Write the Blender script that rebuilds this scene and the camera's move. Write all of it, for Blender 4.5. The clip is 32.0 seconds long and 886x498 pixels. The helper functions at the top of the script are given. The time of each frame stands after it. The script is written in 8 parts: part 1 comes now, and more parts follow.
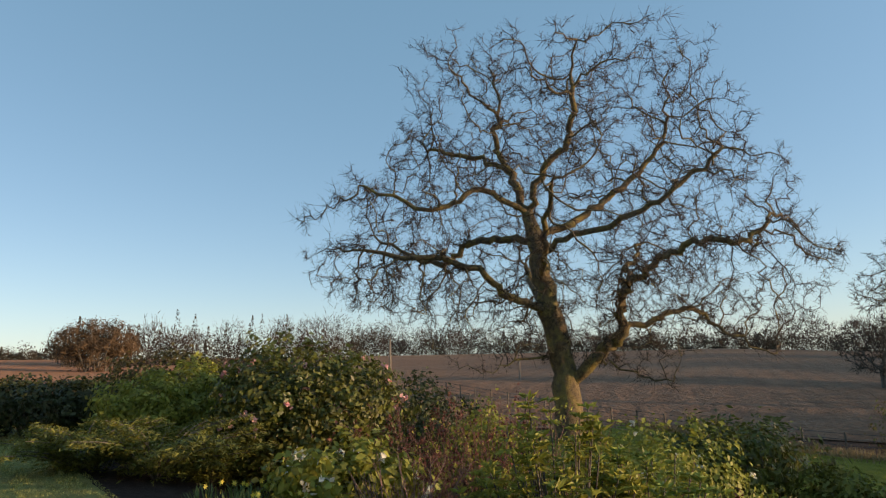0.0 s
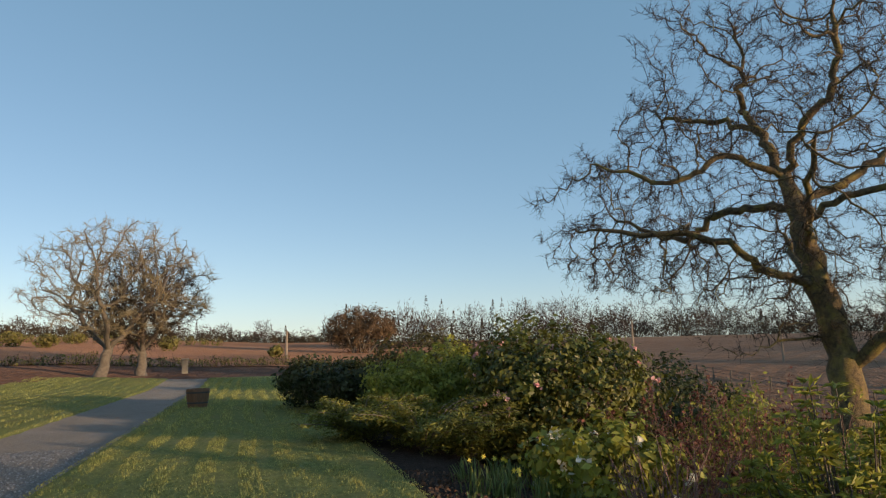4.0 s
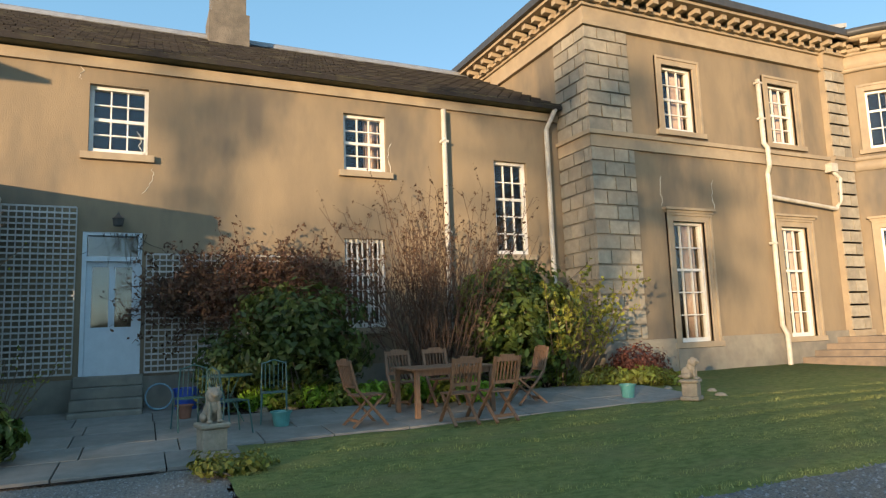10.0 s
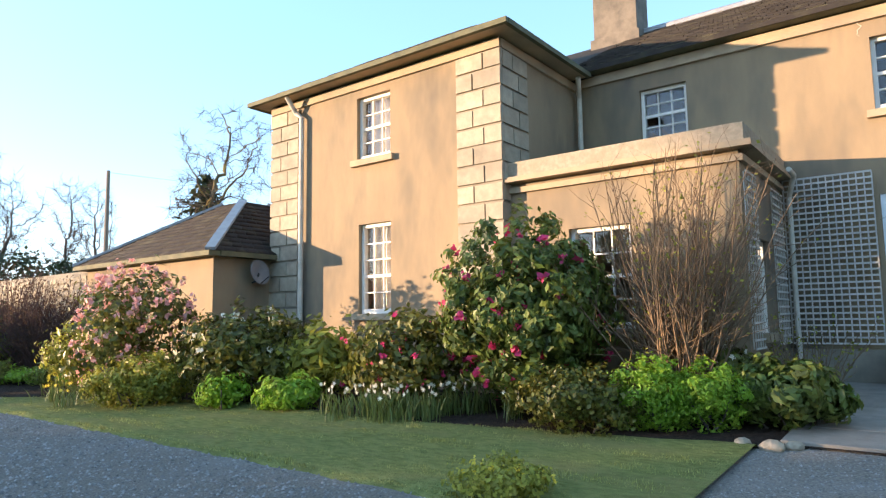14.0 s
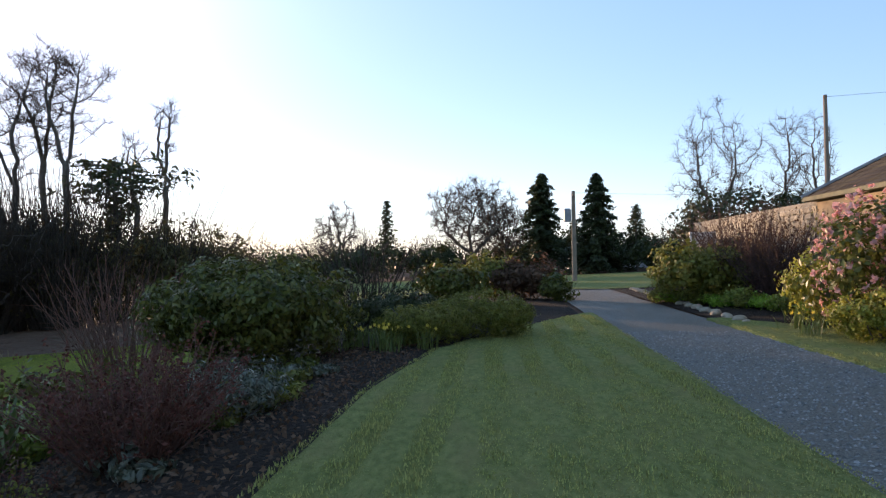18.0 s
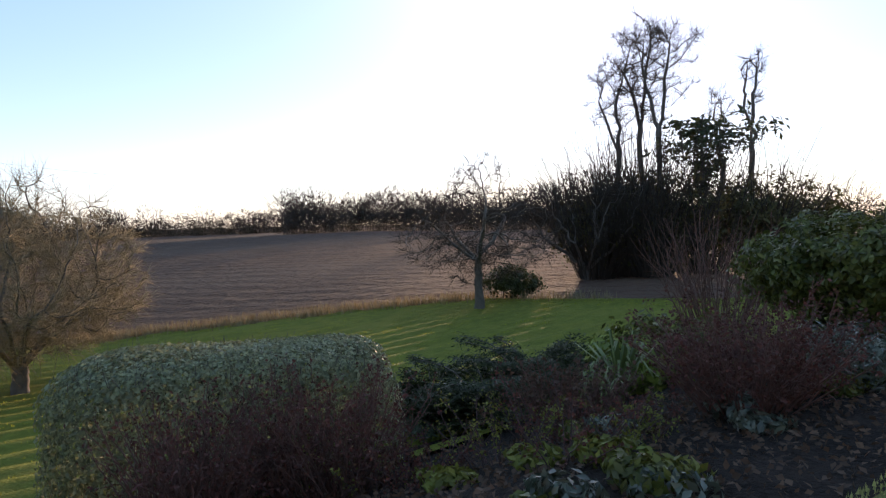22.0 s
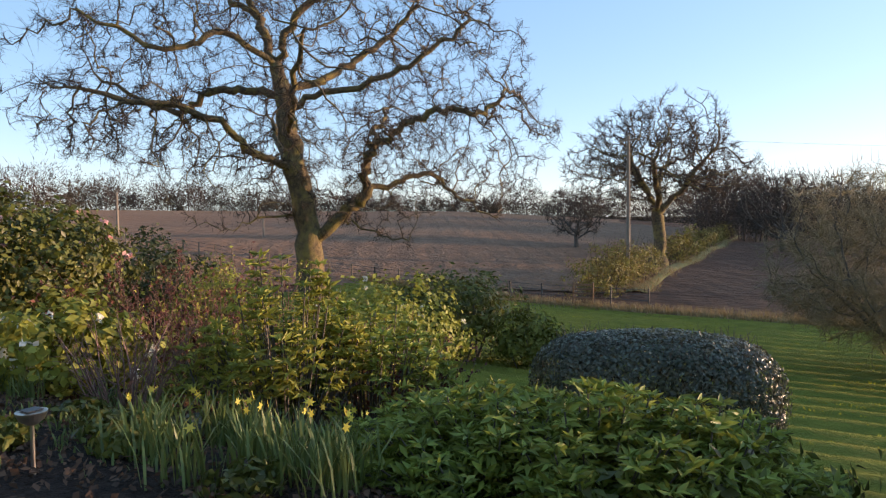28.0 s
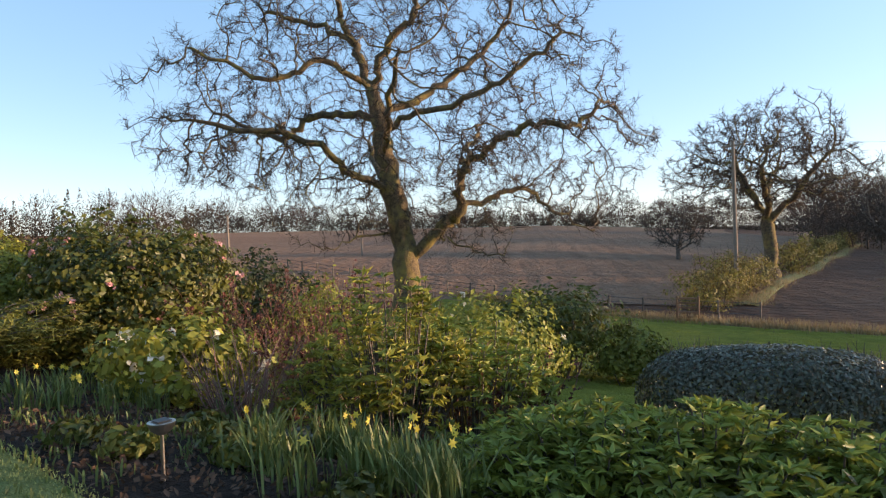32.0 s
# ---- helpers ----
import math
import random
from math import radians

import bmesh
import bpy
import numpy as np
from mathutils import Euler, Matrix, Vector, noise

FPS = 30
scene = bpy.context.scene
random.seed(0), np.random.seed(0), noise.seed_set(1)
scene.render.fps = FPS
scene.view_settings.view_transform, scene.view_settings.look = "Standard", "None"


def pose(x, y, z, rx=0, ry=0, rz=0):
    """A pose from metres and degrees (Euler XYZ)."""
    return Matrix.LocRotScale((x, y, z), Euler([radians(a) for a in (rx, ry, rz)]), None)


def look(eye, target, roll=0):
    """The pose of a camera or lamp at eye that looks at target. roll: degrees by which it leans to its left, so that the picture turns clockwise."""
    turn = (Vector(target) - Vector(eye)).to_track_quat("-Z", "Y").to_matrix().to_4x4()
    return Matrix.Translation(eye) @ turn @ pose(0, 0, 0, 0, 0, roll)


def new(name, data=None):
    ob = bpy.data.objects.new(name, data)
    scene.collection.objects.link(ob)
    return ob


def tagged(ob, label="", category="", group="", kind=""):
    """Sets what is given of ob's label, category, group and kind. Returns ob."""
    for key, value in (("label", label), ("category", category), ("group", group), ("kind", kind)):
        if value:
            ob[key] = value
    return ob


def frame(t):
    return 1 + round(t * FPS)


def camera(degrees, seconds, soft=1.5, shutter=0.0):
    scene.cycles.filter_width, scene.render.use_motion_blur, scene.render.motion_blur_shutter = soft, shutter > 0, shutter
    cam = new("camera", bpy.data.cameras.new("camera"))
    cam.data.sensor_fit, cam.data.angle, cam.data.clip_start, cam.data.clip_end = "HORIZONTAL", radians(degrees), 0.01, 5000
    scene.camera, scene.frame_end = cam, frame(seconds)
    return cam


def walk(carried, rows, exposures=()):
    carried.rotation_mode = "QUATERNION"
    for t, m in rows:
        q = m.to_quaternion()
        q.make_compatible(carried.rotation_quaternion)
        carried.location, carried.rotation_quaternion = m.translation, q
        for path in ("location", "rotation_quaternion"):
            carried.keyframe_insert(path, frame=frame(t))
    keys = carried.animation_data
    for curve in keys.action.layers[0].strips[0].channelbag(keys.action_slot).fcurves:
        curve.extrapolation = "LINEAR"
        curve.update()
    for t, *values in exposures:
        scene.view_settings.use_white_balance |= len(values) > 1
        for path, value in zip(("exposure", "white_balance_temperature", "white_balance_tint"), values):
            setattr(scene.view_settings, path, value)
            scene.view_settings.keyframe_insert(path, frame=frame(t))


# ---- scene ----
cam = camera(68.57, 32.0, soft=1.25)
# seconds, yaw, pitch, roll of a camera held at arm's length by someone who turns on the spot
TURN = [
    (0, -37.05, 9.99, 1.63), (0.5, -37.06, 10.03, 1.58), (1, -36.71, 10.11, 1.83), (1.5, -34.78, 10.10, 2.33),
    (2, -31.24, 10.09, 2.95), (2.5, -27.93, 9.88, 3.21), (4.5, -11.10, 8.60, 1.43), (5, -4.88, 8.25, 1.85),
    (5.5, 1.24, 8.24, 2.23), (6, 6.59, 7.89, 1.79), (6.5, 11.18, 7.14, 1.66), (7, 15.62, 7.09, 1.64),
    (7.5, 25.18, 7.54, 1.83), (8, 33.85, 7.50, 2.02), (8.5, 40.70, 7.51, 1.41), (9, 48.10, 7.28, 1.98),
    (9.5, 54.83, 7.28, 1.89), (10, 65.48, 7.21, 1.99), (10.5, 75.29, 6.37, 1.89), (11, 84.04, 6.38, 1.58),
    (11.5, 90.62, 6.68, 1.62), (12, 97.25, 6.66, 1.83), (12.5, 103.40, 6.34, 1.81), (13, 111.51, 6.46, 1.78),
    (13.5, 119.47, 6.42, 1.56), (14, 127.38, 6.11, 0.77), (14.5, 135.92, 5.35, 1.07), (15, 143.06, 4.46, 0.64),
    (15.5, 150.02, 4.05, 0.09), (17.5, 177.68, 1.91, 0.49), (18, 185.13, 0.89, 0.84), (18.5, 190.98, 0.30, 0.96),
    (19, 196.46, -0.26, 1.31), (19.5, 200.25, -0.50, 1.60), (20, 204.04, -1.16, 1.93), (20.5, 212.02, -2.19, 1.21),
    (21, 222.04, -2.80, 1.44), (21.5, 227.52, -2.86, 1.31), (22, 233.22, -2.27, 1.08), (22.5, 238.27, -2.46, 0.92),
    (23, 242.33, -2.42, 1.04), (23.5, 248.32, -2.55, 0.90), (24, 253.88, -2.73, 0.90), (24.5, 258.94, -3.08, 1.38),
    (25, 264.54, -3.19, 1.62), (25.5, 270.35, -3.70, 2.51), (26, 275.89, -3.80, 2.51), (26.5, 285.88, -3.59, 1.52),
    (28.5, 303.22, -2.55, 0.83), (29, 305.41, -2.38, 1.45), (29.5, 306.44, -1.93, 1.68), (30, 307.39, -1.05, 1.24),
    (30.5, 307.90, -0.61, 1.43), (31, 308.49, -0.96, 1.48), (31.5, 308.81, -1.63, 1.66), (32, 309.28, -1.21, 1.87),
]
EYE = 1.55
ARM = 0.35
ROWS = [(t, pose(-ARM * math.sin(radians(w)), ARM * math.cos(radians(w)), EYE, 90 + p, r, w)) for t, w, p, r in TURN]
EXPOSURES = [(0.0, 0.0, 7000, 18), (3.0, -0.05, 6950, 18), (6.0, -0.18, 6800, 14), (9.0, -0.14, 6500, 10), (10.0, 0.5, 6450, 10), (11.0, 0.8, 6450, 10), (13.0, 1.36, 6550, 16), (15.0, 1.26, 6600, 22), (17.5, 0.5, 6600, 26), (20.0, 0.5, 6600, 30), (23.0, 0.4, 6600, 30), (26.0, 0.4, 6600, 30), (29.0, 0.6, 6700, 24), (32.0, 0.62, 6700, 24)]
walk(cam, ROWS, EXPOSURES)

# ---- light: a low evening sun in a clear sky ----
SUN_AZ, SUN_EL = 220.5, 5.1
world = bpy.data.worlds.new("evening_sky")
scene.world = world
world.use_nodes = True
wn = world.node_tree
sky = wn.nodes.new("ShaderNodeTexSky")
sky.sky_type = "NISHITA"
sky.sun_disc = False
sky.sun_elevation = radians(SUN_EL + 24)
sky.sun_rotation = radians(360 - SUN_AZ)
sky.altitude = 60
sky.air_density, sky.dust_density, sky.ozone_density = 1.0, 0.4, 1.1
# an even pale blue blended in to flatten the sky's brightness gradient
sky_blend = wn.nodes.new("ShaderNodeMix")
sky_blend.data_type = "RGBA"
sky_blend.inputs[0].default_value = 0.4
sky_blend.inputs[7].default_value = (1.2, 3.25, 4.5, 1)
wn.links.new(sky.outputs[0], sky_blend.inputs[6])
wn.links.new(sky_blend.outputs[2], wn.nodes["Background"].inputs[0])
wn.nodes["Background"].inputs[1].default_value = 0.155
sun_data = bpy.data.lights.new("sun", "SUN")
sun_data.energy, sun_data.angle, sun_data.color = 5.6, radians(0.6), (1.0, 0.72, 0.43)
sun = new("sun", sun_data)
SUN_DIR = Vector((-math.sin(radians(SUN_AZ)) * math.cos(radians(SUN_EL)), math.cos(radians(SUN_AZ)) * math.cos(radians(SUN_EL)), math.sin(radians(SUN_EL))))
sun.matrix_world = look(SUN_DIR * 300, (0, 0, 0))

# ---- materials ----
def mat(name, c1, c2, scale=4.0, rough=0.85, bump=0.3, fine=40.0, c3=None, scale3=0.6, amount3=0.5, metal=0.0, spec=0.5, vary=0.0, stretch=(1, 1, 1), bump_dist=0.02, trans=0.0, island=0.0):
    """Two mixed colours in object space at one scale, a third in broad stains, fine relief on top."""
    m = bpy.data.materials.new(name)
    m.use_nodes = True
    n, l = m.node_tree.nodes, m.node_tree.links
    b = n["Principled BSDF"]
    co = n.new("ShaderNodeNewGeometry")
    mp = n.new("ShaderNodeMapping")
    mp.inputs["Scale"].default_value = stretch
    l.new(co.outputs["Position"], mp.inputs[0])

    def nz(s, d=5.0, r=0.6):
        t = n.new("ShaderNodeTexNoise")
        t.inputs["Scale"].default_value, t.inputs["Detail"].default_value, t.inputs["Roughness"].default_value = s, d, r
        l.new(mp.outputs[0], t.inputs["Vector"])
        return t.outputs["Fac"]

    def ramp(f, a, z):
        r = n.new("ShaderNodeMapRange")
        r.inputs["From Min"].default_value, r.inputs["From Max"].default_value = a, z
        l.new(f, r.inputs[0])
        return r.outputs[0]

    def mix(f, a, c):
        x = n.new("ShaderNodeMix")
        x.data_type = "RGBA"
        l.new(f, x.inputs[0])
        for k, v in ((6, a), (7, c)):
            if isinstance(v, tuple):
                x.inputs[k].default_value = (*v, 1)
            else:
                l.new(v, x.inputs[k])
        return x.outputs[2]
    col = mix(ramp(nz(scale), 0.35, 0.65), c1, c2)
    if c3:
        r = ramp(nz(scale3, 4.0), 0.48, 0.68)
        k = n.new("ShaderNodeMath")
        k.operation = "MULTIPLY"
        k.inputs[1].default_value = amount3
        l.new(r, k.inputs[0])
        col = mix(k.outputs[0], col, c3)
    if vary or island:
        src = n.new("ShaderNodeObjectInfo").outputs["Random"] if vary else co.outputs["Random Per Island"]
        v = n.new("ShaderNodeMapRange")
        v.inputs["To Min"].default_value, v.inputs["To Max"].default_value = 1 - (vary or island), 1 + (vary or island)
        l.new(src, v.inputs[0])
        h = n.new("ShaderNodeHueSaturation")
        l.new(v.outputs[0], h.inputs["Value"])
        l.new(col, h.inputs["Color"])
        col = h.outputs[0]
    l.new(col, b.inputs["Base Color"])
    b.inputs["Roughness"].default_value, b.inputs["Metallic"].default_value = rough, metal
    b.inputs["Specular IOR Level"].default_value = spec
    if bump:
        bp = n.new("ShaderNodeBump")
        bp.inputs["Strength"].default_value, bp.inputs["Distance"].default_value = bump, bump_dist
        l.new(nz(fine, 3.0), bp.inputs["Height"])
        l.new(bp.outputs[0], b.inputs["Normal"])
    if trans:
        tr = n.new("ShaderNodeBsdfTranslucent")
        l.new(col, tr.inputs["Color"])
        ms = n.new("ShaderNodeMixShader")
        ms.inputs[0].default_value = trans
        l.new(b.outputs[0], ms.inputs[1])
        l.new(tr.outputs[0], ms.inputs[2])
        l.new(ms.outputs[0], n["Material Output"].inputs[0])
    return m


RENDER = mat("lime_render", (0.30, 0.225, 0.14), (0.235, 0.18, 0.118), 1.3, 0.9, 0.25, 60, (0.13, 0.112, 0.09), 0.7, 0.85, stretch=(1, 1, 0.4))
STONE = mat("dressed_stone", (0.40, 0.345, 0.26), (0.31, 0.27, 0.205), 6, 0.88, 0.35, 50, (0.22, 0.19, 0.15), 1.1, 0.6, vary=0.16)
TRIM = mat("stone_trim", (0.42, 0.33, 0.22), (0.36, 0.28, 0.19), 3, 0.88, 0.3, 50, (0.24, 0.20, 0.15), 0.7, 0.7)
PLINTH = mat("plinth_stone", (0.30, 0.27, 0.21), (0.24, 0.21, 0.17), 3, 0.9, 0.3, 40, (0.15, 0.14, 0.12), 0.8, 0.8)
SLATE = mat("roof_slate", (0.042, 0.036, 0.033), (0.028, 0.025, 0.024), 2.5, 0.85, 0.4, 30, (0.075, 0.07, 0.045), 2.2, 0.5, island=0.22, spec=0.2)
LEAD = mat("lead_sheet", (0.34, 0.35, 0.36), (0.27, 0.28, 0.30), 4, 0.5, 0.2, 30, metal=0.3)
GUTTER = mat("gutter_black", (0.05, 0.05, 0.05), (0.07, 0.065, 0.06), 8, 0.5, 0.1, 30)
MOSSY = mat("mossy_gutter", (0.14, 0.13, 0.07), (0.08, 0.085, 0.05), 3, 0.8, 0.3, 30)
STEPSTONE = mat("step_stone", (0.24, 0.18, 0.125), (0.17, 0.13, 0.095), 4, 0.9, 0.4, 40, (0.12, 0.10, 0.08), 1.0, 0.6)
VERGE = mat("verge_grass", (0.15, 0.17, 0.04), (0.14, 0.125, 0.045), 1.5, 0.95, 0.6, 20)
WHITE = mat("white_paint", (0.80, 0.78, 0.73), (0.74, 0.71, 0.65), 8, 0.45, 0.08, 60)
PIPE = mat("cream_pipe_paint", (0.62, 0.58, 0.50), (0.52, 0.47, 0.39), 5, 0.5, 0.15, 40, (0.33, 0.28, 0.22), 2.0, 0.5)
CURTAIN = mat("curtain_cloth", (0.62, 0.47, 0.38), (0.55, 0.40, 0.33), 4, 0.9, 0.2, 80)
DARK = mat("dark_room", (0.03, 0.028, 0.026), (0.04, 0.035, 0.03), 2, 0.9, 0)
GRAVEL = mat("gravel", (0.28, 0.25, 0.215), (0.12, 0.11, 0.095), 38, 0.9, 0.9, 70, (0.24, 0.23, 0.22), 0.5, 0.6, bump_dist=0.03)
SOIL = mat("garden_soil", (0.055, 0.038, 0.030), (0.022, 0.016, 0.013), 14, 0.95, 1.0, 30, (0.085, 0.06, 0.048), 1.5, 0.5, bump_dist=0.08, spec=0.15)
# soil darkened in colour, as the land towards the low sun looks
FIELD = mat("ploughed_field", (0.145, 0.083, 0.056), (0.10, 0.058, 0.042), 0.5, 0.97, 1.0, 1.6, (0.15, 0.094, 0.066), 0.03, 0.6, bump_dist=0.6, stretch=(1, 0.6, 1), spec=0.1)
GRASS = mat("lawn_grass", (0.27, 0.29, 0.10), (0.16, 0.19, 0.06), 14.0, 0.9, 1.0, 45, (0.27, 0.245, 0.10), 1.6, 0.6, bump_dist=0.08, stretch=(1, 0.45, 1), spec=0.1)
FLAG = mat("paving_flag", (0.27, 0.25, 0.22), (0.21, 0.195, 0.175), 5, 0.85, 0.3, 40, (0.15, 0.145, 0.12), 1.3, 0.6, vary=0.14)
BARK = mat("oak_bark", (0.20, 0.145, 0.075), (0.075, 0.056, 0.035), 6, 0.95, 1.0, 18, (0.30, 0.23, 0.06), 1.3, 0.85, bump_dist=0.06)
TWIG = mat("twigs", (0.065, 0.046, 0.031), (0.04, 0.03, 0.021), 3, 0.95, 0)
GREYBARK = mat("grey_bark", (0.16, 0.14, 0.115), (0.10, 0.085, 0.07), 5, 0.95, 0.6, 20, bump_dist=0.03)
WOOD = mat("teak", (0.22, 0.125, 0.07), (0.15, 0.085, 0.05), 14, 0.7, 0.2, 50, stretch=(3, 3, 0.6), vary=0.12)
POLEWOOD = mat("pole_wood", (0.30, 0.24, 0.18), (0.22, 0.17, 0.13), 8, 0.9, 0.3, 30, stretch=(3, 3, 0.3))


def ridged(m, along, spacing, depth, tone):
    """Adds straight ridges, a little wavering, to a ground material: lines run along the given bearing."""
    n, l = m.node_tree.nodes, m.node_tree.links
    b = n["Principled BSDF"]
    g, mp, wv = n.new("ShaderNodeNewGeometry"), n.new("ShaderNodeMapping"), n.new("ShaderNodeTexWave")
    mp.inputs["Rotation"].default_value = (0, 0, radians(-along))
    l.new(g.outputs["Position"], mp.inputs[0]), l.new(mp.outputs[0], wv.inputs["Vector"])
    wv.inputs["Scale"].default_value = 0.314 / spacing
    wv.inputs["Distortion"].default_value, wv.inputs["Detail"].default_value, wv.inputs["Detail Scale"].default_value = 5.0, 4.0, 0.5
    hs, mr = n.new("ShaderNodeHueSaturation"), n.new("ShaderNodeMapRange")
    mr.inputs["To Min"].default_value, mr.inputs["To Max"].default_value = 1 - tone, 1 + tone
    l.new(wv.outputs["Fac"], mr.inputs[0]), l.new(mr.outputs[0], hs.inputs["Value"])
    l.new(b.inputs["Base Color"].links[0].from_socket, hs.inputs["Color"]), l.new(hs.outputs[0], b.inputs["Base Color"])
    bp = n.new("ShaderNodeBump")
    bp.inputs["Strength"].default_value, bp.inputs["Distance"].default_value = 1.0, depth
    l.new(wv.outputs["Fac"], bp.inputs["Height"])
    l.new(b.inputs["Normal"].links[0].from_socket, bp.inputs["Normal"])
    l.new(bp.outputs[0], b.inputs["Normal"])
    return m


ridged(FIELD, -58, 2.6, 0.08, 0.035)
# brighter copies of the soil: front light from the low sun put into colour
NORTHFIELD = mat("front_lit_north_field", (0.29, 0.15, 0.085), (0.22, 0.115, 0.068), 0.4, 0.97, 1.0, 1.4, (0.30, 0.175, 0.10), 0.03, 0.6, bump_dist=0.5, spec=0.1)
EASTFIELD = ridged(mat("front_lit_east_field", (0.30, 0.18, 0.115), (0.22, 0.13, 0.083), 0.5, 0.97, 1.0, 1.6, (0.31, 0.20, 0.13), 0.03, 0.6, bump_dist=0.6, spec=0.1), -58, 2.6, 0.08, 0.05)
for m in (FIELD, NORTHFIELD, EASTFIELD, GRAVEL, SOIL):
    m.node_tree.nodes["Principled BSDF"].inputs["Diffuse Roughness"].default_value = 1.0
LOWGRASS = mat("lower_lawn_grass", (0.24, 0.245, 0.042), (0.16, 0.18, 0.032), 5.0, 0.9, 1.0, 40, (0.27, 0.245, 0.05), 0.8, 0.5, bump_dist=0.08, stretch=(1, 0.35, 1), spec=0.1)
CAST = mat("cast_stone", (0.38, 0.315, 0.235), (0.28, 0.235, 0.175), 14, 0.9, 0.5, 50, (0.25, 0.23, 0.16), 5, 0.6)


def glass_mat():
    m = bpy.data.materials.new("window_glass")
    m.use_nodes = True
    n, l = m.node_tree.nodes, m.node_tree.links
    n.remove(n["Principled BSDF"])
    t, g, mx, f = n.new("ShaderNodeBsdfTransparent"), n.new("ShaderNodeBsdfGlossy"), n.new("ShaderNodeMixShader"), n.new("ShaderNodeFresnel")
    t.inputs[0].default_value = (0.86, 0.9, 0.9, 1)
    g.inputs["Roughness"].default_value = 0.03
    f.inputs[0].default_value = 1.9
    l.new(f.outputs[0], mx.inputs[0]), l.new(t.outputs[0], mx.inputs[1]), l.new(g.outputs[0], mx.inputs[2])
    l.new(mx.outputs[0], n["Material Output"].inputs[0])
    return m


GLASS = glass_mat()


# ---- mesh helpers ----
def mesh_ob(name, bm, material, smooth=False):
    me = bpy.data.meshes.new(name)
    bm.normal_update()
    bm.to_mesh(me)
    bm.free()
    for k in (material if isinstance(material, (list, tuple)) else [material]):
        me.materials.append(k)
    if smooth:
        me.shade_smooth()
    return new(name, me)


def part(name, bm, material, parent, label="", smooth=False):
    ob = mesh_ob(name, bm, material, smooth)
    ob.parent = parent
    if label:
        tagged(ob, label)
    return ob


def raw(name, verts, faces, material, parent=None, smooth=False):
    """A mesh from arrays, for what has many pieces."""
    me = bpy.data.meshes.new(name)
    v, f = np.asarray(verts, dtype=np.float32), np.asarray(faces, dtype=np.int32)
    me.vertices.add(len(v))
    me.vertices.foreach_set("co", v.ravel())
    k = f.shape[1]
    me.loops.add(f.size)
    me.loops.foreach_set("vertex_index", f.ravel())
    me.polygons.add(len(f))
    me.polygons.foreach_set("loop_start", np.arange(0, f.size, k, dtype=np.int32))
    for q in (material if isinstance(material, (list, tuple)) else [material]):
        me.materials.append(q)
    me.update(calc_edges=True)
    me.validate()
    if smooth:
        me.shade_smooth()
    ob = new(name, me)
    if parent:
        ob.parent = parent
    return ob


def empty(name, at, turn=0.0):
    ob = new(name)
    ob.matrix_basis = pose(*at, 0, 0, turn)
    return ob


def box(bm, x0, x1, y0, y1, z0, z1):
    v = [bm.verts.new(p) for p in ((x0, y0, z0), (x1, y0, z0), (x1, y1, z0), (x0, y1, z0), (x0, y0, z1), (x1, y0, z1), (x1, y1, z1), (x0, y1, z1))]
    for q in ((3, 2, 1, 0), (4, 5, 6, 7), (0, 1, 5, 4), (1, 2, 6, 5), (2, 3, 7, 6), (3, 0, 4, 7)):
        bm.faces.new([v[i] for i in q])
    return v


def boxes(*rows, bevel=0.0):
    bm = bmesh.new()
    for r in rows:
        box(bm, *r)
    if bevel:
        bmesh.ops.bevel(bm, geom=bm.edges[:], offset=bevel, segments=1, affect="EDGES")
    return bm


def beam(bm, a, z, w, d=None, up=(0, 0, 1)):
    """A bar of rectangular section from a to z."""
    a, z = Vector(a), Vector(z)
    t = (z - a).normalized()
    s = t.cross(Vector(up))
    s = s.normalized() if s.length > 1e-4 else Vector((1, 0, 0))
    u = s.cross(t)
    d = d or w
    v = [bm.verts.new(p + s * i * w / 2 + u * j * d / 2) for p in (a, z) for i, j in ((-1, -1), (1, -1), (1, 1), (-1, 1))]
    for q in ((3, 2, 1, 0), (4, 5, 6, 7), (0, 1, 5, 4), (1, 2, 6, 5), (2, 3, 7, 6), (3, 0, 4, 7)):
        bm.faces.new([v[i] for i in q])


def tube(bm, pts, radii, n=8, cap=True):
    """A round tube through the points."""
    pts = [Vector(p) for p in pts]
    if not isinstance(radii, (list, tuple)):
        radii = [radii] * len(pts)
    rings, last = [], None
    for i, p in enumerate(pts):
        t = (pts[min(i + 1, len(pts) - 1)] - pts[max(i - 1, 0)]).normalized()
        s = t.cross(Vector((0.31, 0.17, 0.93))) if last is None else last - t * last.dot(t)
        s.normalize()
        last = s
        u = t.cross(s)
        rings.append([bm.verts.new(p + (s * math.cos(2 * math.pi * k / n) + u * math.sin(2 * math.pi * k / n)) * radii[i]) for k in range(n)])
    for a, z in zip(rings, rings[1:]):
        for k in range(n):
            bm.faces.new((a[k], a[(k + 1) % n], z[(k + 1) % n], z[k]))
    if cap:
        bm.faces.new(rings[0][::-1])
        bm.faces.new(rings[-1])


def lathe(bm, profile, n=20, at=(0, 0, 0)):
    """A turned body from (radius, height) pairs."""
    rings = [[bm.verts.new((at[0] + r * math.cos(2 * math.pi * k / n), at[1] + r * math.sin(2 * math.pi * k / n), at[2] + z)) for k in range(n)] for r, z in profile]
    for a, z in zip(rings, rings[1:]):
        for k in range(n):
            bm.faces.new((a[k], a[(k + 1) % n], z[(k + 1) % n], z[k]))
    bm.faces.new(rings[0][::-1])
    bm.faces.new(rings[-1])

# ---- the lie of the land ----
def lerp_table(x, xs, zs):
    return float(np.interp(x, xs, zs))


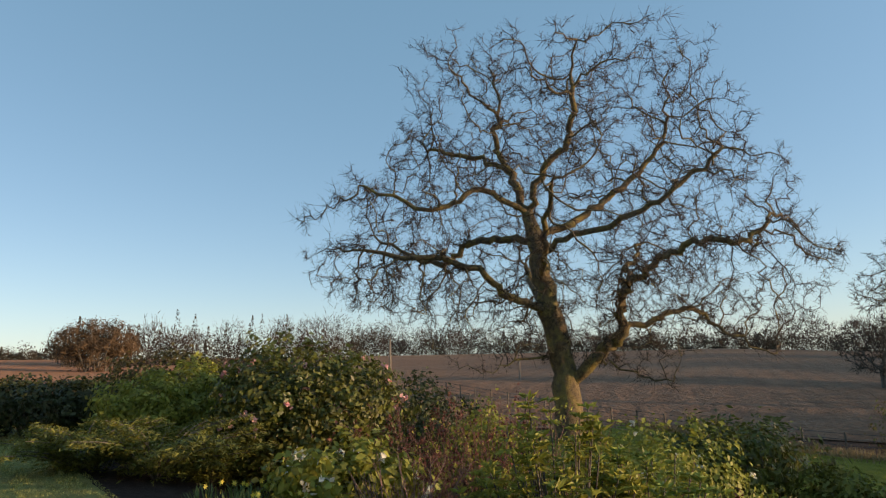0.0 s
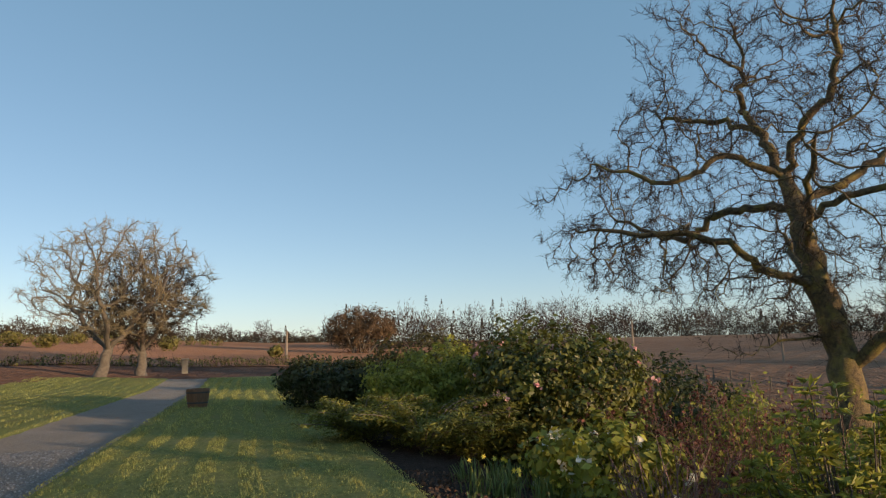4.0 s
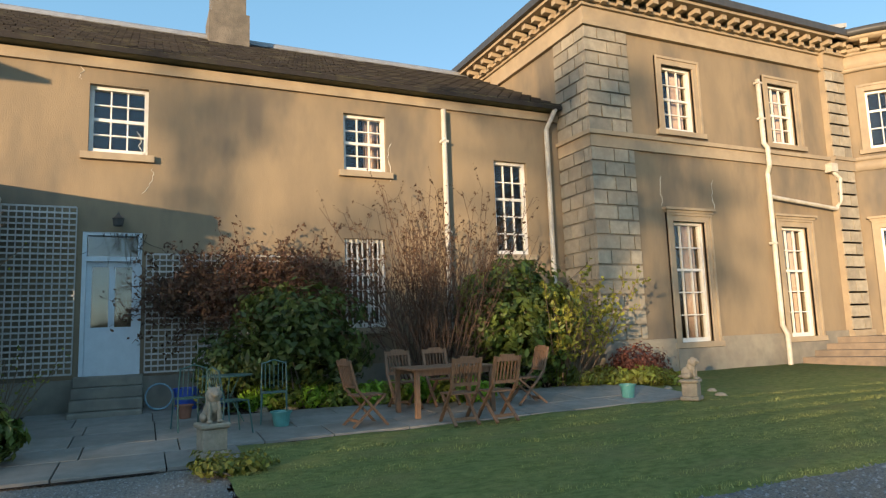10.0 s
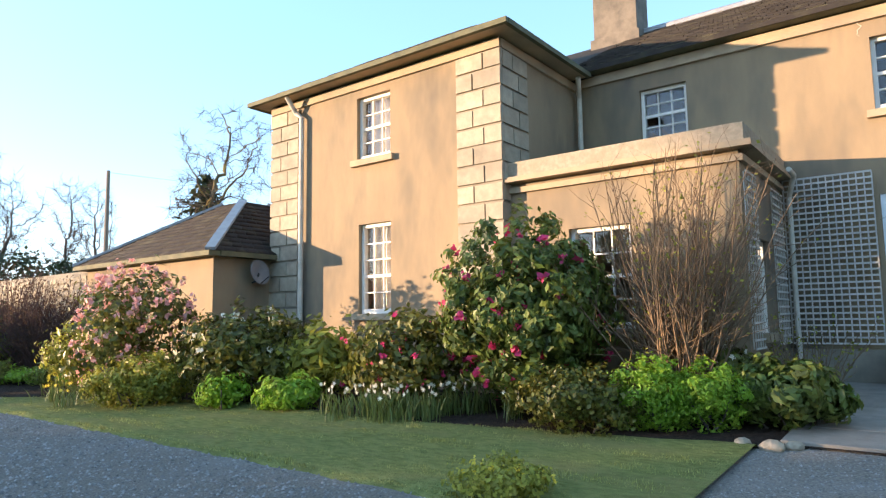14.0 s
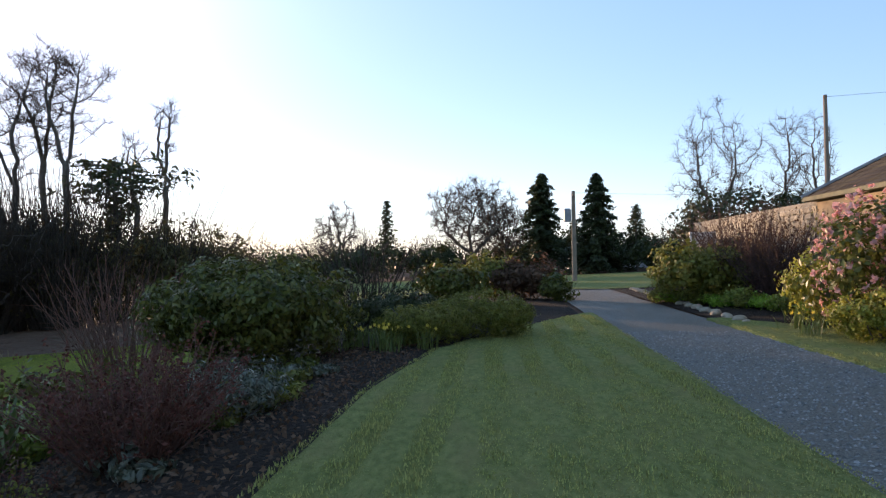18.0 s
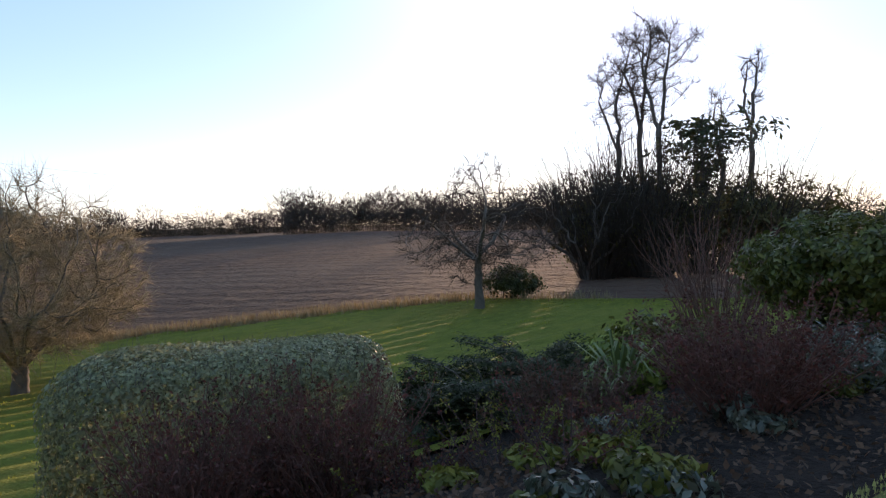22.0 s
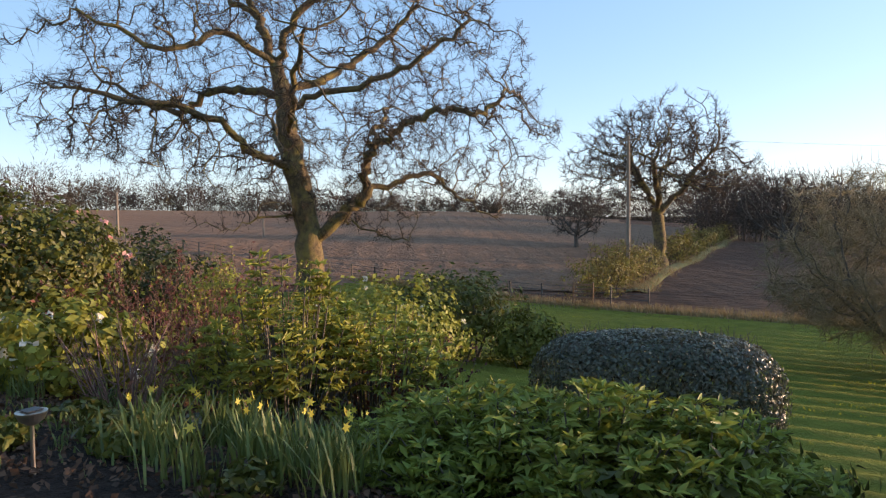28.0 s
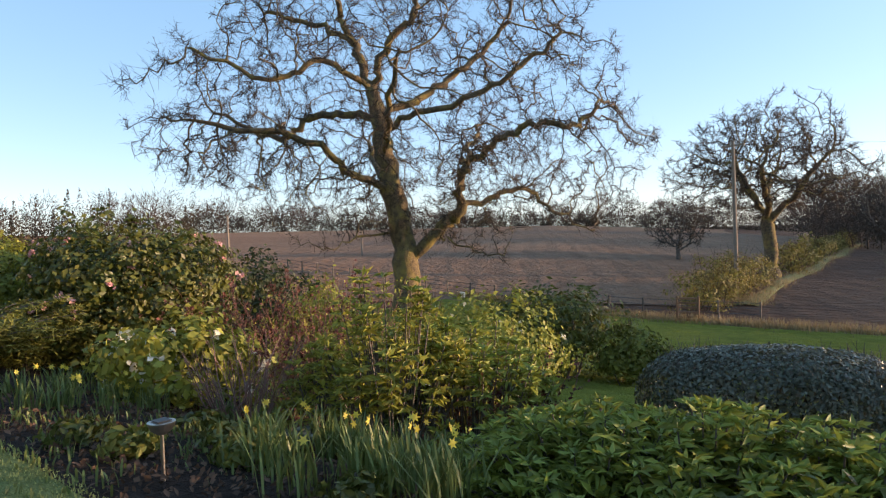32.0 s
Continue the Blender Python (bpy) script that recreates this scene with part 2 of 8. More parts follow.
FAR_AZ = [0, 15, 30, 60, 120, 160, 180, 200, 220, 240, 252, 265, 277, 285, 300, 330, 345, 358, 360]
FAR_EL = [1.25, 2.0, 2.0, 0.5, 0.0, 0.0, -0.3, -0.5, -0.65, -0.45, -0.75, -0.95, -0.9, -0.3, 0.55, 0.8, 1.0, 1.15, 1.25]


def ground_z(x, y):
    """Height of the ground: a terrace by the house, a bank to the lower lawn, fields that roll up to the woods."""
    z = lerp_table(x, (-40, -13, -9, -6, -4.8, 2.2, 3.4, 6.5, 12, 20, 28, 34), (0.35, 0.32, 0.14, 0.04, 0, 0, -0.2, -1.25, -2.05, -2.7, -2.95, -3.0))
    if x > 2.2:
        z *= lerp_table(y, (-60, -20, -4, 14, 30, 50), (0.1, 0.62, 1.0, 1.0, 0.8, 0.35))
    if x < -4.8:
        z += lerp_table(y, (4, 10), (0, 0.06)) * min(1, (-4.8 - x) / 6)
    r = math.hypot(x, y)
    if r > 38:
        a = math.degrees(math.atan2(-x, y)) % 360
        far = 1.55 + 250 * math.tan(radians(lerp_table(a, FAR_AZ, FAR_EL)))
        s = min(1.0, (r - 38) / 212)
        z = z * (1 - s) + far * s * (1 if r < 250 else 1)
    return z


def sheet(name, us, vs, place, material, lift, label, kind="structure", swell=None):
    """A sheet of ground whose grid (u, v) is mapped to x, y by place, laid lift above the land; swell adds mowing ridges."""
    V, F = [], []
    for u in us:
        for v in vs:
            x, y = place(u, v)
            rim = lift >= 0.05 and v in (vs[0], vs[-1])
            V.append((x, y, ground_z(x, y) + (-0.03 if rim else lift) + (swell(x, y) if swell else 0)))
    m = len(vs)
    for i in range(len(us) - 1):
        for j in range(m - 1):
            F.append((i * m + j, (i + 1) * m + j, (i + 1) * m + j + 1, i * m + j + 1))
    return tagged(raw(name, V, F, material, smooth=True), label, name.split("_")[0], kind=kind)


span = lambda a, z, n: [a + (z - a) * i / (n - 1) for i in range(n)]
radii = [0, 2, 4, 6, 8, 10, 12, 14, 17, 20, 24, 28, 32, 36, 40, 46, 54, 64, 80, 100, 130, 170, 210, 250, 300, 420, 700, 1200, 2500]
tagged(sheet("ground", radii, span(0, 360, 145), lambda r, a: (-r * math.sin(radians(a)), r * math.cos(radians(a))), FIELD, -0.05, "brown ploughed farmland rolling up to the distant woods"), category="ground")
tagged(sheet("field_north", [62, 80, 100, 130, 170, 210, 250], span(-22, 26, 40), lambda r, a: (-r * math.sin(radians(a)), r * math.cos(radians(a))), NORTHFIELD, 0.02, "ploughed field beyond the end of the lawn, front light in its red-brown"), category="field")
tagged(sheet("field_east", [40, 46, 54, 64, 80, 100, 130, 170, 210, 250], span(285.6, 340, 50), lambda r, a: (-r * math.sin(radians(a - 8 * max(0, (r - 40) / 110) * (a < 286) * (r < 151) - (a < 286) * (r > 151) * 8)), r * math.cos(radians(a - 8 * max(0, (r - 40) / 110) * (a < 286) * (r < 151) - (a < 286) * (r > 151) * 8))), EASTFIELD, 0.02, "ploughed field behind the great oak, front light in its pale brown"), category="field")
# mown strip beside the drive, with a curved southern end
def strip_edge(y):
    return lerp_table(y, (-18.3, -14.8, -11.2, -8, -4.5, 0, 7, 12, 21, 46), (-2.2, -0.4, 1.2, 1.66, 1.72, 1.9, 2.0, 2.1, 2.0, 2.4))


tagged(sheet("lawn_strip", span(-18.2, 46, 150), span(0, 1, 49), lambda y, k: (-2.4 + k * (strip_edge(y) + 2.4) + 0.04 * math.sin(5 * y) * (k in (0, 1)), y), GRASS, 0.05, "striped mown lawn along the gravel drive", swell=lambda x, y: 0.014 * math.sin(x * 11.4 + 0.6 * math.sin(0.8 * y)) * noise.noise((x * 0.5, y * 0.35, 0)) * 1.6), category="lawn")
tagged(sheet("drive", span(-40, 46, 120), span(-4.95, -2.25, 5), lambda y, x: (x + lerp_table(y, (-40, -25), (-0.6, 0)), y), GRAVEL, 0.0, "grey gravel drive running past the house"), category="drive")
tagged(sheet("lawn_house", span(0.95, 46, 90), span(-9.2, -4.8, 36), lambda y, x: (x - (3.2 if x < -9 and y > 9.5 else 0) - (24 * max(0, (y - 34) / 12) if x < -9 else 0) + 0.04 * math.sin(4 * y), y), GRASS, 0.06, "mown lawn between the drive and the house front", swell=lambda x, y: 0.012 * math.sin(x * 9.4 + 0.6 * math.sin(0.8 * y))), category="lawn")
def bed_edge(y):
    return lerp_table(y, (-16.4, -13.6, -9.8, -6.8, -4, -1.9), (-5.15, -6.4, -7.5, -7.35, -7.7, -8.15))


tagged(sheet("lawn_bed_edge", span(-16.3, -1.9, 60), span(0, 1, 26), lambda y, k: (-4.8 + 0.03 * math.sin(6 * y) + k * (bed_edge(y) + 4.8), y), GRASS, 0.06, "narrow mown lawn between drive and flower bed"), category="lawn")
tagged(sheet("drive_branch", span(-8.4, -4.9, 10), span(0, 1, 5), lambda x, k: (x, -1.95 + k * (3.1 + 0.25 * math.sin(2 * x)) - (0.5 if k == 0 and x > -5.5 else 0)), GRAVEL, 0.012, "gravel path from the drive to the patio"), category="path")
tagged(sheet("flower_bed_house", span(-34, -1.7, 50), span(0, 1, 10), lambda y, k: (bed_edge(y) + 0.15 + k * (-14 - bed_edge(y)), y), SOIL, 0.02, "dark soil of the flower bed along the house"), category="bed")
tagged(sheet("flower_bed_bank", span(-30, 46, 60), span(0, 1, 9), lambda y, k: (strip_edge(max(y, -17.8)) - 0.1 + k * (8.5 - strip_edge(max(y, -17.8))), y), SOIL, 0.01, "dark soil of the shrub border on the bank"), category="bed")
# the lower lawn ends at the ploughed field
def field_edge(y):
    return lerp_table(y, (-23, -20.5, -18.5, -14, -8, -2.5, 2, 8, 26), (8, 14, 21.8, 24.8, 27.6, 29.8, 31, 30.8, 33))


tagged(sheet("lawn_lower", span(0, 1, 170), span(-23, 26, 80), lambda k, y: (6.4 + k * (field_edge(y) - 6.4), y), LOWGRASS, 0.05, "lower lawn with raking evening light", swell=lambda x, y: 0.06 * math.sin(x * 6.1 + 0.5 * math.sin(0.6 * y) + noise.noise((x * 0.3, y * 0.3, 3))) + 0.03 * noise.noise((x * 0.8, y * 0.5, 7))), category="lawn")

# ---- the house ----
ZG = 0.0
house = empty("country_house", (-12.25, 9.56, 0.3))
tagged(house, "two-storey country house, buff render, stone quoins, rounded bow front", "house")
inv = Matrix.Translation((12.25, -9.56, -0.3))


def hpart(name, bm, material, parent=None, label="", smooth=False):
    """A part of the house, made in world metres."""
    bm.transform(inv)
    return part(name, bm, material, parent or house, label, smooth)


def wall(place, u0, u1, z0, z1, holes, t=0.35, du=50.0):
    """A wall in (u, depth, z) with openings (u0, u1, z0, z1) cut through; place maps to the world."""
    us = sorted({u0, u1, *[h[0] for h in holes], *[h[1] for h in holes]})
    fine = [us[0]]
    for a, z in zip(us, us[1:]):
        n = max(1, math.ceil((z - a) / du))
        fine += [a + (z - a) * k / n for k in range(1, n + 1)]
    zs = sorted({z0, z1, *[h[2] for h in holes], *[h[3] for h in holes]})
    bm, cache = bmesh.new(), {}

    def v(u, d, z):
        k = (round(u, 4), d, round(z, 4))
        if k not in cache:
            cache[k] = bm.verts.new(place(u, d, z))
        return cache[k]
    solid = {}
    for i, (a, b) in enumerate(zip(fine, fine[1:])):
        for j, (c, d) in enumerate(zip(zs, zs[1:])):
            um, zm = (a + b) / 2, (c + d) / 2
            solid[i, j] = not any(h[0] < um < h[1] and h[2] < zm < h[3] for h in holes)
    for (i, j), s in solid.items():
        if not s:
            continue
        a, b, c, d = fine[i], fine[i + 1], zs[j], zs[j + 1]
        bm.faces.new((v(a, 0, c), v(b, 0, c), v(b, 0, d), v(a, 0, d)))
        bm.faces.new((v(a, t, d), v(b, t, d), v(b, t, c), v(a, t, c)))
        for di, dj, e in ((-1, 0, ((a, c), (a, d))), (1, 0, ((b, d), (b, c))), (0, -1, ((b, c), (a, c))), (0, 1, ((a, d), (b, d)))):
            if not solid.get((i + di, j + dj), False):
                (p, q), (r, w) = e
                bm.faces.new((v(p, 0, q), v(r, 0, w), v(r, t, w), v(p, t, q)))
    bmesh.ops.recalc_face_normals(bm, faces=bm.faces[:])
    return bm


def facing_x(x):
    return lambda u, d, z: (x - d, u, z)


def facing_y(y, sign):
    """A wall that looks along sign * y."""
    return lambda u, d, z: (u, y - sign * d, z)


BX, BY, BR = -13.5, 21.56, 3.05


def bow(u, d, z):
    """u is the angle in degrees from +x."""
    a = radians(u)
    return (BX + (BR - d) * math.cos(a), BY + (BR - d) * math.sin(a), z)


def slab_between(place, u0, u1, d0, d1, z0, z1, n=1):
    """A solid bar on a wall, from depth d0 (in) to d1 (out, negative)."""
    bm = bmesh.new()
    us = [u0 + (u1 - u0) * k / n for k in range(n + 1)]
    rings = [[bm.verts.new(place(u, d, z)) for d, z in ((d0, z0), (d1, z0), (d1, z1), (d0, z1))] for u in us]
    for a, z in zip(rings, rings[1:]):
        for k in range(4):
            bm.faces.new((a[k], a[(k + 1) % 4], z[(k + 1) % 4], z[k]))
    bm.faces.new(rings[0][::-1]), bm.faces.new(rings[-1])
    bmesh.ops.recalc_face_normals(bm, faces=bm.faces[:])
    return bm


def join(*bms):
    out = bmesh.new()
    for b in bms:
        me = bpy.data.meshes.new("tmp")
        b.to_mesh(me)
        b.free()
        out.from_mesh(me)
        bpy.data.meshes.remove(me)
    return out


def window(place, u0, u1, z0, z1, cols, rows, split, surround=True, curtain=1, unit=1.0, sill=True, hood=False, material=WHITE, label=""):
    """A sash window in the opening: frame, glazing bars, panes, stone surround and sill. unit: u per metre."""
    w = lambda m: m * unit
    seg = 1 if unit == 1.0 else 4
    bms = []
    f = 0.07
    dep0, dep1 = 0.22, 0.10
    bms += [slab_between(place, u0, u0 + w(f), dep0, dep1, z0, z1), slab_between(place, u1 - w(f), u1, dep0, dep1, z0, z1)]
    bms += [slab_between(place, u0 + w(f), u1 - w(f), dep0, dep1, z1 - f, z1, seg), slab_between(place, u0 + w(f), u1 - w(f), dep0, dep1 - 0.03, z0, z0 + f + 0.03, seg)]
    win = hpart("window", join(*bms), material, None, label or "white painted sash window with small panes")
    a, b, c, d = u0 + w(f), u1 - w(f), z0 + f + 0.03, z1 - f
    for k in range(1, cols):
        u = a + (b - a) * k / cols
        hpart("glazing_bar", slab_between(place, u - w(0.013), u + w(0.013), 0.20, 0.14, c, d), material, win)
    for k in range(1, rows):
        z = c + (d - c) * k / rows
        h = 0.03 if k == split else 0.013
        hpart("meeting_rail" if k == split else "glazing_bar", slab_between(place, a, b, 0.201, 0.135 if k == split else 0.139, z - h, z + h, seg), material, win)
    for i in range(cols):
        for j in range(rows):
            ua, ub = a + (b - a) * i / cols, a + (b - a) * (i + 1) / cols
            za, zb = c + (d - c) * j / rows, c + (d - c) * (j + 1) / rows
            tilt = 0.004 * math.sin(7.3 * i + 3.1 * j + u0)
            bm = bmesh.new()
            bm.faces.new([bm.verts.new(place(u, 0.17 + e, z)) for u, z, e in ((ua, za, 0), (ub, za, tilt), (ub, zb, tilt), (ua, zb, 0))])
            pane = hpart("pane", bm, GLASS, win)
            pane.visible_shadow = False
    if curtain:
        sides = ((a, a + (b - a) * 0.26), (b - (b - a) * 0.3, b)) if curtain == 2 else ((a, b),) if curtain == 3 else ((b - (b - a) * 0.42, b),)
        for s0, s1 in sides:
            bm = bmesh.new()
            n = 14
            row = [[bm.verts.new(place(s0 + (s1 - s0) * k / n, 0.36 + 0.035 * math.sin(k * 2.2), z)) for k in range(n + 1)] for z in (c - 0.1, d + 0.1)]
            for k in range(n):
                bm.faces.new((row[0][k], row[0][k + 1], row[1][k + 1], row[1][k]))
            hpart("curtain", bm, NET if curtain == 3 else CURTAIN, win, "pale net curtain" if curtain == 3 else "pinkish beige curtain")
    if surround:
        m = 0.20
        bms = [slab_between(place, u0 - w(m), u0, 0.06, -0.05, z0 - 0.02, z1, 1), slab_between(place, u1, u1 + w(m), 0.06, -0.05, z0 - 0.02, z1, 1),
               slab_between(place, u0 - w(m), u1 + w(m), 0.06, -0.052, z1, z1 + m, seg)]
        bms += [slab_between(place, u0 - w(m), u0 - w(m - 0.06), 0.05, -0.075, z0 - 0.02, z1 + m - 0.05), slab_between(place, u1 + w(m - 0.06), u1 + w(m), 0.05, -0.075, z0 - 0.02, z1 + m - 0.05),
                slab_between(place, u0 - w(m), u1 + w(m), 0.05, -0.078, z1 + m - 0.06, z1 + m + 0.005, seg)]
        for name, q in (("architrave_jamb", 0), ("architrave_jamb", 1), ("architrave_head", 2)):
            hpart(name, join(bms[q], bms[q + 3]), TRIM, win)
        if hood:
            hpart("hood", join(slab_between(place, u0 - w(m + 0.04), u1 + w(m + 0.04), 0.05, -0.10, z1 + m + 0.005, z1 + m + 0.07, seg), slab_between(place, u0 - w(m + 0.09), u1 + w(m + 0.09), 0.05, -0.15, z1 + m + 0.07, z1 + m + 0.13, seg)), TRIM, win, "projecting stone hood")
    if sill:
        e = 0.27 if surround else 0.12
        hpart("sill", slab_between(place, u0 - w(e), u1 + w(e), 0.2, -0.10, z0 - 0.13, z0 - 0.001, seg), TRIM, win, "stone sill")
    return win


NET = mat("net_curtain", (0.78, 0.72, 0.66), (0.70, 0.62, 0.56), 5, 0.9, 0.15, 60)
# levels, in metres over the drive
E = EYE
P_TOP, BAND0, BAND1, FR0, FR1, EAVE = E - 0.36, E + 4.17, E + 4.56, E + 7.2, E + 7.62, E + 8.05
MX, MY0, MY1 = -12.25, 9.56, 33.56
UPZ, LOZ = (E + 4.78, E + 6.50), (E - 0.47, E + 2.48)
main = facing_x(MX)
WINS = (12.38, 16.2, 26.92, 30.74)
holes = [(y - 0.53, y + 0.53, *zz) for y in WINS for zz in (UPZ, LOZ)]
left_holes = [h for h in holes if h[0] < BY]
right_holes = [h for h in holes if h[0] > BY]
YB0, YB1 = BY - 2.75, BY + 2.75
hpart("wall", wall(main, MY0, YB0, 0, EAVE, left_holes), RENDER)
hpart("wall", wall(main, YB1, MY1, 0, EAVE, right_holes), RENDER)
hpart("wall", wall(facing_y(MY0, -1), -28, MX - 0.35, 0, EAVE, []), RENDER)
hpart("wall", wall(facing_y(MY1, 1), -28, MX - 0.35, 0, EAVE, []), RENDER)
hpart("wall", wall(facing_x(-28.35), MY0, MY1, 0, EAVE, []), RENDER)
DEG = 180 / math.pi / BR
bow_holes = [(c - 0.53 * DEG, c + 0.53 * DEG, *zz) for c in (-44, 0, 44) for zz in (UPZ, LOZ)]
hpart("bow_wall", wall(bow, -65.5, 65.5, 0, EAVE, bow_holes, du=4.0), RENDER, None, "rounded bow of buff render", True)
for h in holes:
    low = h[2] < E
    window(main, h[0], h[1], h[2], h[3], 3, 5 if low else 4, 3 if low else 2, curtain=2 if h[0] > 14 else 1, hood=low)
for h in bow_holes:
    low = h[2] < E
    window(bow, h[0], h[1], h[2], h[3], 3, 5 if low else 3, 3 if low else 2, unit=DEG, curtain=1, hood=low)
# plinth, string course, frieze
for a, b in ((MY0 - 0.06, YB0 - 0.9), (YB1 + 0.9, MY1 + 0.06)):
    spans, cut = [], a
    for c in [w for w in WINS if a < w < b]:
        hpart("plinth", slab_between(main, cut, c - 0.75, 0.1, -0.09, 0, P_TOP), PLINTH, None, "weathered grey stone plinth")
        hpart("plinth", slab_between(main, c - 0.75, c + 0.75, 0.1, -0.11, 0, LOZ[0] - 0.14), PLINTH)
        cut = c + 0.75
    hpart("plinth", slab_between(main, cut, b, 0.1, -0.09, 0, P_TOP), PLINTH)
hpart("plinth", slab_between(bow, -66, 66, 0.1, -0.09, 0, LOZ[0] - 0.14, 30), PLINTH)
hpart("plinth", slab_between(facing_y(MY0, -1), -13.5, MX - 0.1, 0.1, -0.09, 0, P_TOP), PLINTH)
RUNS = [(main, MY0, YB0, 1), (main, YB1, MY1, 1), (bow, -65.5, 65.5, 32), (facing_y(MY0, -1), -28, MX, 1), (facing_y(MY1, 1), -28, MX, 1)]
for place, a, b, n in RUNS:
    curved = n > 1
    k = 1.0 if not curved else DEG
    lo = lambda d: a - (d if place is main and a == MY0 else 0)
    hi = lambda d: b + (d if place is main and b == MY1 else 0) - (0.102 if b == MX and d < 0.7 else 0)
    for name, d, z0, z1, m in (("string_course", 0.06, BAND0, BAND1 - 0.10, TRIM), ("string_course", 0.12, BAND1 - 0.10, BAND1, TRIM), ("frieze", 0.05, FR0, FR1, TRIM), ("cornice", 0.11, FR0 - 0.06, FR0 + 0.03, TRIM), ("cornice", 0.12, FR1, FR1 + 0.08, TRIM), ("cornice", 0.20, FR1 + 0.08, FR1 + 0.17, TRIM), ("cornice", 0.60, EAVE - 0.11, EAVE - 0.03, TRIM)):
        hpart(name, slab_between(place, lo(d), hi(d), 0.1, -d, z0, z1, n), m, None, "", curved)
    hpart("gutter", slab_between(place, lo(0.72), hi(0.72), 0.0, -0.72, EAVE - 0.028, EAVE + 0.16, n), GUTTER, None, "black gutter along the eaves", curved)
    # brackets under the eaves
    if place is not RUNS[4][0]:
        length = (b - a) / k
        cnt = round(length / 0.46)
        for q in range(cnt + 1):
            u = a + (b - a) * (q + (0.5 if curved else 0.0)) / cnt
            if curved and q == cnt:
                break
            hpart("bracket", join(slab_between(place, u - 0.085 * k, u + 0.085 * k, 0.0, -0.50, EAVE - 0.25, EAVE - 0.112), slab_between(place, u - 0.075 * k, u + 0.075 * k, 0.0, -0.30, EAVE - 0.36, EAVE - 0.252)), TRIM)


def quoins(place, u0, u1, z0, z1, rows, material=STONE, out=0.05, corner=0, long=(0.62, 0.62), seed=1):
    """Courses of dressed blocks with open joints, broken like brickwork."""
    rng = random.Random(seed)
    h = (z1 - z0) / rows
    for r in range(rows):
        cuts = [u0, u0 + (u1 - u0) * (0.38 if r % 2 else 0.62), u1]
        if u1 - u0 > 1.0:
            cuts = [u0, u0 + (u1 - u0) * (0.30 if r % 2 else 0.52), u0 + (u1 - u0) * (0.74 if r % 2 else 0.86), u1]
        for p, q in zip(cuts, cuts[1:]):
            g = 0.016
            bm = slab_between(place, p + (g if p > u0 else 0), q - (g if q < u1 else 0), 0.05, -out - rng.uniform(0, 0.012), z0 + r * h + 0.026, z0 + (r + 1) * h - 0.026)
            hpart("quoin", bm, material)
    hpart("quoin_joints", slab_between(place, u0 + 0.01, u1 - 0.01, 0.05, -out + 0.035, z0, z1), PLINTH)


QW = 1.22
for za, zb, n in ((P_TOP, BAND0, 13), (BAND1, FR0 - 0.06, 8)):
    quoins(main, MY0 - 0.05, MY0 + QW, za, zb, n)
    quoins(main, MY1 - QW, MY1 + 0.05, za, zb, n, seed=3)
    quoins(facing_y(MY0, -1), -13.48, MX - 0.052, za, zb, n, seed=2)
    quoins(main, YB0 - 0.85, YB0 - 0.05, za, zb, n, out=0.20, seed=4)
    quoins(main, YB1 + 0.05, YB1 + 0.85, za, zb, n, out=0.20, seed=5)
for a, b in ((YB0 - 0.9, YB0 + 0.05), (YB1 - 0.05, YB1 + 0.9)):
    hpart("pier", slab_between(main, a + 0.03, b - 0.03, 0.1, -0.165, 0, FR1), TRIM, None, "rusticated stone pier beside the bow")
    for d, z0, z1 in ((0.24, 0, P_TOP), (0.22, BAND0, BAND1 - 0.1), (0.27, BAND1 - 0.1, BAND1), (0.21, FR0, FR1), (0.30, FR1, FR1 + 0.17), (0.68, EAVE - 0.11, EAVE - 0.02)):
        hpart("pier_band", slab_between(main, a, b, 0.05, -d, z0, z1), TRIM)
# roof of the main block: low hipped slates
def hip_roof(x0, x1, y0, y1, z, rise, inset, material=SLATE):
    bm = bmesh.new()
    i = inset
    lo = [bm.verts.new(p) for p in ((x0, y0, z), (x1, y0, z), (x1, y1, z), (x0, y1, z))]
    hi = [bm.verts.new(p) for p in ((x0 + i, y0 + i, z + rise), (x1 - i, y0 + i, z + rise), (x1 - i, y1 - i, z + rise), (x0 + i, y1 - i, z + rise))]
    for k in range(4):
        bm.faces.new((lo[k], lo[(k + 1) % 4], hi[(k + 1) % 4], hi[k]))
    bm.faces.new(hi), bm.faces.new(lo[::-1])
    return bm


hpart("roof", hip_roof(-28.9, MX + 0.66, MY0 - 0.66, MY1 + 0.66, EAVE + 0.13, 2.2, 6.0), SLATE, None, "low dark slate roof")
bm = bmesh.new()
ring = [bm.verts.new((BX + (BR + 0.66) * math.cos(radians(a)), BY + (BR + 0.66) * math.sin(radians(a)), EAVE + 0.135)) for a in range(-80, 81, 5)]
tip = [bm.verts.new((BX - 3.5 + 0.9 * math.cos(radians(a)), BY + 0.9 * math.sin(radians(a)), EAVE + 1.25)) for a in range(-80, 81, 5)]
for k in range(len(ring) - 1):
    bm.faces.new((ring[k], ring[k + 1], tip[k + 1], tip[k]))
hpart("bow_roof", bm, SLATE, None, "dark slates over the bow", True)
bm = bmesh.new()
beam(bm, (MX + 0.5, YB0 - 0.9, EAVE + 0.25), (MX - 2.6, YB0 + 1.6, EAVE + 1.05), 0.9, 0.12)
hpart("valley_lead", bm, LEAD, None, "grey lead over the roof valley")


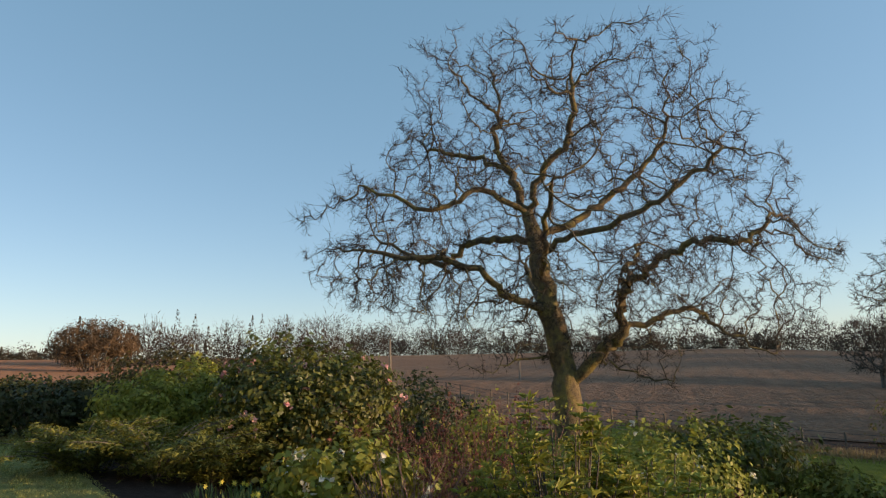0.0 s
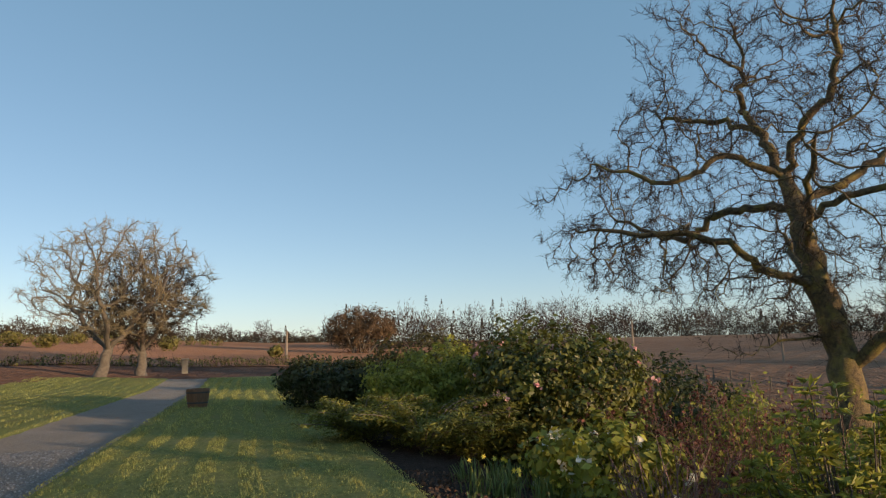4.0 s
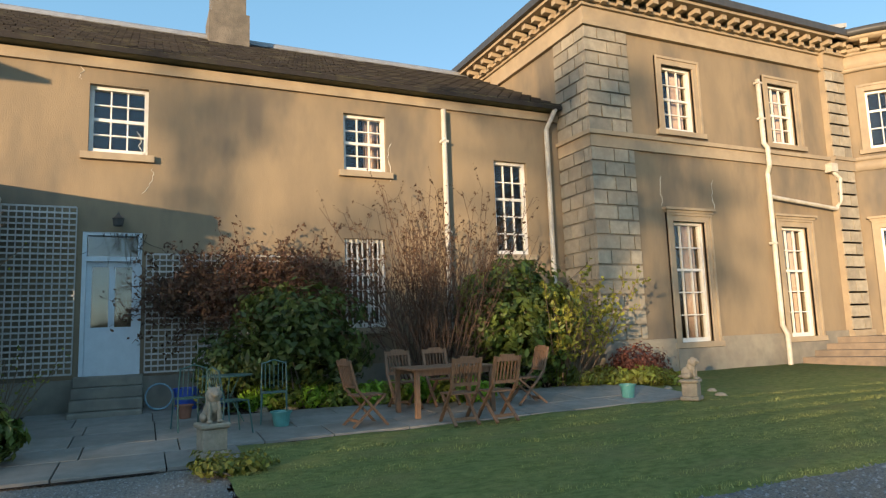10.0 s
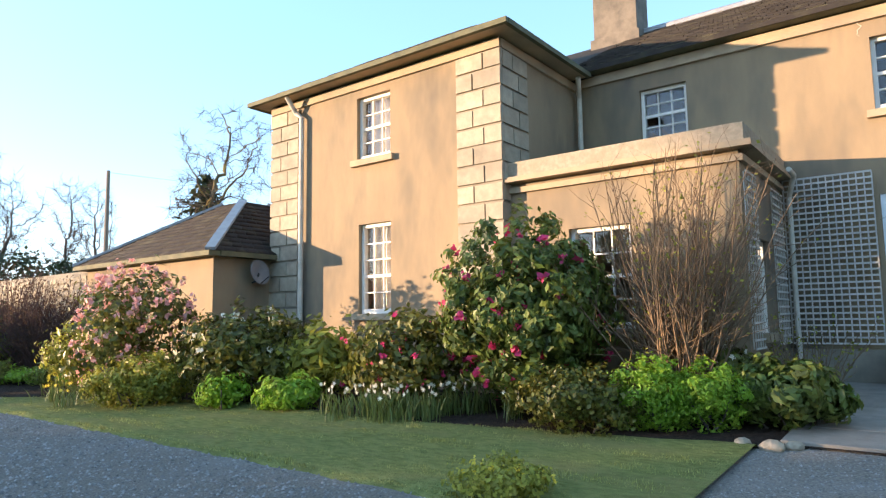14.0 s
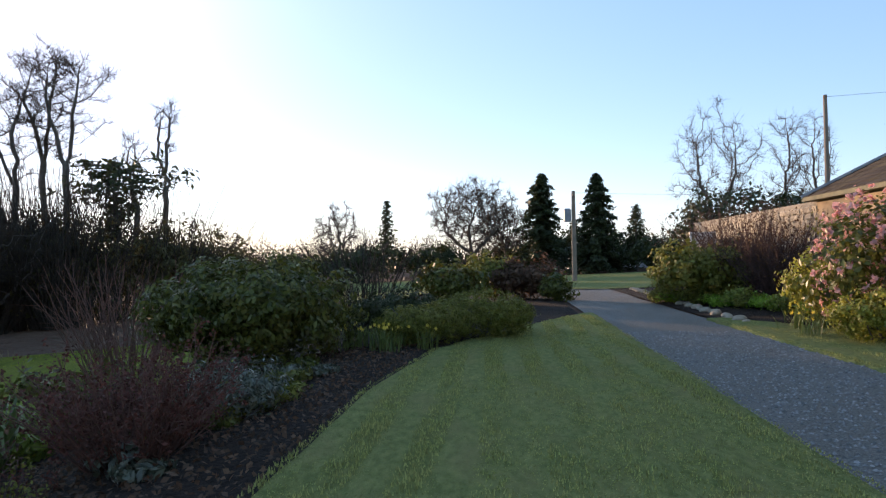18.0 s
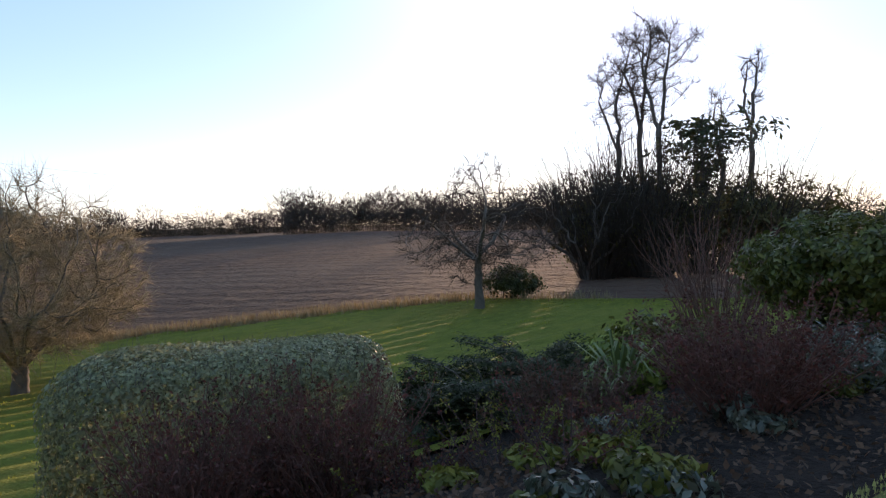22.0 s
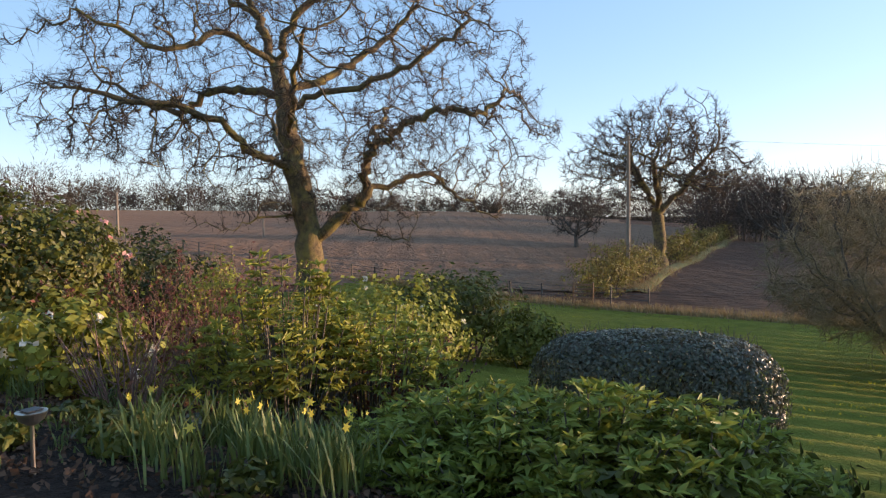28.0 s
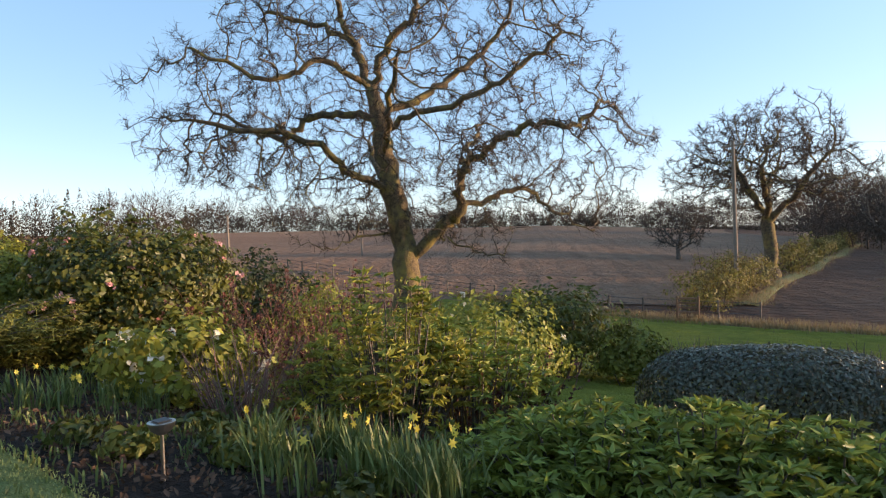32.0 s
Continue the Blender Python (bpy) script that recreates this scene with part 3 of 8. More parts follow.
def slates(p00, p10, p01, p11, course=0.24, width=0.3, seed=1, parent=None):
    """Courses of thin slates over a roof slope: p00-p10 the eave, p01-p11 the ridge."""
    rs = np.random.RandomState(seed)
    p00, p10, p01, p11 = [np.array(p, float) for p in (p00, p10, p01, p11)]
    nrm = np.cross(p10 - p00, p01 - p00)
    nrm /= np.linalg.norm(nrm)
    nrm *= np.sign(nrm[2])
    rows = max(2, int(np.linalg.norm((p01 + p11) / 2 - (p00 + p10) / 2) / course))
    V, F = [], []
    for r in range(rows):
        f0, f1 = r / rows, min(1.0, (r + 1.25) / rows)
        a0, a1 = p00 + (p01 - p00) * f0, p10 + (p11 - p10) * f0
        b0, b1 = p00 + (p01 - p00) * f1, p10 + (p11 - p10) * f1
        n = max(1, int(np.linalg.norm(a1 - a0) / width))
        for k in range(n):
            u0, u1 = (k + 0.03) / n, (k + 0.97) / n
            if r % 2:
                u0, u1 = (k - 0.47) / n, (k + 0.47) / n
            u0, u1 = max(0, u0), min(1, u1)
            lift = 0.03 + 0.012 * rs.rand()
            q = [a0 + (a1 - a0) * u0 + nrm * lift, a0 + (a1 - a0) * u1 + nrm * (lift + 0.006 * rs.randn()), b0 + (b1 - b0) * u1 + nrm * 0.008, b0 + (b1 - b0) * u0 + nrm * 0.008]
            i = len(V)
            V += q + [q[0] - nrm * 0.03, q[1] - nrm * 0.03]
            F += [(i, i + 1, i + 2, i + 3), (i + 4, i + 5, i + 1, i)]
    ob = raw("slate_covering", V, F, SLATE, parent or house)
    if not parent:
        ob.matrix_parent_inverse = inv
    else:
        ob.matrix_parent_inverse = Matrix.Translation(-parent.matrix_basis.translation)
    tagged(ob, kind="stuff")


# steps before the bow
for k in range(4):
    r = BR + 0.55 + 0.38 * (3 - k)
    bm = bmesh.new()
    pts = [(BX + r * math.cos(radians(a)), BY + 1.25 * r * math.sin(radians(a))) for a in range(-75, 76, 5)]
    lo = [bm.verts.new((x, y, 0.0)) for x, y in pts]
    hi = [bm.verts.new((x, y, 0.38 + 0.16 * (k + 1) - 0.0)) for x, y in pts]
    for q in range(len(pts) - 1):
        bm.faces.new((lo[q], lo[q + 1], hi[q + 1], hi[q]))
    bm.faces.new(hi)
    hpart("step", bm, STEPSTONE, None, "curved stone step")


def downpipe(points, r=0.05, material=PIPE, brackets=()):
    bm = bmesh.new()
    tube(bm, points, r, 10)
    for x, y, z in brackets:
        box(bm, x - 0.07, x + 0.06, y - 0.09, y + 0.09, z - 0.03, z + 0.03)
    return hpart("downpipe", bm, material, None, "cream painted cast-iron downpipe", False)


px = MX + 0.13
for y, far in ((15.2, 18.0), (28.7, 0)):
    downpipe([(px, y, E + 6.5), (px, y, BAND1 + 0.15), (px + 0.1, y, BAND1), (px + 0.1, y, BAND0 - 0.1), (px, y + 0.03, BAND0 - 0.3), (px, y + 0.03, P_TOP + 0.2), (px + 0.1, y + 0.06, P_TOP - 0.05), (px + 0.1, y + 0.06, 0.35)], 0.065, brackets=[(px, y, E + 6.4), (px, y, E + 2), (px, y, E + 5.4)])
downpipe([(px, 15.25, E + 3.25), (px, 17.9, E + 3.05), (px + 0.05, 18.05, E + 3.3), (px + 0.1, 18.05, E + 3.9), (px + 0.02, 17.85, E + 4.15)], 0.055)
hpart("hopper", boxes((px - 0.1, px + 0.12, 17.72, 17.98, E + 4.1, E + 4.35)), PIPE)

# ---- the wing ----
WX, LY, LX, LY0 = -13.5, -6.39, -10.17, -12.9
WE = E + 5.36
wing = facing_x(WX)
S = 13.5 / 16
wins = [(-5.9 * S, -4.75 * S, E + 4.28 * S, E + 5.64 * S), (-1.02 * S, 0.16 * S, E + 4.12 * S, E + 5.68 * S), (4.7 * S, 5.84 * S, E + 4.13 * S, E + 5.65 * S), (9.05 * S, 10.12 * S, E + 2.06 * S, E + 4.74 * S), (4.68 * S, 5.78 * S, E + 0.16 * S, E + 2.39 * S)]
door_hole = (-1.06 * S, 0.1 * S, E - 0.69 * S, E + 2.38 * S)
hpart("wall", wall(wing, LY, MY0, 0, WE, wins + [door_hole]), RENDER)
hpart("wall", wall(facing_x(-22), LY, MY0, 0, WE, []), RENDER)
for i, h in enumerate(wins):
    window(wing, h[0], h[1], h[2], h[3], 3, (4, 4, 4, 5, 5)[i], (2, 2, 2, 3, 3)[i], surround=False, curtain=(0, 0, 1, 0, 0)[i])
h = wins[4]
for k in range(8):
    y = h[0] + (h[1] - h[0]) * (k + 0.5) / 8
    hpart("window_bar", boxes((WX - 0.08, WX - 0.05, y - 0.012, y + 0.012, h[2], h[3])), WHITE)
hpart("eaves_board", slab_between(wing, LY, MY0 - 0.06, 0.1, -0.07, WE - 0.26, WE - 0.06), TRIM, None, "plain cream eaves band")
hpart("gutter", slab_between(wing, LY + 0.35, MY0 - 0.1, 0.1, -0.30, WE - 0.02, WE + 0.10), MOSSY, None, "dark mossy gutter of the wing")


def pitched(x0, x1, y0, y1, z0, z1, name="roof"):
    bm = bmesh.new()
    n = 0.1
    v = [bm.verts.new(p) for p in ((x0, y0, z0), (x0, y1, z0), (x1, y1, z1), (x1, y0, z1), (x0, y0, z0 - n), (x0, y1, z0 - n), (x1, y1, z1 - n), (x1, y0, z1 - n))]
    for q in ((0, 1, 2, 3), (7, 6, 5, 4), (0, 4, 5, 1), (1, 5, 6, 2), (2, 6, 7, 3), (3, 7, 4, 0)):
        bm.faces.new([v[i] for i in q])
    bmesh.ops.recalc_face_normals(bm, faces=bm.faces[:])
    return bm


RZ = E + 7.92
hpart("roof", pitched(WX + 0.32, -17.8, LY - 2.5, MY0 - 0.1, WE + 0.08, RZ), SLATE, None, "dark slate roof of the wing with lichen")
hpart("roof", pitched(-22.3, -17.8, LY - 2.5, MY0 - 0.1, WE + 0.08, RZ), SLATE)
slates((WX + 0.30, LY - 0.2, WE + 0.09), (WX + 0.30, MY0 - 0.1, WE + 0.09), (-17.8, LY - 0.2, RZ), (-17.8, MY0 - 0.1, RZ), seed=2)
bm = bmesh.new()
tube(bm, [(-17.8, LY - 1, RZ + 0.03), (-17.8, MY0, RZ + 0.03)], 0.12, 8)
hpart("ridge", bm, LEAD, None, "pale ridge tiles")


CHIMNEY = mat("chimney_stone", (0.20, 0.17, 0.135), (0.12, 0.105, 0.085), 3, 0.9, 0.5, 30, (0.12, 0.11, 0.09), 1.2, 0.7)


def chimney(x, y, w, d, z0, z1, pots):
    c = hpart("chimney", boxes((x - w / 2, x + w / 2, y - d / 2, y + d / 2, z0, z1), (x - w / 2 - 0.07, x + w / 2 + 0.07, y - d / 2 - 0.07, y + d / 2 + 0.07, z1 - 0.55, z1 - 0.42), (x - w / 2 - 0.12, x + w / 2 + 0.12, y - d / 2 - 0.12, y + d / 2 + 0.12, z1, z1 + 0.18), (x - w / 2 - 0.08, x + w / 2 + 0.08, y - d / 2 - 0.08, y + d / 2 + 0.08, z0, z0 + 0.9)), CHIMNEY, None, "stone chimney stack")
    for k in range(pots):
        bm = bmesh.new()
        lathe(bm, [(0.17, 0), (0.14, 0.1), (0.13, 0.5), (0.16, 0.6)], 10, (x, y - d / 2 + d * (k + 0.5) / pots, z1 + 0.18))
        hpart("chimney_pot", bm, TRIM, c)


chimney(-17.6, 2.0, 0.9, 0.85, RZ - 0.4, RZ + 2.4, 2)
chimney(-17.6, -6.9, 0.9, 1.25, RZ - 1.0, RZ + 2.0, 3)
for y, z0 in ((6.3, 0.3), (9.2, 0.3)):
    wx = WX + 0.12
    downpipe([(wx, y, WE - 0.3), (wx, y, z0)] if y < 9 else [(wx + 0.15, y + 0.1, WE), (wx, y - 0.1, WE - 0.5), (wx, y - 0.1, z0)], 0.062, brackets=[(wx, y, z) for z in (E + 4.3, E + 2.2)] if y < 9 else [])
# the left block
LE = WE - 0.16
lbp = facing_x(LX)
lwins = [(-10.17 / math.tan(radians(45.3)), -10.17 / math.tan(radians(48.2)), E + 3.42, E + 4.82), (-10.17 / math.tan(radians(45.45)), -10.17 / math.tan(radians(48.2)), E + 0.12, E + 2.02)]
hpart("wall", wall(lbp, LY0, LY, 0, LE, lwins), RENDER)
hpart("wall", wall(facing_y(LY, 1), -20, LX - 0.35, 0, LE, []), RENDER)
hpart("wall", wall(facing_y(LY0, -1), -20, LX - 0.35, 0, LE, []), RENDER)
hpart("wall", wall(facing_x(-20.35), LY0, LY, 0, LE, []), RENDER)
for h, r in zip(lwins, (4, 5)):
    window(lbp, h[0], h[1], h[2], h[3], 3, r, 2, surround=False, curtain=3)
quoins(lbp, LY - 0.95, LY + 0.05, 0.4, LE - 0.2, 17, seed=7)
quoins(lbp, LY0 - 0.05, LY0 + 0.95, 0.4, LE - 0.2, 17, seed=8)
quoins(facing_y(LY, 1), LX - 0.95, LX - 0.052, 0.4, LE - 0.2, 17, seed=9)
for place, a, b in ((lbp, LY0 - 0.05, LY + 0.05), (facing_y(LY, 1), -13.4, LX)):
    hpart("eaves_board", slab_between(place, a, b, 0.1, -0.06, LE - 0.2, LE - 0.03), TRIM)
hpart("soffit", join(slab_between(lbp, LY0 - 0.4, LY + 0.4, 0.1, -0.40, LE + 0.03, LE + 0.06), slab_between(facing_y(LY, 1), -13.2, LX - 0.102, 0.1, -0.40, LE + 0.029, LE + 0.059)), TRIM)
hpart("gutter", join(slab_between(lbp, LY0 - 0.46, LY + 0.46, -0.38, -0.47, LE + 0.0, LE + 0.10), slab_between(facing_y(LY, 1), -13.2, LX + 0.38, -0.38, -0.469, LE + 0.001, LE + 0.101), slab_between(facing_y(LY0, -1), -13.2, LX + 0.38, -0.38, -0.469, LE + 0.001, LE + 0.101)), MOSSY, None, "mossy gutter of the side block")
hpart("roof", hip_roof(-20.8, LX + 0.42, LY0 - 0.42, LY + 0.42, LE + 0.08, 1.9, 3.3), SLATE, None, "hipped slate roof of the side block")
slates((LX + 0.42, LY0 - 0.42, LE + 0.08), (LX + 0.42, LY + 0.42, LE + 0.08), (LX - 2.88, LY0 + 2.88, LE + 1.98), (LX - 2.88, LY - 2.88, LE + 1.98), seed=3)
slates((-13.5, LY + 0.42, LE + 0.08), (LX + 0.42, LY + 0.42, LE + 0.08), (-16.8, LY - 2.88, LE + 1.98), (LX - 2.88, LY - 2.88, LE + 1.98), seed=4)
lx = LX + 0.12
downpipe([(lx + 0.25, LY0 + 0.9, LE), (lx, LY0 + 0.95, LE - 0.35), (lx, LY0 + 1.15, LE - 0.5), (lx, LY0 + 1.15, 0.2)], 0.06)
downpipe([(-12.9, LY + 0.3, LE - 0.05), (-13.25, LY + 0.15, LE - 0.4), (-13.25, LY + 0.15, E + 2.2)], 0.055)
# the porch between the blocks
PX, PY = -10.4, -2.42
pz = E + 2.45
pp = facing_x(PX)
hpart("porch_wall", wall(pp, LY, PY, 0, pz, [(-5.2, -4.1, E - 0.2, E + 1.5)]), RENDER)
hpart("porch_wall", wall(facing_y(PY, 1), -13.5, PX - 0.35, 0, pz, [(-12.2, -11.3, E - 0.3, E + 1.2)]), RENDER)
window(pp, -5.2, -4.1, E - 0.2, E + 1.5, 3, 4, 2, surround=False, curtain=0)
window(facing_y(PY, 1), -12.2, -11.3, E - 0.3, E + 1.2, 2, 4, 2, surround=False, curtain=0)
for d, z0, z1 in ((0.07, pz - 0.2, pz - 0.1), (0.22, pz - 0.02, pz + 0.07)):
    hpart("porch_cornice", join(slab_between(pp, LY, PY + d, 0.1, -d, z0, z1), slab_between(facing_y(PY, 1), -13.5, PX, 0.1, -d - 0.001, z0, z1 + 0.001)), TRIM)
hpart("parapet", boxes((-13.5, PX + 0.1, LY, PY + 0.1, pz + 0.05, pz + 0.36)), CAST, None, "lichened stone parapet of the porch")
downpipe([(PX - 2.2, PY + 0.3, pz + 0.02), (-13.1, PY + 0.3, pz), (-13.36, PY + 0.16, pz - 0.35), (-13.36, PY + 0.16, 0.3)], 0.045)
# door and steps
d0, d1, dz0, dz1 = door_hole
PALE = mat("pale_blue_paint", (0.66, 0.72, 0.76), (0.60, 0.66, 0.70), 6, 0.45, 0.08, 50)
bms = [slab_between(wing, d0, d0 + 0.07, 0.2, 0.02, dz0, dz1), slab_between(wing, d1 - 0.07, d1, 0.2, 0.02, dz0, dz1), slab_between(wing, d0 + 0.07, d1 - 0.07, 0.2, 0.02, dz1 - 0.06, dz1), slab_between(wing, d0 + 0.07, d1 - 0.07, 0.2, 0.02, E + 1.47, E + 1.56)]
door = hpart("door", join(*bms), PALE, None, "pale blue half-glazed door with a fanlight")
a, b = d0 + 0.07, d1 - 0.07
mid = (a + b) / 2
zl = E + 0.28
hpart("door_leaf", join(slab_between(wing, a, b, 0.17, 0.10, dz0, zl - 0.1), slab_between(wing, a, a + 0.09, 0.17, 0.10, zl - 0.1, E + 1.47), slab_between(wing, b - 0.09, b, 0.17, 0.10, zl - 0.1, E + 1.47), slab_between(wing, mid - 0.05, mid + 0.05, 0.17, 0.10, zl - 0.1, E + 1.47), slab_between(wing, a, b, 0.171, 0.099, zl - 0.1, zl), slab_between(wing, a, b, 0.171, 0.099, E + 1.38, E + 1.469), slab_between(wing, a + 0.12, b - 0.12, 0.12, 0.09, dz0 + 0.12, zl - 0.2)), PALE, door)
hpart("door_glass", join(slab_between(wing, a + 0.09, mid - 0.05, 0.14, 0.135, zl, E + 1.38), slab_between(wing, mid + 0.05, b - 0.09, 0.14, 0.135, zl, E + 1.38), slab_between(wing, a, b, 0.14, 0.135, E + 1.56, dz1 - 0.06)), GLASS, door)
bm = bmesh.new()
tube(bm, [(WX - 0.04, b - 0.05, E + 0.5), (WX - 0.03, b - 0.14, E + 0.5)], 0.012, 6)
hpart("handle", bm, GUTTER, door, "dark lever handle")
for k in range(4):
    hpart("step", boxes((WX - 0.0, WX + 0.30 + 0.27 * (3 - k), d0 - 0.06, d1 + 0.06, 0.2 if k == 0 else 0.26 + 0.18 * k, 0.26 + 0.18 * (k + 1) - 0.003), bevel=0.012), PLINTH, None, "worn stone step below the door")
hpart("plinth", slab_between(wing, PY, d0 - 0.06, 0.1, -0.05, 0, E - 0.62), PLINTH)
hpart("plinth", slab_between(wing, d1 + 0.06, MY0 - 0.1, 0.1, -0.05, 0, E - 0.62), PLINTH)

# pale mended cracks in the render
rngc = random.Random(6)
for x, y, z, L in ((MX, 11.55, E + 2.85, 0.75), (MX, 13.3, E + 2.85, 0.75), (WX, 0.1, E + 3.35, 0.6), (WX, 0.05, E + 2.75, 0.5), (WX, 5.0, E + 3.3, 0.9), (WX, -1.0, E + 4.85, 0.45)):
    bm = bmesh.new()
    pts, yy = [], y
    for k in range(14):
        pts.append((x + 0.002, yy, z + L * k / 13))
        yy += rngc.uniform(-0.045, 0.045)
    tube(bm, pts, [0.004] + [rngc.uniform(0.005, 0.011) for _ in range(12)] + [0.003], 5)
    hpart("mended_crack", bm, PIPE, None, "pale filled crack in the render")

# ---- trees ----
def pol(az, d):
    """A place d metres from the standpoint, az degrees to the left of north."""
    return (-d * math.sin(radians(az)), d * math.cos(radians(az)))


def tubes(branches, sides):
    """Vertices and faces of round tubes through many polylines of (points, radii)."""
    V, F, base = [], [], 0
    groups = {}
    for p, r in branches:
        groups.setdefault(len(p), []).append((p, r))
    ang = np.arange(sides) * 2 * np.pi / sides
    for n, rows in groups.items():
        P = np.array([p for p, _ in rows])
        R = np.array([r for _, r in rows])
        T = np.gradient(P, axis=1)
        T /= np.linalg.norm(T, axis=2, keepdims=True) + 1e-9
        ref = np.where(np.abs(T[:, :1, 2:]) > 0.9, np.array([1.0, 0.2, 0]), np.array([0.1, 0.05, 1.0]))
        A = np.cross(T, np.broadcast_to(ref, T.shape))
        A /= np.linalg.norm(A, axis=2, keepdims=True) + 1e-9
        B = np.cross(T, A)
        ring = P[:, :, None] + R[:, :, None, None] * (A[:, :, None] * np.cos(ang)[:, None] + B[:, :, None] * np.sin(ang)[:, None])
        V.append(ring.reshape(-1, 3))
        m = len(rows)
        i = (np.arange(m)[:, None, None] * n + np.arange(n - 1)[None, :, None]) * sides + np.arange(sides)[None, None, :]
        j = (np.arange(m)[:, None, None] * n + np.arange(n - 1)[None, :, None]) * sides + (np.arange(sides)[None, None, :] + 1) % sides
        F.append(np.stack([i, j, j + sides, i + sides], -1).reshape(-1, 4) + base)
        base += m * n * sides
    return np.concatenate(V), np.concatenate(F)


def wander(rng, p, d, length, n, r0, r1, gnarl, up):
    """A crooked shoot from p along d."""
    p, d = np.array(p, float), np.array(d, float)
    d /= np.linalg.norm(d) + 1e-9
    pts, step = [p.copy()], length / n
    for k in range(n):
        d = d + np.array([rng.gauss(0, gnarl), rng.gauss(0, gnarl), rng.gauss(0, gnarl) + up])
        d /= np.linalg.norm(d)
        p = p + d * step
        pts.append(p.copy())
    return np.array(pts), np.linspace(r0, r1, n + 1)


def smooth_line(points, n, rng=None, jitter=0.0):
    """A curve through a few waypoints."""
    P = np.array(points, float)
    t = np.linspace(0, len(P) - 1, n)
    out = []
    for u in t:
        i = min(int(u), len(P) - 2)
        f = u - i
        p0, p1, p2, p3 = P[max(i - 1, 0)], P[i], P[i + 1], P[min(i + 2, len(P) - 1)]
        q = 0.5 * (2 * p1 + (p2 - p0) * f + (2 * p0 - 5 * p1 + 4 * p2 - p3) * f * f + (3 * p1 - p0 - 3 * p2 + p3) * f ** 3)
        if rng and 0 < u < len(P) - 1:
            q = q + np.array([rng.gauss(0, jitter), rng.gauss(0, jitter), rng.gauss(0, jitter)])
        out.append(q)
    return np.array(out)


def offshoots(rng, branch, spacing, lengths, start, spread, gnarl, up, thick, n, taper=0.8):
    """Side shoots along a branch, longest near its middle."""
    pts, rad = branch
    seg = np.linalg.norm(np.diff(pts, axis=0), axis=1)
    total = seg.sum()
    cum = np.concatenate([[0], np.cumsum(seg)])
    out = []
    s = total * start + rng.random() * spacing
    while s < total * 1.001:
        k = min(int(np.searchsorted(cum, s)) - 1, len(pts) - 2)
        k = max(k, 0)
        f = (s - cum[k]) / max(seg[k], 1e-6)
        p = pts[k] + (pts[k + 1] - pts[k]) * f
        t = (pts[k + 1] - pts[k]) / max(seg[k], 1e-6)
        a = np.array([rng.gauss(0, 1), rng.gauss(0, 1), rng.gauss(0, 1)])
        a -= t * a.dot(t)
        a /= np.linalg.norm(a) + 1e-9
        w = rng.uniform(*spread)
        d = t * math.cos(w) + a * math.sin(w)
        length = rng.uniform(*lengths) * (1 - taper * 0.55 * (s / total))
        r = min(thick, (rad[k] + (rad[k + 1] - rad[k]) * f) * 0.72)
        out.append(wander(rng, p, d, length, n, r, r * 0.35, gnarl, up))
        s += spacing * rng.uniform(0.6, 1.4)
    return out


def lump(dirs, seed, amp, freq=2.4):
    """A bumpy radius for each direction."""
    rs = np.random.RandomState(seed)
    k = rs.normal(0, freq, (7, 3))
    ph = rs.uniform(0, 6.28, 7)
    return 1 + amp * np.sin(dirs @ k.T + ph).mean(1) * 1.9


def grow(rng, seeds, targets, step, reach, kill, gnarl, up=0.0, rounds=90):
    """Boughs that grow from the seed lines towards the targets and branch where the targets part them."""
    pos, par, last = [np.array(seeds[0][0], float)], [-1], None
    for line in seeds:
        at = int(np.argmin(np.linalg.norm(np.array(pos) - np.array(line[0]), axis=1)))
        for q in line[1:]:
            pos.append(np.array(q, float)), par.append(at)
            at = len(pos) - 1
    T = np.array(targets, float)
    rs = np.random.RandomState(rng.randrange(10 ** 6))
    P = np.array(pos)
    near, dist = np.zeros(len(T), int), np.full(len(T), 1e9)

    def update(P, lo):
        for a in range(lo, len(P), 400):
            b = P[a:a + 400]
            d = np.sqrt(np.maximum(0, (T ** 2).sum(1)[:, None] + (b ** 2).sum(1)[None] - 2 * T @ b.T))
            k = d.argmin(1)
            m = d[np.arange(len(T)), k]
            hit = m < dist
            near[hit], dist[hit] = k[hit] + a, m[hit]
    update(P, 0)
    alive, kids = np.ones(len(T), bool), {}
    for _ in range(rounds):
        alive &= dist > kill
        act = alive & (dist < reach)
        if not act.any():
            break
        u, inv_ = np.unique(near[act], return_inverse=True)
        d = (T[act] - P[near[act]]) / dist[act][:, None]
        sums = np.zeros((len(u), 3))
        np.add.at(sums, inv_, d)
        sums /= np.linalg.norm(sums, axis=1, keepdims=True) + 1e-6
        sums += rs.normal(0, gnarl, sums.shape) + np.array([0, 0, up])
        sums /= np.linalg.norm(sums, axis=1, keepdims=True)
        ok = np.array([kids.get(int(q), 0) < 4 for q in u])
        if not ok.any():
            break
        for q in u[ok]:
            kids[int(q)] = kids.get(int(q), 0) + 1
        n0 = len(P)
        P = np.concatenate([P, P[u[ok]] + sums[ok] * step])
        par += [int(q) for q in u[ok]]
        update(P, n0)
    return P, np.array(par)


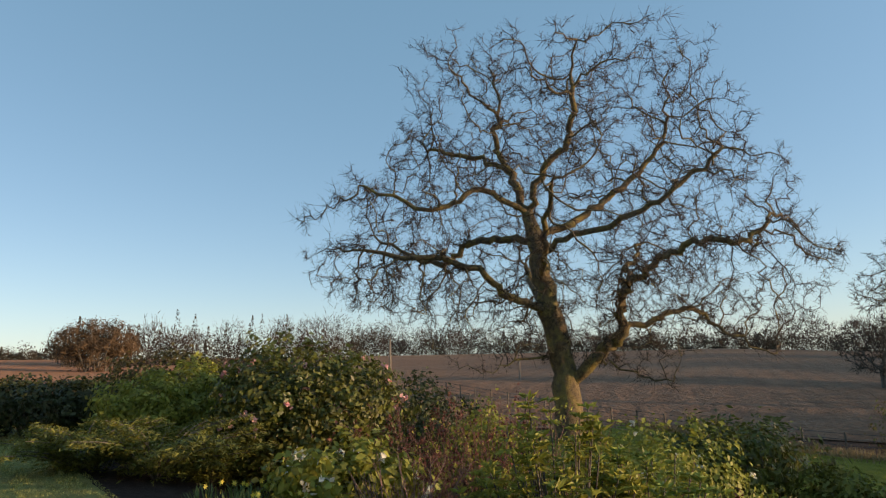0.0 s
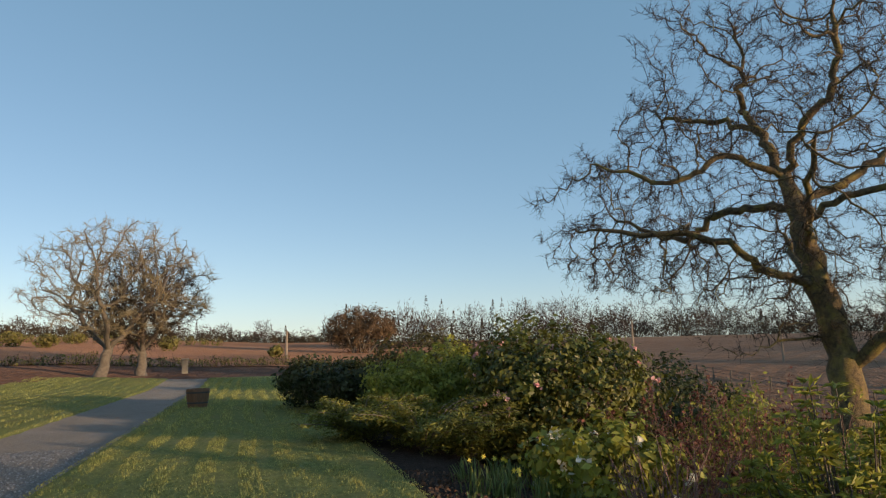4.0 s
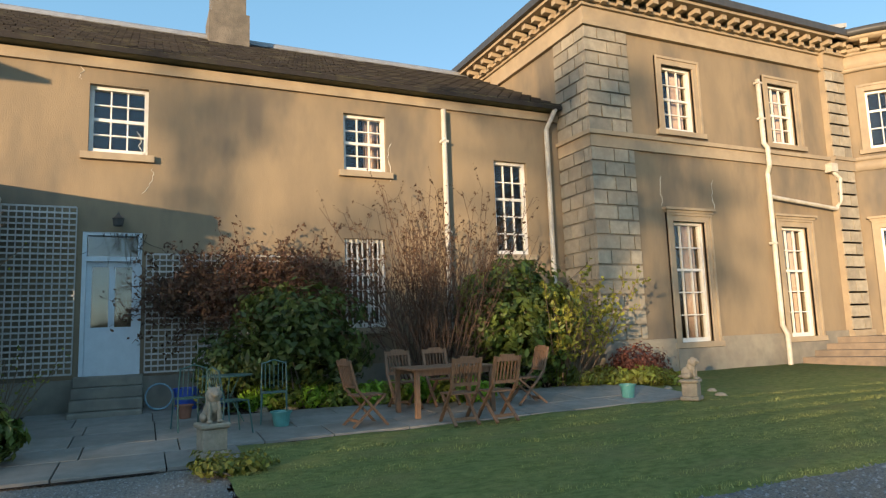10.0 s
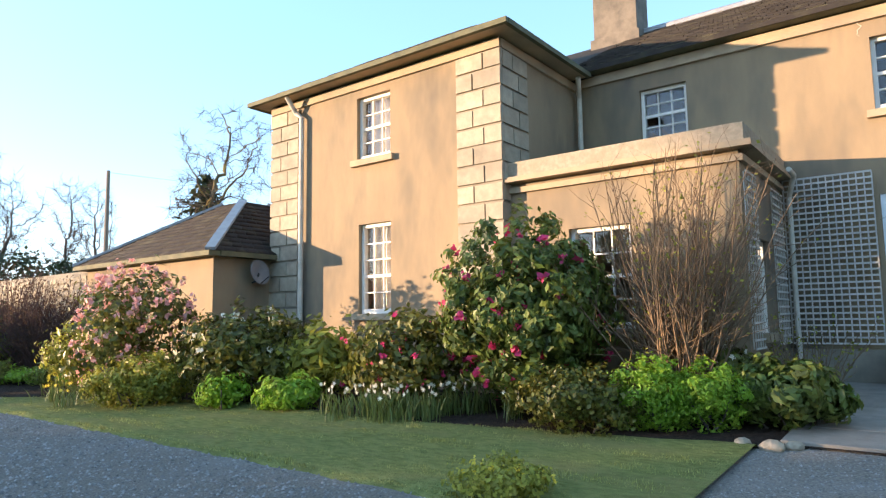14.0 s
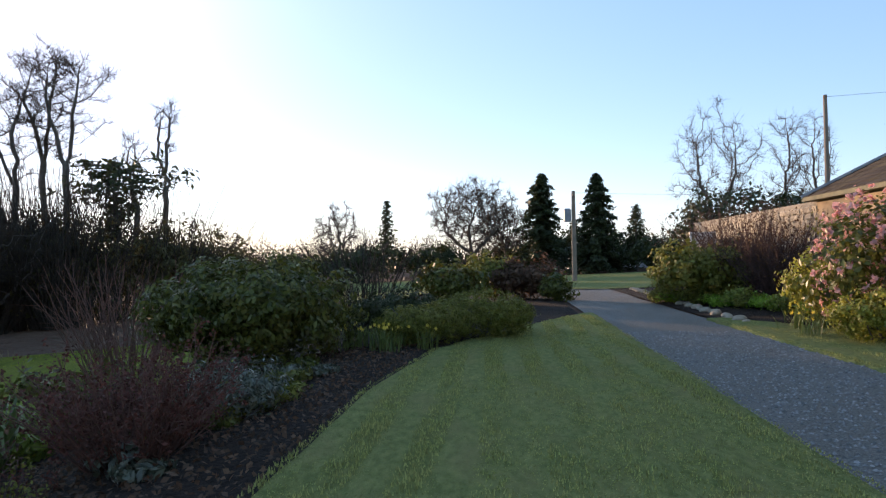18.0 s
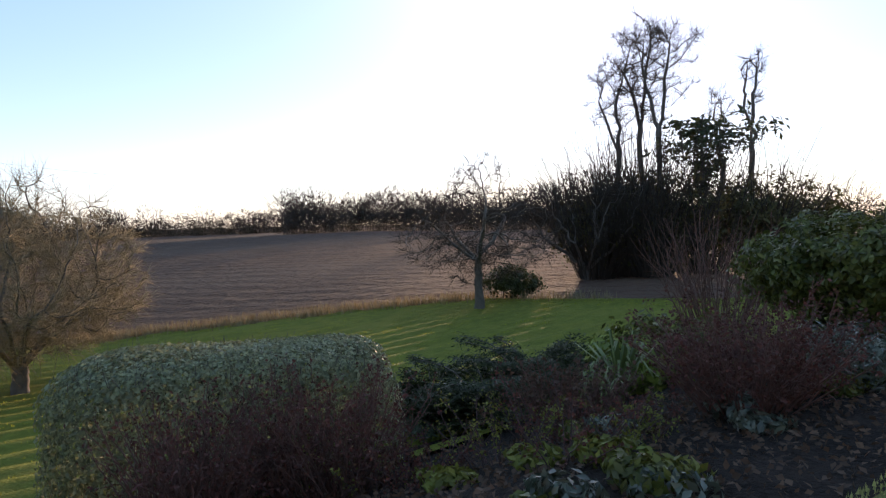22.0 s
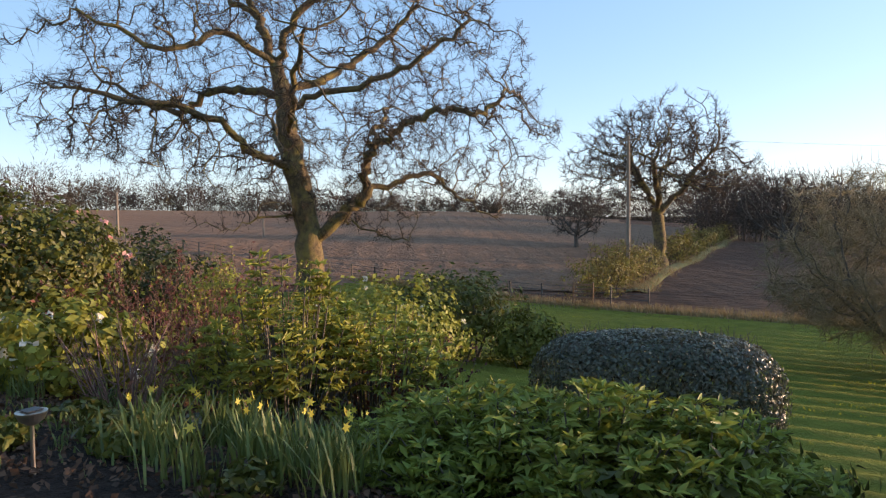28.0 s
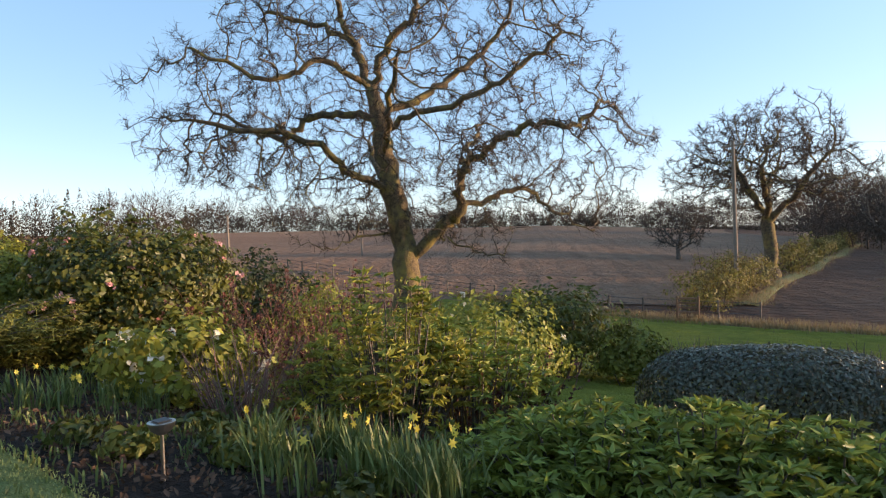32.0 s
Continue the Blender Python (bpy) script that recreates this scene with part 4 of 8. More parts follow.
def chains(P, par, base, tip):
    """Cuts a grown tree into tapering lines of (points, radii), thickest first."""
    n = len(P)
    ends = np.ones(n)
    ends[par[par >= 0]] = 0
    total = max(2, int(ends.sum()))
    e = math.log(total) / math.log(base / tip)
    load = ends.copy()
    for k in range(n - 1, 0, -1):
        load[par[k]] += load[k]
    rad = tip * load ** (1 / e)
    best = {}
    for k in range(1, n):
        q = int(par[k])
        if q not in best or rad[k] > rad[best[q]]:
            best[q] = k
    out = []
    for k in range(n):
        if k and best[int(par[k])] == k:
            continue
        line, r = ([P[par[k]]], [rad[k]]) if k else ([], [])
        q = k
        while True:
            line.append(P[q]), r.append(rad[q])
            if q not in best:
                break
            q = best[q]
        if len(line) > 1:
            r[-1] *= 0.6
            out.append((np.array(line), np.array(r)))
    return sorted(out, key=lambda b: -b[1][0])


def spikes(rs, lines, count, lengths, r0, bend, up):
    """Vertices and faces of fine pointed twigs, scattered along the thin lines, each with a side shoot."""
    A = np.concatenate([b[0][:-1] for b in lines])
    D = np.concatenate([np.diff(b[0], axis=0) for b in lines])
    k = rs.randint(0, len(A), count)
    unit = lambda v: v / (np.linalg.norm(v, axis=1, keepdims=True) + 1e-9)
    p = A[k] + D[k] * rs.rand(count, 1)
    d = unit(unit(D[k]) * 0.55 + rs.normal(0, 0.55, (count, 3)) + np.array([0, 0, up]))
    L = rs.uniform(*lengths, (count, 1))
    q = p + d * L * rs.uniform(0.25, 0.7, (count, 1))
    P = np.concatenate([p, q])
    R = np.concatenate([np.full((count, 1), r0), np.full((count, 1), r0 * 0.75)])
    d = np.concatenate([d, unit(d + rs.normal(0, bend + 0.25, (count, 3)))])
    tip = P + d * np.concatenate([L, L * 0.6])
    a = unit(np.cross(d, rs.normal(0, 1, d.shape)))
    b = np.cross(d, a)
    V = np.stack([P + a * R, P + (-0.5 * a + 0.87 * b) * R, P + (-0.5 * a - 0.87 * b) * R, tip], 1).reshape(-1, 3)
    F = np.array([(0, 1, 3), (1, 2, 3), (2, 0, 3)])[None] + 4 * np.arange(len(P))[:, None, None]
    return V, F.reshape(-1, 3)


def plant(name, at, lines, label, category, bark, twig, rs, turn=0.0, limb_r=0.1, most=30, thin=0.03, twigs=(3000, (0.3, 0.9), 0.012, 0.35, 0.15), flare=1.5, tufts=0):
    """A tree from its lines: trunk and limbs are parts, the rest branchwork and twigs."""
    root = tagged(empty(name, (*at, ground_z(*at) - 0.1), turn), label, category)
    p, r = lines[0]
    r = r.copy()
    low = p[:, 2] < 1.6
    r[low] *= 1 + (flare - 1) * (1 - np.clip(p[low, 2], 0, 1.6) / 1.6) ** 2
    raw("trunk", *tubes([(p, r)], 14), bark, root, True)
    limbs = [b for b in lines[1:] if b[1][0] > limb_r][:most]
    for b in limbs:
        raw("limb", *tubes([b], 8), bark, root, True)
    rest = lines[1 + len(limbs):]
    thick, fine = [b for b in rest if b[1][0] > thin], [b for b in rest if b[1][0] <= thin]
    if thick:
        tagged(raw("branchwork", *tubes(thick, 5), bark, root, True), kind="stuff")
    if fine:
        tagged(raw("twig_lattice", *tubes(fine, 3), twig, root), kind="stuff")
    tagged(raw("twig_spray", *spikes(rs, rest or lines, *twigs), twig, root), kind="stuff")
    if tufts:
        tagged(raw("twig_spray", *spikes(rs, [lines[0]] + limbs, tufts, (0.4, 1.5), 0.014, 0.5, 0.1), twig, root), kind="stuff")
    return root


# the great oak: local x runs to the right as seen from the lawn, y away
def great_oak():
    rng, rs = random.Random(11), np.random.RandomState(11)
    bend = lambda *w: smooth_line(w, 5 * len(w), rng, 0.11)
    bole = smooth_line([(0.1, 0, -0.3), (0, 0, 3), (-0.3, 0, 5.3), (-0.8, 0.1, 7.7), (-1.1, 0.1, 9.8), (-1.5, 0.2, 12)], 22, rng, 0.05)
    seeds = [bole, bend((0, 0, 2.7), (1.7, -0.4, 4.3), (2.8, -0.7, 5.2), (2.9, -0.9, 6.9), (3.4, -1, 8))]
    seeds += [bend((-1.5, 0.2, 12), (-2.3, 0.6, 14.3), (-3.1, 1, 16.3), (-2.9, 1.2, 18.6)), bend((-1.5, 0.2, 12), (-0.4, -0.6, 14.4), (1.1, -1, 16.2), (1.2, -1.4, 19.2))]
    seeds += [bend((-1.5, 0.2, 12), (-4, -1, 13.3), (-6.3, -2, 12.2), (-10.2, -2.6, 13.6)), bend((-2.6, 0.7, 15), (-5.2, 1.8, 16.2), (-7.5, 2.4, 17))]
    seeds += [bend((-1.1, 0.1, 10.1), (-2.6, 1.4, 11), (-5.1, 2.4, 11.1), (-6.7, 3, 10), (-9.2, 3.8, 10.9), (-12.2, 4.2, 12.9)), bend((-0.6, 0, 6.5), (-2.6, -1.2, 7.6), (-4.8, -2.4, 9.1), (-10.2, -3.4, 10))]
    seeds += [bend((-1.2, 0.1, 11), (0.5, 1.2, 11.5), (2.3, 2, 12.7), (4.5, 2.8, 14.4), (6.4, 3.2, 16.7)), bend((-1, 0.1, 9.5), (0.4, -1, 10.3), (3.4, -2.4, 11), (5.7, -3, 12.1), (7.9, -3.4, 13.8))]
    seeds += [bend((3.4, -1, 8), (5.2, -1.6, 9.1), (6.9, -1.8, 9.8), (8.8, -1.8, 9.5), (10, -1.6, 10.6)), bend((2.8, -0.7, 5.5), (5, 0.4, 6.1), (6.7, 1.2, 6.7), (8.4, 1.8, 5.5), (10.9, 2.2, 4.2))]
    seeds += [bend((-0.4, 0, 4.4), (-2.3, -1, 4.2), (-4.1, -1.6, 3.6)), bend((1.9, -0.4, 4), (3.6, -1.8, 3.4), (5, -2.6, 2.8)), bend((-0.6, 0, 6.8), (-1.6, 3.4, 8.4), (-2, 7, 10)), bend((-0.9, 0, 8.6), (-0.6, -3.6, 10), (0, -7, 12)), bend((3.2, -1, 7.4), (3.8, 2.4, 9), (5, 5.6, 11))]
    # a broad dome, flat below, with an uneven rim
    v = rs.normal(0, 1, (9000, 3))
    v /= np.linalg.norm(v, axis=1, keepdims=True)
    rim = rs.uniform(0.12, 1, (9000, 1)) ** 0.42 * np.clip(lump(v, 17, 0.3, 3.6), 0.7, 1.03)[:, None]
    T = v * rim * np.array([13.9, 8.5, 1])
    T[:, 2] = 9.6 + v[:, 2] * rim[:, 0] * np.where(v[:, 2] > 0, 14.2, 6.6)
    T[:, 0] -= 0.3
    T = T[(T[:, 2] > 3.2 + 0.25 * np.abs(T[:, 0] - 4) * (T[:, 0] < 4))][:4300]
    P, par = grow(rng, seeds, T, 0.46, 6.0, 0.55, 0.5, 0.0)
    x, y = pol(312.6, 35)
    plant("oak_tree", (x, y), chains(P, par, 0.70, 0.0145), "great bare oak with gnarled limbs beyond the border", "tree", BARK, TWIG, rs, -47.4, 0.12, 40, 0.034, (36000, (0.2, 0.7), 0.0115, 0.6, 0.0), 1.45, 2600)


def round_tree(name, at, h, w, label, seed, bole=0.25, r=0.3, n=700, bark=GREYBARK, twig=TWIG, gnarl=0.3, lean=0.0, tip=0.012, stems=1, category="tree", up=0.05, low=None, squat=0.5, twigs=2500, twig_len=(0.3, 0.9), limb_r=0.07, spire=1.0):
    """A bare broadleaf with a crown h high and w wide, grown towards points that fill the crown."""
    rng, rs = random.Random(seed), np.random.RandomState(seed)
    top = bole * h
    seeds = [smooth_line([(0, 0, -0.2), (lean * 0.3, 0, top * 0.5), (lean * 0.6, 0.02 * h * rng.gauss(0, 1), top)], 8, rng, 0.004 * h)]
    for k in range(stems - 1):
        a = 2.4 * k + rng.uniform(-0.3, 0.3)
        q = w * rng.uniform(0.14, 0.3)
        seeds.append(smooth_line([(lean * 0.6, 0, top), (lean * 0.6 + q * 0.5 * math.cos(a), q * 0.5 * math.sin(a), top + 0.12 * h), (lean * 0.6 + q * math.cos(a), q * math.sin(a), top + 0.25 * h)], 7, rng, 0.006 * h))
    lo = top * 0.75 if low is None else low * h
    mid = lo + (h - lo) * squat
    v = rs.normal(0, 1, (n * 2, 3))
    v /= np.linalg.norm(v, axis=1, keepdims=True)
    rim = rs.uniform(0.08, 1, (n * 2, 1)) ** 0.45 * np.minimum(1.03, lump(v, seed, 0.22, 3.0))[:, None]
    T = v * rim * np.array([w / 2, w / 2, 1])
    T[:, 2] = mid + v[:, 2] * rim[:, 0] * np.where(v[:, 2] > 0, h - mid, mid - lo)
    high = np.clip((T[:, 2] - mid) / (h - mid), 0, 1)
    T[:, :2] *= (1 - (1 - spire) * high)[:, None]
    T[:, 0] += lean
    T = T[:n]
    size = (w * w * (h - lo)) ** (1 / 3)
    P, par = grow(rng, seeds, T, 0.034 * size, size, 0.038 * size, gnarl, up, 80)
    return plant(name, at, chains(P, par, r, tip), label, category, bark, twig, rs, 0.0, limb_r, 24, tip * 2.2, (int(1.5 * twigs), twig_len, tip * 0.9, 0.35, up * 2))


great_oak()
# twig colour lightened to carry the low sun on the fine shoots
SUNTWIG = mat("sunlit_twigs", (0.30, 0.24, 0.13), (0.20, 0.16, 0.095), 3, 0.95, 0)
round_tree("oak_tree", pol(282.7, 60), 16.0, 17.0, "spreading bare oak beside the hedgerow", 21, bole=0.3, r=0.52, n=1700, bark=BARK, gnarl=0.5, tip=0.019, stems=6, squat=0.36, up=0.0, twigs=9000, twig_len=(0.25, 0.8), limb_r=0.1, low=0.3)
round_tree("ash_tree", pol(10.9, 48), 10.6, 12.0, "bare tree on the far lawn, sunlight in its twig colour", 31, bole=0.17, r=0.3, n=900, lean=0.8, tip=0.017, stems=5, low=0.22, squat=0.4, twigs=3500, twig=SUNTWIG, up=0.03)
round_tree("ash_tree", pol(8.0, 50), 8.9, 8.4, "bushy bare tree beside the far lawn", 32, bole=0.18, r=0.28, n=1000, tip=0.016, stems=5, low=0.16, squat=0.5, twigs=5000, up=0.02)
round_tree("apple_tree", pol(266.2, 20.6), 5.9, 6.5, "bare apple tree with upright shoots on the lower lawn", 41, bole=0.13, r=0.16, n=1500, stems=12, low=0.14, squat=0.36, tip=0.0078, up=0.1, gnarl=0.25, twigs=8000, twig_len=(0.25, 0.8), twig=SUNTWIG, limb_r=0.03)
round_tree("lawn_tree", pol(230.2, 25.8), 6.6, 7.0, "bare young tree on the lower lawn", 42, bole=0.3, r=0.15, n=750, stems=5, low=0.2, squat=0.32, tip=0.0085, up=0.05, twigs=2800, twig_len=(0.2, 0.7), limb_r=0.03, spire=0.35)
round_tree("hawthorn_tree", pol(220.9, 35), 5.9, 8.6, "low arching bare tree beside the thicket", 43, bole=0.1, r=0.16, n=600, stems=8, low=0.2, squat=0.6, tip=0.012, up=-0.1, gnarl=0.36, twigs=2500, twig_len=(0.3, 0.9))
# slender trees that the sun sets behind
for k, (az, d, h, w) in enumerate(((218.3, 41, 12.6, 4.0), (216.4, 42, 15.2, 4.2), (214.9, 40, 14.6, 5.2), (210.3, 43, 10.8, 1.8), (208.0, 44, 12.8, 2.0))):
    round_tree("poplar_tree", pol(az, d), h, w, "tall slender bare tree against the setting sun", 50 + k, bole=0.56, r=0.16, n=40 + int(w * w * 5), stems=3, low=0.5, squat=0.75, tip=0.0095, up=0.26, gnarl=0.03, twigs=150 + int(w * w * 45), twig_len=(0.35, 1.0), limb_r=0.05)
round_tree("bare_tree", pol(182.6, 62), 9.6, 8.8, "bare domed tree beyond the drive", 61, bole=0.2, r=0.26, n=900, stems=4, low=0.25, tip=0.017, twigs=4000)
round_tree("bare_tree", pol(179.6, 66), 8.0, 5.5, "bare tree beyond the drive", 62, bole=0.25, r=0.22, n=450, tip=0.019, twigs=1600)
round_tree("bare_tree", pol(194.2, 60), 7.4, 4.6, "small bare tree in the far border", 63, bole=0.3, r=0.16, n=350, tip=0.017, twigs=1200)
round_tree("bare_tree", pol(162.4, 48), 11.6, 7.0, "tall bare tree behind the garden wall", 64, bole=0.3, r=0.2, n=260, stems=3, tip=0.011, up=0.16, squat=0.55, twigs=1500)
round_tree("bare_tree", pol(157.2, 50), 11.6, 3.6, "thin bare tree behind the garden wall", 65, bole=0.35, r=0.14, n=120, tip=0.011, up=0.18, twigs=600)
round_tree("bare_tree", pol(155.4, 52), 11.8, 3.2, "thin bare tree behind the garden wall", 66, bole=0.35, r=0.14, n=110, tip=0.011, up=0.18, twigs=500)
round_tree("oak_tree", pol(144.3, 40), 14.6, 11, "gnarled bare oak behind the cottage", 67, bole=0.28, r=0.34, n=420, stems=4, bark=BARK, gnarl=0.4, tip=0.014, twigs=1800)
round_tree("bare_tree", pol(273.6, 90), 10.5, 13, "bare rounded tree beyond the hedgerow", 68, bole=0.15, r=0.3, n=600, tip=0.024, twigs=2500)
round_tree("bare_tree", pol(269.6, 95), 9, 11, "bare rounded tree beyond the hedgerow", 69, bole=0.15, r=0.3, n=500, tip=0.024, twigs=2500)
round_tree("bare_tree", pol(289.5, 75), 7, 8, "small bare tree by the field edge", 70, bole=0.2, r=0.2, n=400, tip=0.02, twigs=1500)


# ---- leaves ----
def leaf_mat(name, c1, c2, vary=0.35, rough=0.5, trans=0.3, spec=0.35):
    return mat(name, c1, c2, 1.5, rough, 0, island=vary, trans=trans, spec=spec)


YEW = leaf_mat("dark_conifer_leaf", (0.036, 0.05, 0.017), (0.058, 0.068, 0.024))
LAUREL = leaf_mat("laurel_leaf", (0.19, 0.242, 0.04), (0.245, 0.28, 0.052), 0.45, 0.5)
CAMEL = leaf_mat("camellia_leaf", (0.082, 0.102, 0.02), (0.145, 0.142, 0.032), 0.5, 0.4)
GREYLEAF = leaf_mat("grey_green_leaf", (0.09, 0.105, 0.068), (0.13, 0.14, 0.098), 0.5, 0.3, 0.15, 0.5)
JUNIPER = leaf_mat("juniper_leaf", (0.15, 0.165, 0.03), (0.20, 0.195, 0.04), 0.4, 0.6)
BRIGHT = leaf_mat("bright_green_leaf", (0.20, 0.37, 0.035), (0.26, 0.42, 0.05), 0.3, 0.5, 0.45)
YELLOWG = leaf_mat("yellow_green_leaf", (0.35, 0.335, 0.055), (0.23, 0.25, 0.045), 0.4, 0.5, 0.4)
REDTWIG = leaf_mat("russet_leaf", (0.17, 0.06, 0.045), (0.11, 0.045, 0.035), 0.4, 0.7)
BROWNLEAF = leaf_mat("brown_leaf", (0.15, 0.085, 0.05), (0.10, 0.06, 0.04), 0.4, 0.8)
RUSSETSTEM = mat("russet_stems", (0.21, 0.10, 0.072), (0.14, 0.07, 0.055), 4, 0.9, 0)
PURPLESTEM = mat("purple_brown_stems", (0.11, 0.06, 0.055), (0.075, 0.045, 0.04), 4, 0.9, 0)
TANSTEM = mat("tan_stems", (0.24, 0.165, 0.10), (0.155, 0.105, 0.07), 4, 0.9, 0)
BLADE = leaf_mat("daffodil_blade", (0.12, 0.165, 0.05), (0.17, 0.21, 0.06), 0.3, 0.45)
PINK = leaf_mat("pink_petal", (0.58, 0.03, 0.14), (0.70, 0.08, 0.22), 0.25, 0.5)
PALEPINK = leaf_mat("pale_pink_petal", (0.75, 0.36, 0.36), (0.80, 0.50, 0.46), 0.2, 0.5)
CREAM = leaf_mat("cream_petal", (0.80, 0.76, 0.60), (0.82, 0.80, 0.72), 0.1, 0.5)
# leaf darkened in colour for the shade at the foot of the wing
JUNGLE = leaf_mat("shade_darkened_leaf", (0.055, 0.088, 0.02), (0.095, 0.12, 0.03), 0.5, 0.45)
RHODO = leaf_mat("rhododendron_leaf", (0.10, 0.15, 0.03), (0.15, 0.185, 0.045), 0.5, 0.4)
OLIVE = leaf_mat("olive_brown_leaf", (0.10, 0.085, 0.03), (0.075, 0.07, 0.026), 0.4, 0.7)
YELLOW = leaf_mat("yellow_petal", (0.80, 0.62, 0.06), (0.85, 0.72, 0.15), 0.15, 0.5)


def leaves(centres, normals, length, width, rs, droop=0.0):
    """Folded leaf blades at the centres, roughly facing their normals."""
    n = len(centres)
    a = rs.normal(0, 1, (n, 3))
    a[:, 2] -= droop
    a -= normals * (a * normals).sum(1, keepdims=True) * 0.75
    a /= np.linalg.norm(a, axis=1, keepdims=True) + 1e-9
    b = np.cross(normals + rs.normal(0, 0.45, (n, 3)), a)
    b /= np.linalg.norm(b, axis=1, keepdims=True) + 1e-9
    s = rs.uniform(0.75, 1.45, (n, 1))
    up = np.cross(a, b)
    tip, tail = centres + a * length * s * 0.5, centres - a * length * s * 0.5
    l, r = centres + b * width * s * 0.5 + up * width * 0.18, centres - b * width * s * 0.5 + up * width * 0.18
    V = np.stack([tail, l, tip, r], 1).reshape(-1, 3)
    F = np.arange(n * 4).reshape(n, 4)
    return V, np.concatenate([F[:, [0, 1, 2]], F[:, [0, 2, 3]]])


def foliage_cloud(blobs, count, seed, amp=0.25, shell=(0.82, 1.0), inner=0.3, flat=False, per=26):
    """Points and outward directions in lumpy ellipsoids (cx, cy, cz, rx, ry, rz)."""
    rs = np.random.RandomState(seed)
    C, N = [], []
    area = np.array([(b[3] * b[4] + b[3] * b[5] + b[4] * b[5]) for b in blobs])
    for q, b in enumerate(blobs):
        size = np.array(b[3:6])
        m = max(8, int(0.68 * count * area[q] / area.sum()))
        fill = int(m * inner)
        d = rs.normal(0, 1, (fill, 3))
        d /= np.linalg.norm(d, axis=1, keepdims=True)
        C.append(d * rs.uniform(0.45, shell[0], (fill, 1)) * size + np.array(b[:3])), N.append(d)
        # sprays of leaves that stand out from the bush, with hollows between
        per = per if m > 300 else 1
        k = max(3, (m - fill) // per)
        d = rs.normal(0, 1, (k, 3))
        d /= np.linalg.norm(d, axis=1, keepdims=True)
        rad = rs.uniform(*shell, k) * lump(d, seed + q, amp * 0.7)
        mid = d * rad[:, None] * size
        spread = 0.55 * size.mean() * math.sqrt(4.0 / k) if per > 10 else 0.0
        off = rs.normal(0, 1, (k, per, 3))
        P = mid[:, None] + off * spread * np.array([1, 1, 0.8]) * 0.62
        n = d[:, None] + off * 0.42
        n /= np.linalg.norm(n, axis=2, keepdims=True)
        C.append(P.reshape(-1, 3) + np.array(b[:3])), N.append(n.reshape(-1, 3))
    return np.concatenate(C), np.concatenate(N), rs


def shrub(name, at, blobs, count, leaf, material, label, category="shrub", seed=1, stems=5, stem_mat=None, flowers=None, amp=0.25, inner=0.3, flat=False, droop=0.0, group="", stem_r=0.02, twiggy=0, twig_len=0.5, z=None):
    """A leafy shrub: blobs are given from its foot; flowers: (count, size, material, name)."""
    z0 = ground_z(*at) if z is None else z
    root = tagged(empty(name, (*at, z0)), label, category, group)
    rng = random.Random(seed)
    C, N, rs = foliage_cloud(blobs, int(count * 1.35), seed, amp, inner=inner, flat=flat)
    keep = C[:, 2] > 0.01
    C, N = C[keep], N[keep]
    if len(C) and leaf:
        tagged(raw("foliage", *leaves(C, N, leaf[0] * 1.2, leaf[1] * 1.35, rs, droop), material, root), kind="stuff")
    rows = []
    for k in range(stems):
        b = blobs[k % len(blobs)]
        a = rng.uniform(0, 6.28)
        e = rng.uniform(0.2, 0.85)
        tip = (b[0] + b[3] * e * math.cos(a), b[1] + b[4] * e * math.sin(a), max(0.1, b[2] + b[5] * rng.uniform(-0.2, 0.75)))
        foot = (b[0] * 0.5 + rng.uniform(-0.12, 0.12), b[1] * 0.5 + rng.uniform(-0.12, 0.12), -0.05)
        mid = tuple((f * 0.55 + t * 0.45) + rng.uniform(-0.06, 0.06) for f, t in zip(foot, tip))
        rows.append((smooth_line([foot, mid, tip], 7), np.linspace(stem_r, stem_r * 0.4, 7)))
    for row in rows:
        raw("stem", *tubes([row], 5), stem_mat or GREYBARK, root, True)
    if twiggy:
        C2, N2, rs2 = foliage_cloud(blobs, twiggy, seed + 5, amp, (0.6, 1.0), 0.2)
        tw = []
        for c, d in zip(C2, N2):
            if c[2] < 0.05:
                continue
            g = np.array(d) + np.array([rng.gauss(0, 0.3), rng.gauss(0, 0.3), 0.55 + rng.gauss(0, 0.3)])
            tw.append(wander(rng, c - g * twig_len * 0.5, g, twig_len * rng.uniform(0.6, 1.4), 3, 0.006, 0.003, 0.2, 0.05))
        tagged(raw("twig_spray", *tubes(tw, 3), stem_mat or TWIG, root), kind="stuff")
    if flowers:
        n, size, fm, fname = flowers
        C3, N3, rs3 = foliage_cloud(blobs, n, seed + 9, amp, (0.95, 1.02), 0.0, per=1)
        ok = C3[:, 2] > 0.15
        C3, N3 = C3[ok], N3[ok]
        VV, FF = [], []
        rep = 7
        Cr = np.repeat(C3, rep, 0) + rs3.normal(0, size * 0.28, (len(C3) * rep, 3))
        Nr = np.repeat(N3, rep, 0) + rs3.normal(0, 0.6, (len(C3) * rep, 3))
        Nr /= np.linalg.norm(Nr, axis=1, keepdims=True)
        tagged(raw(fname, *leaves(Cr, Nr, size * 0.8, size * 0.6, rs3), fm, root), kind="stuff")
    return root

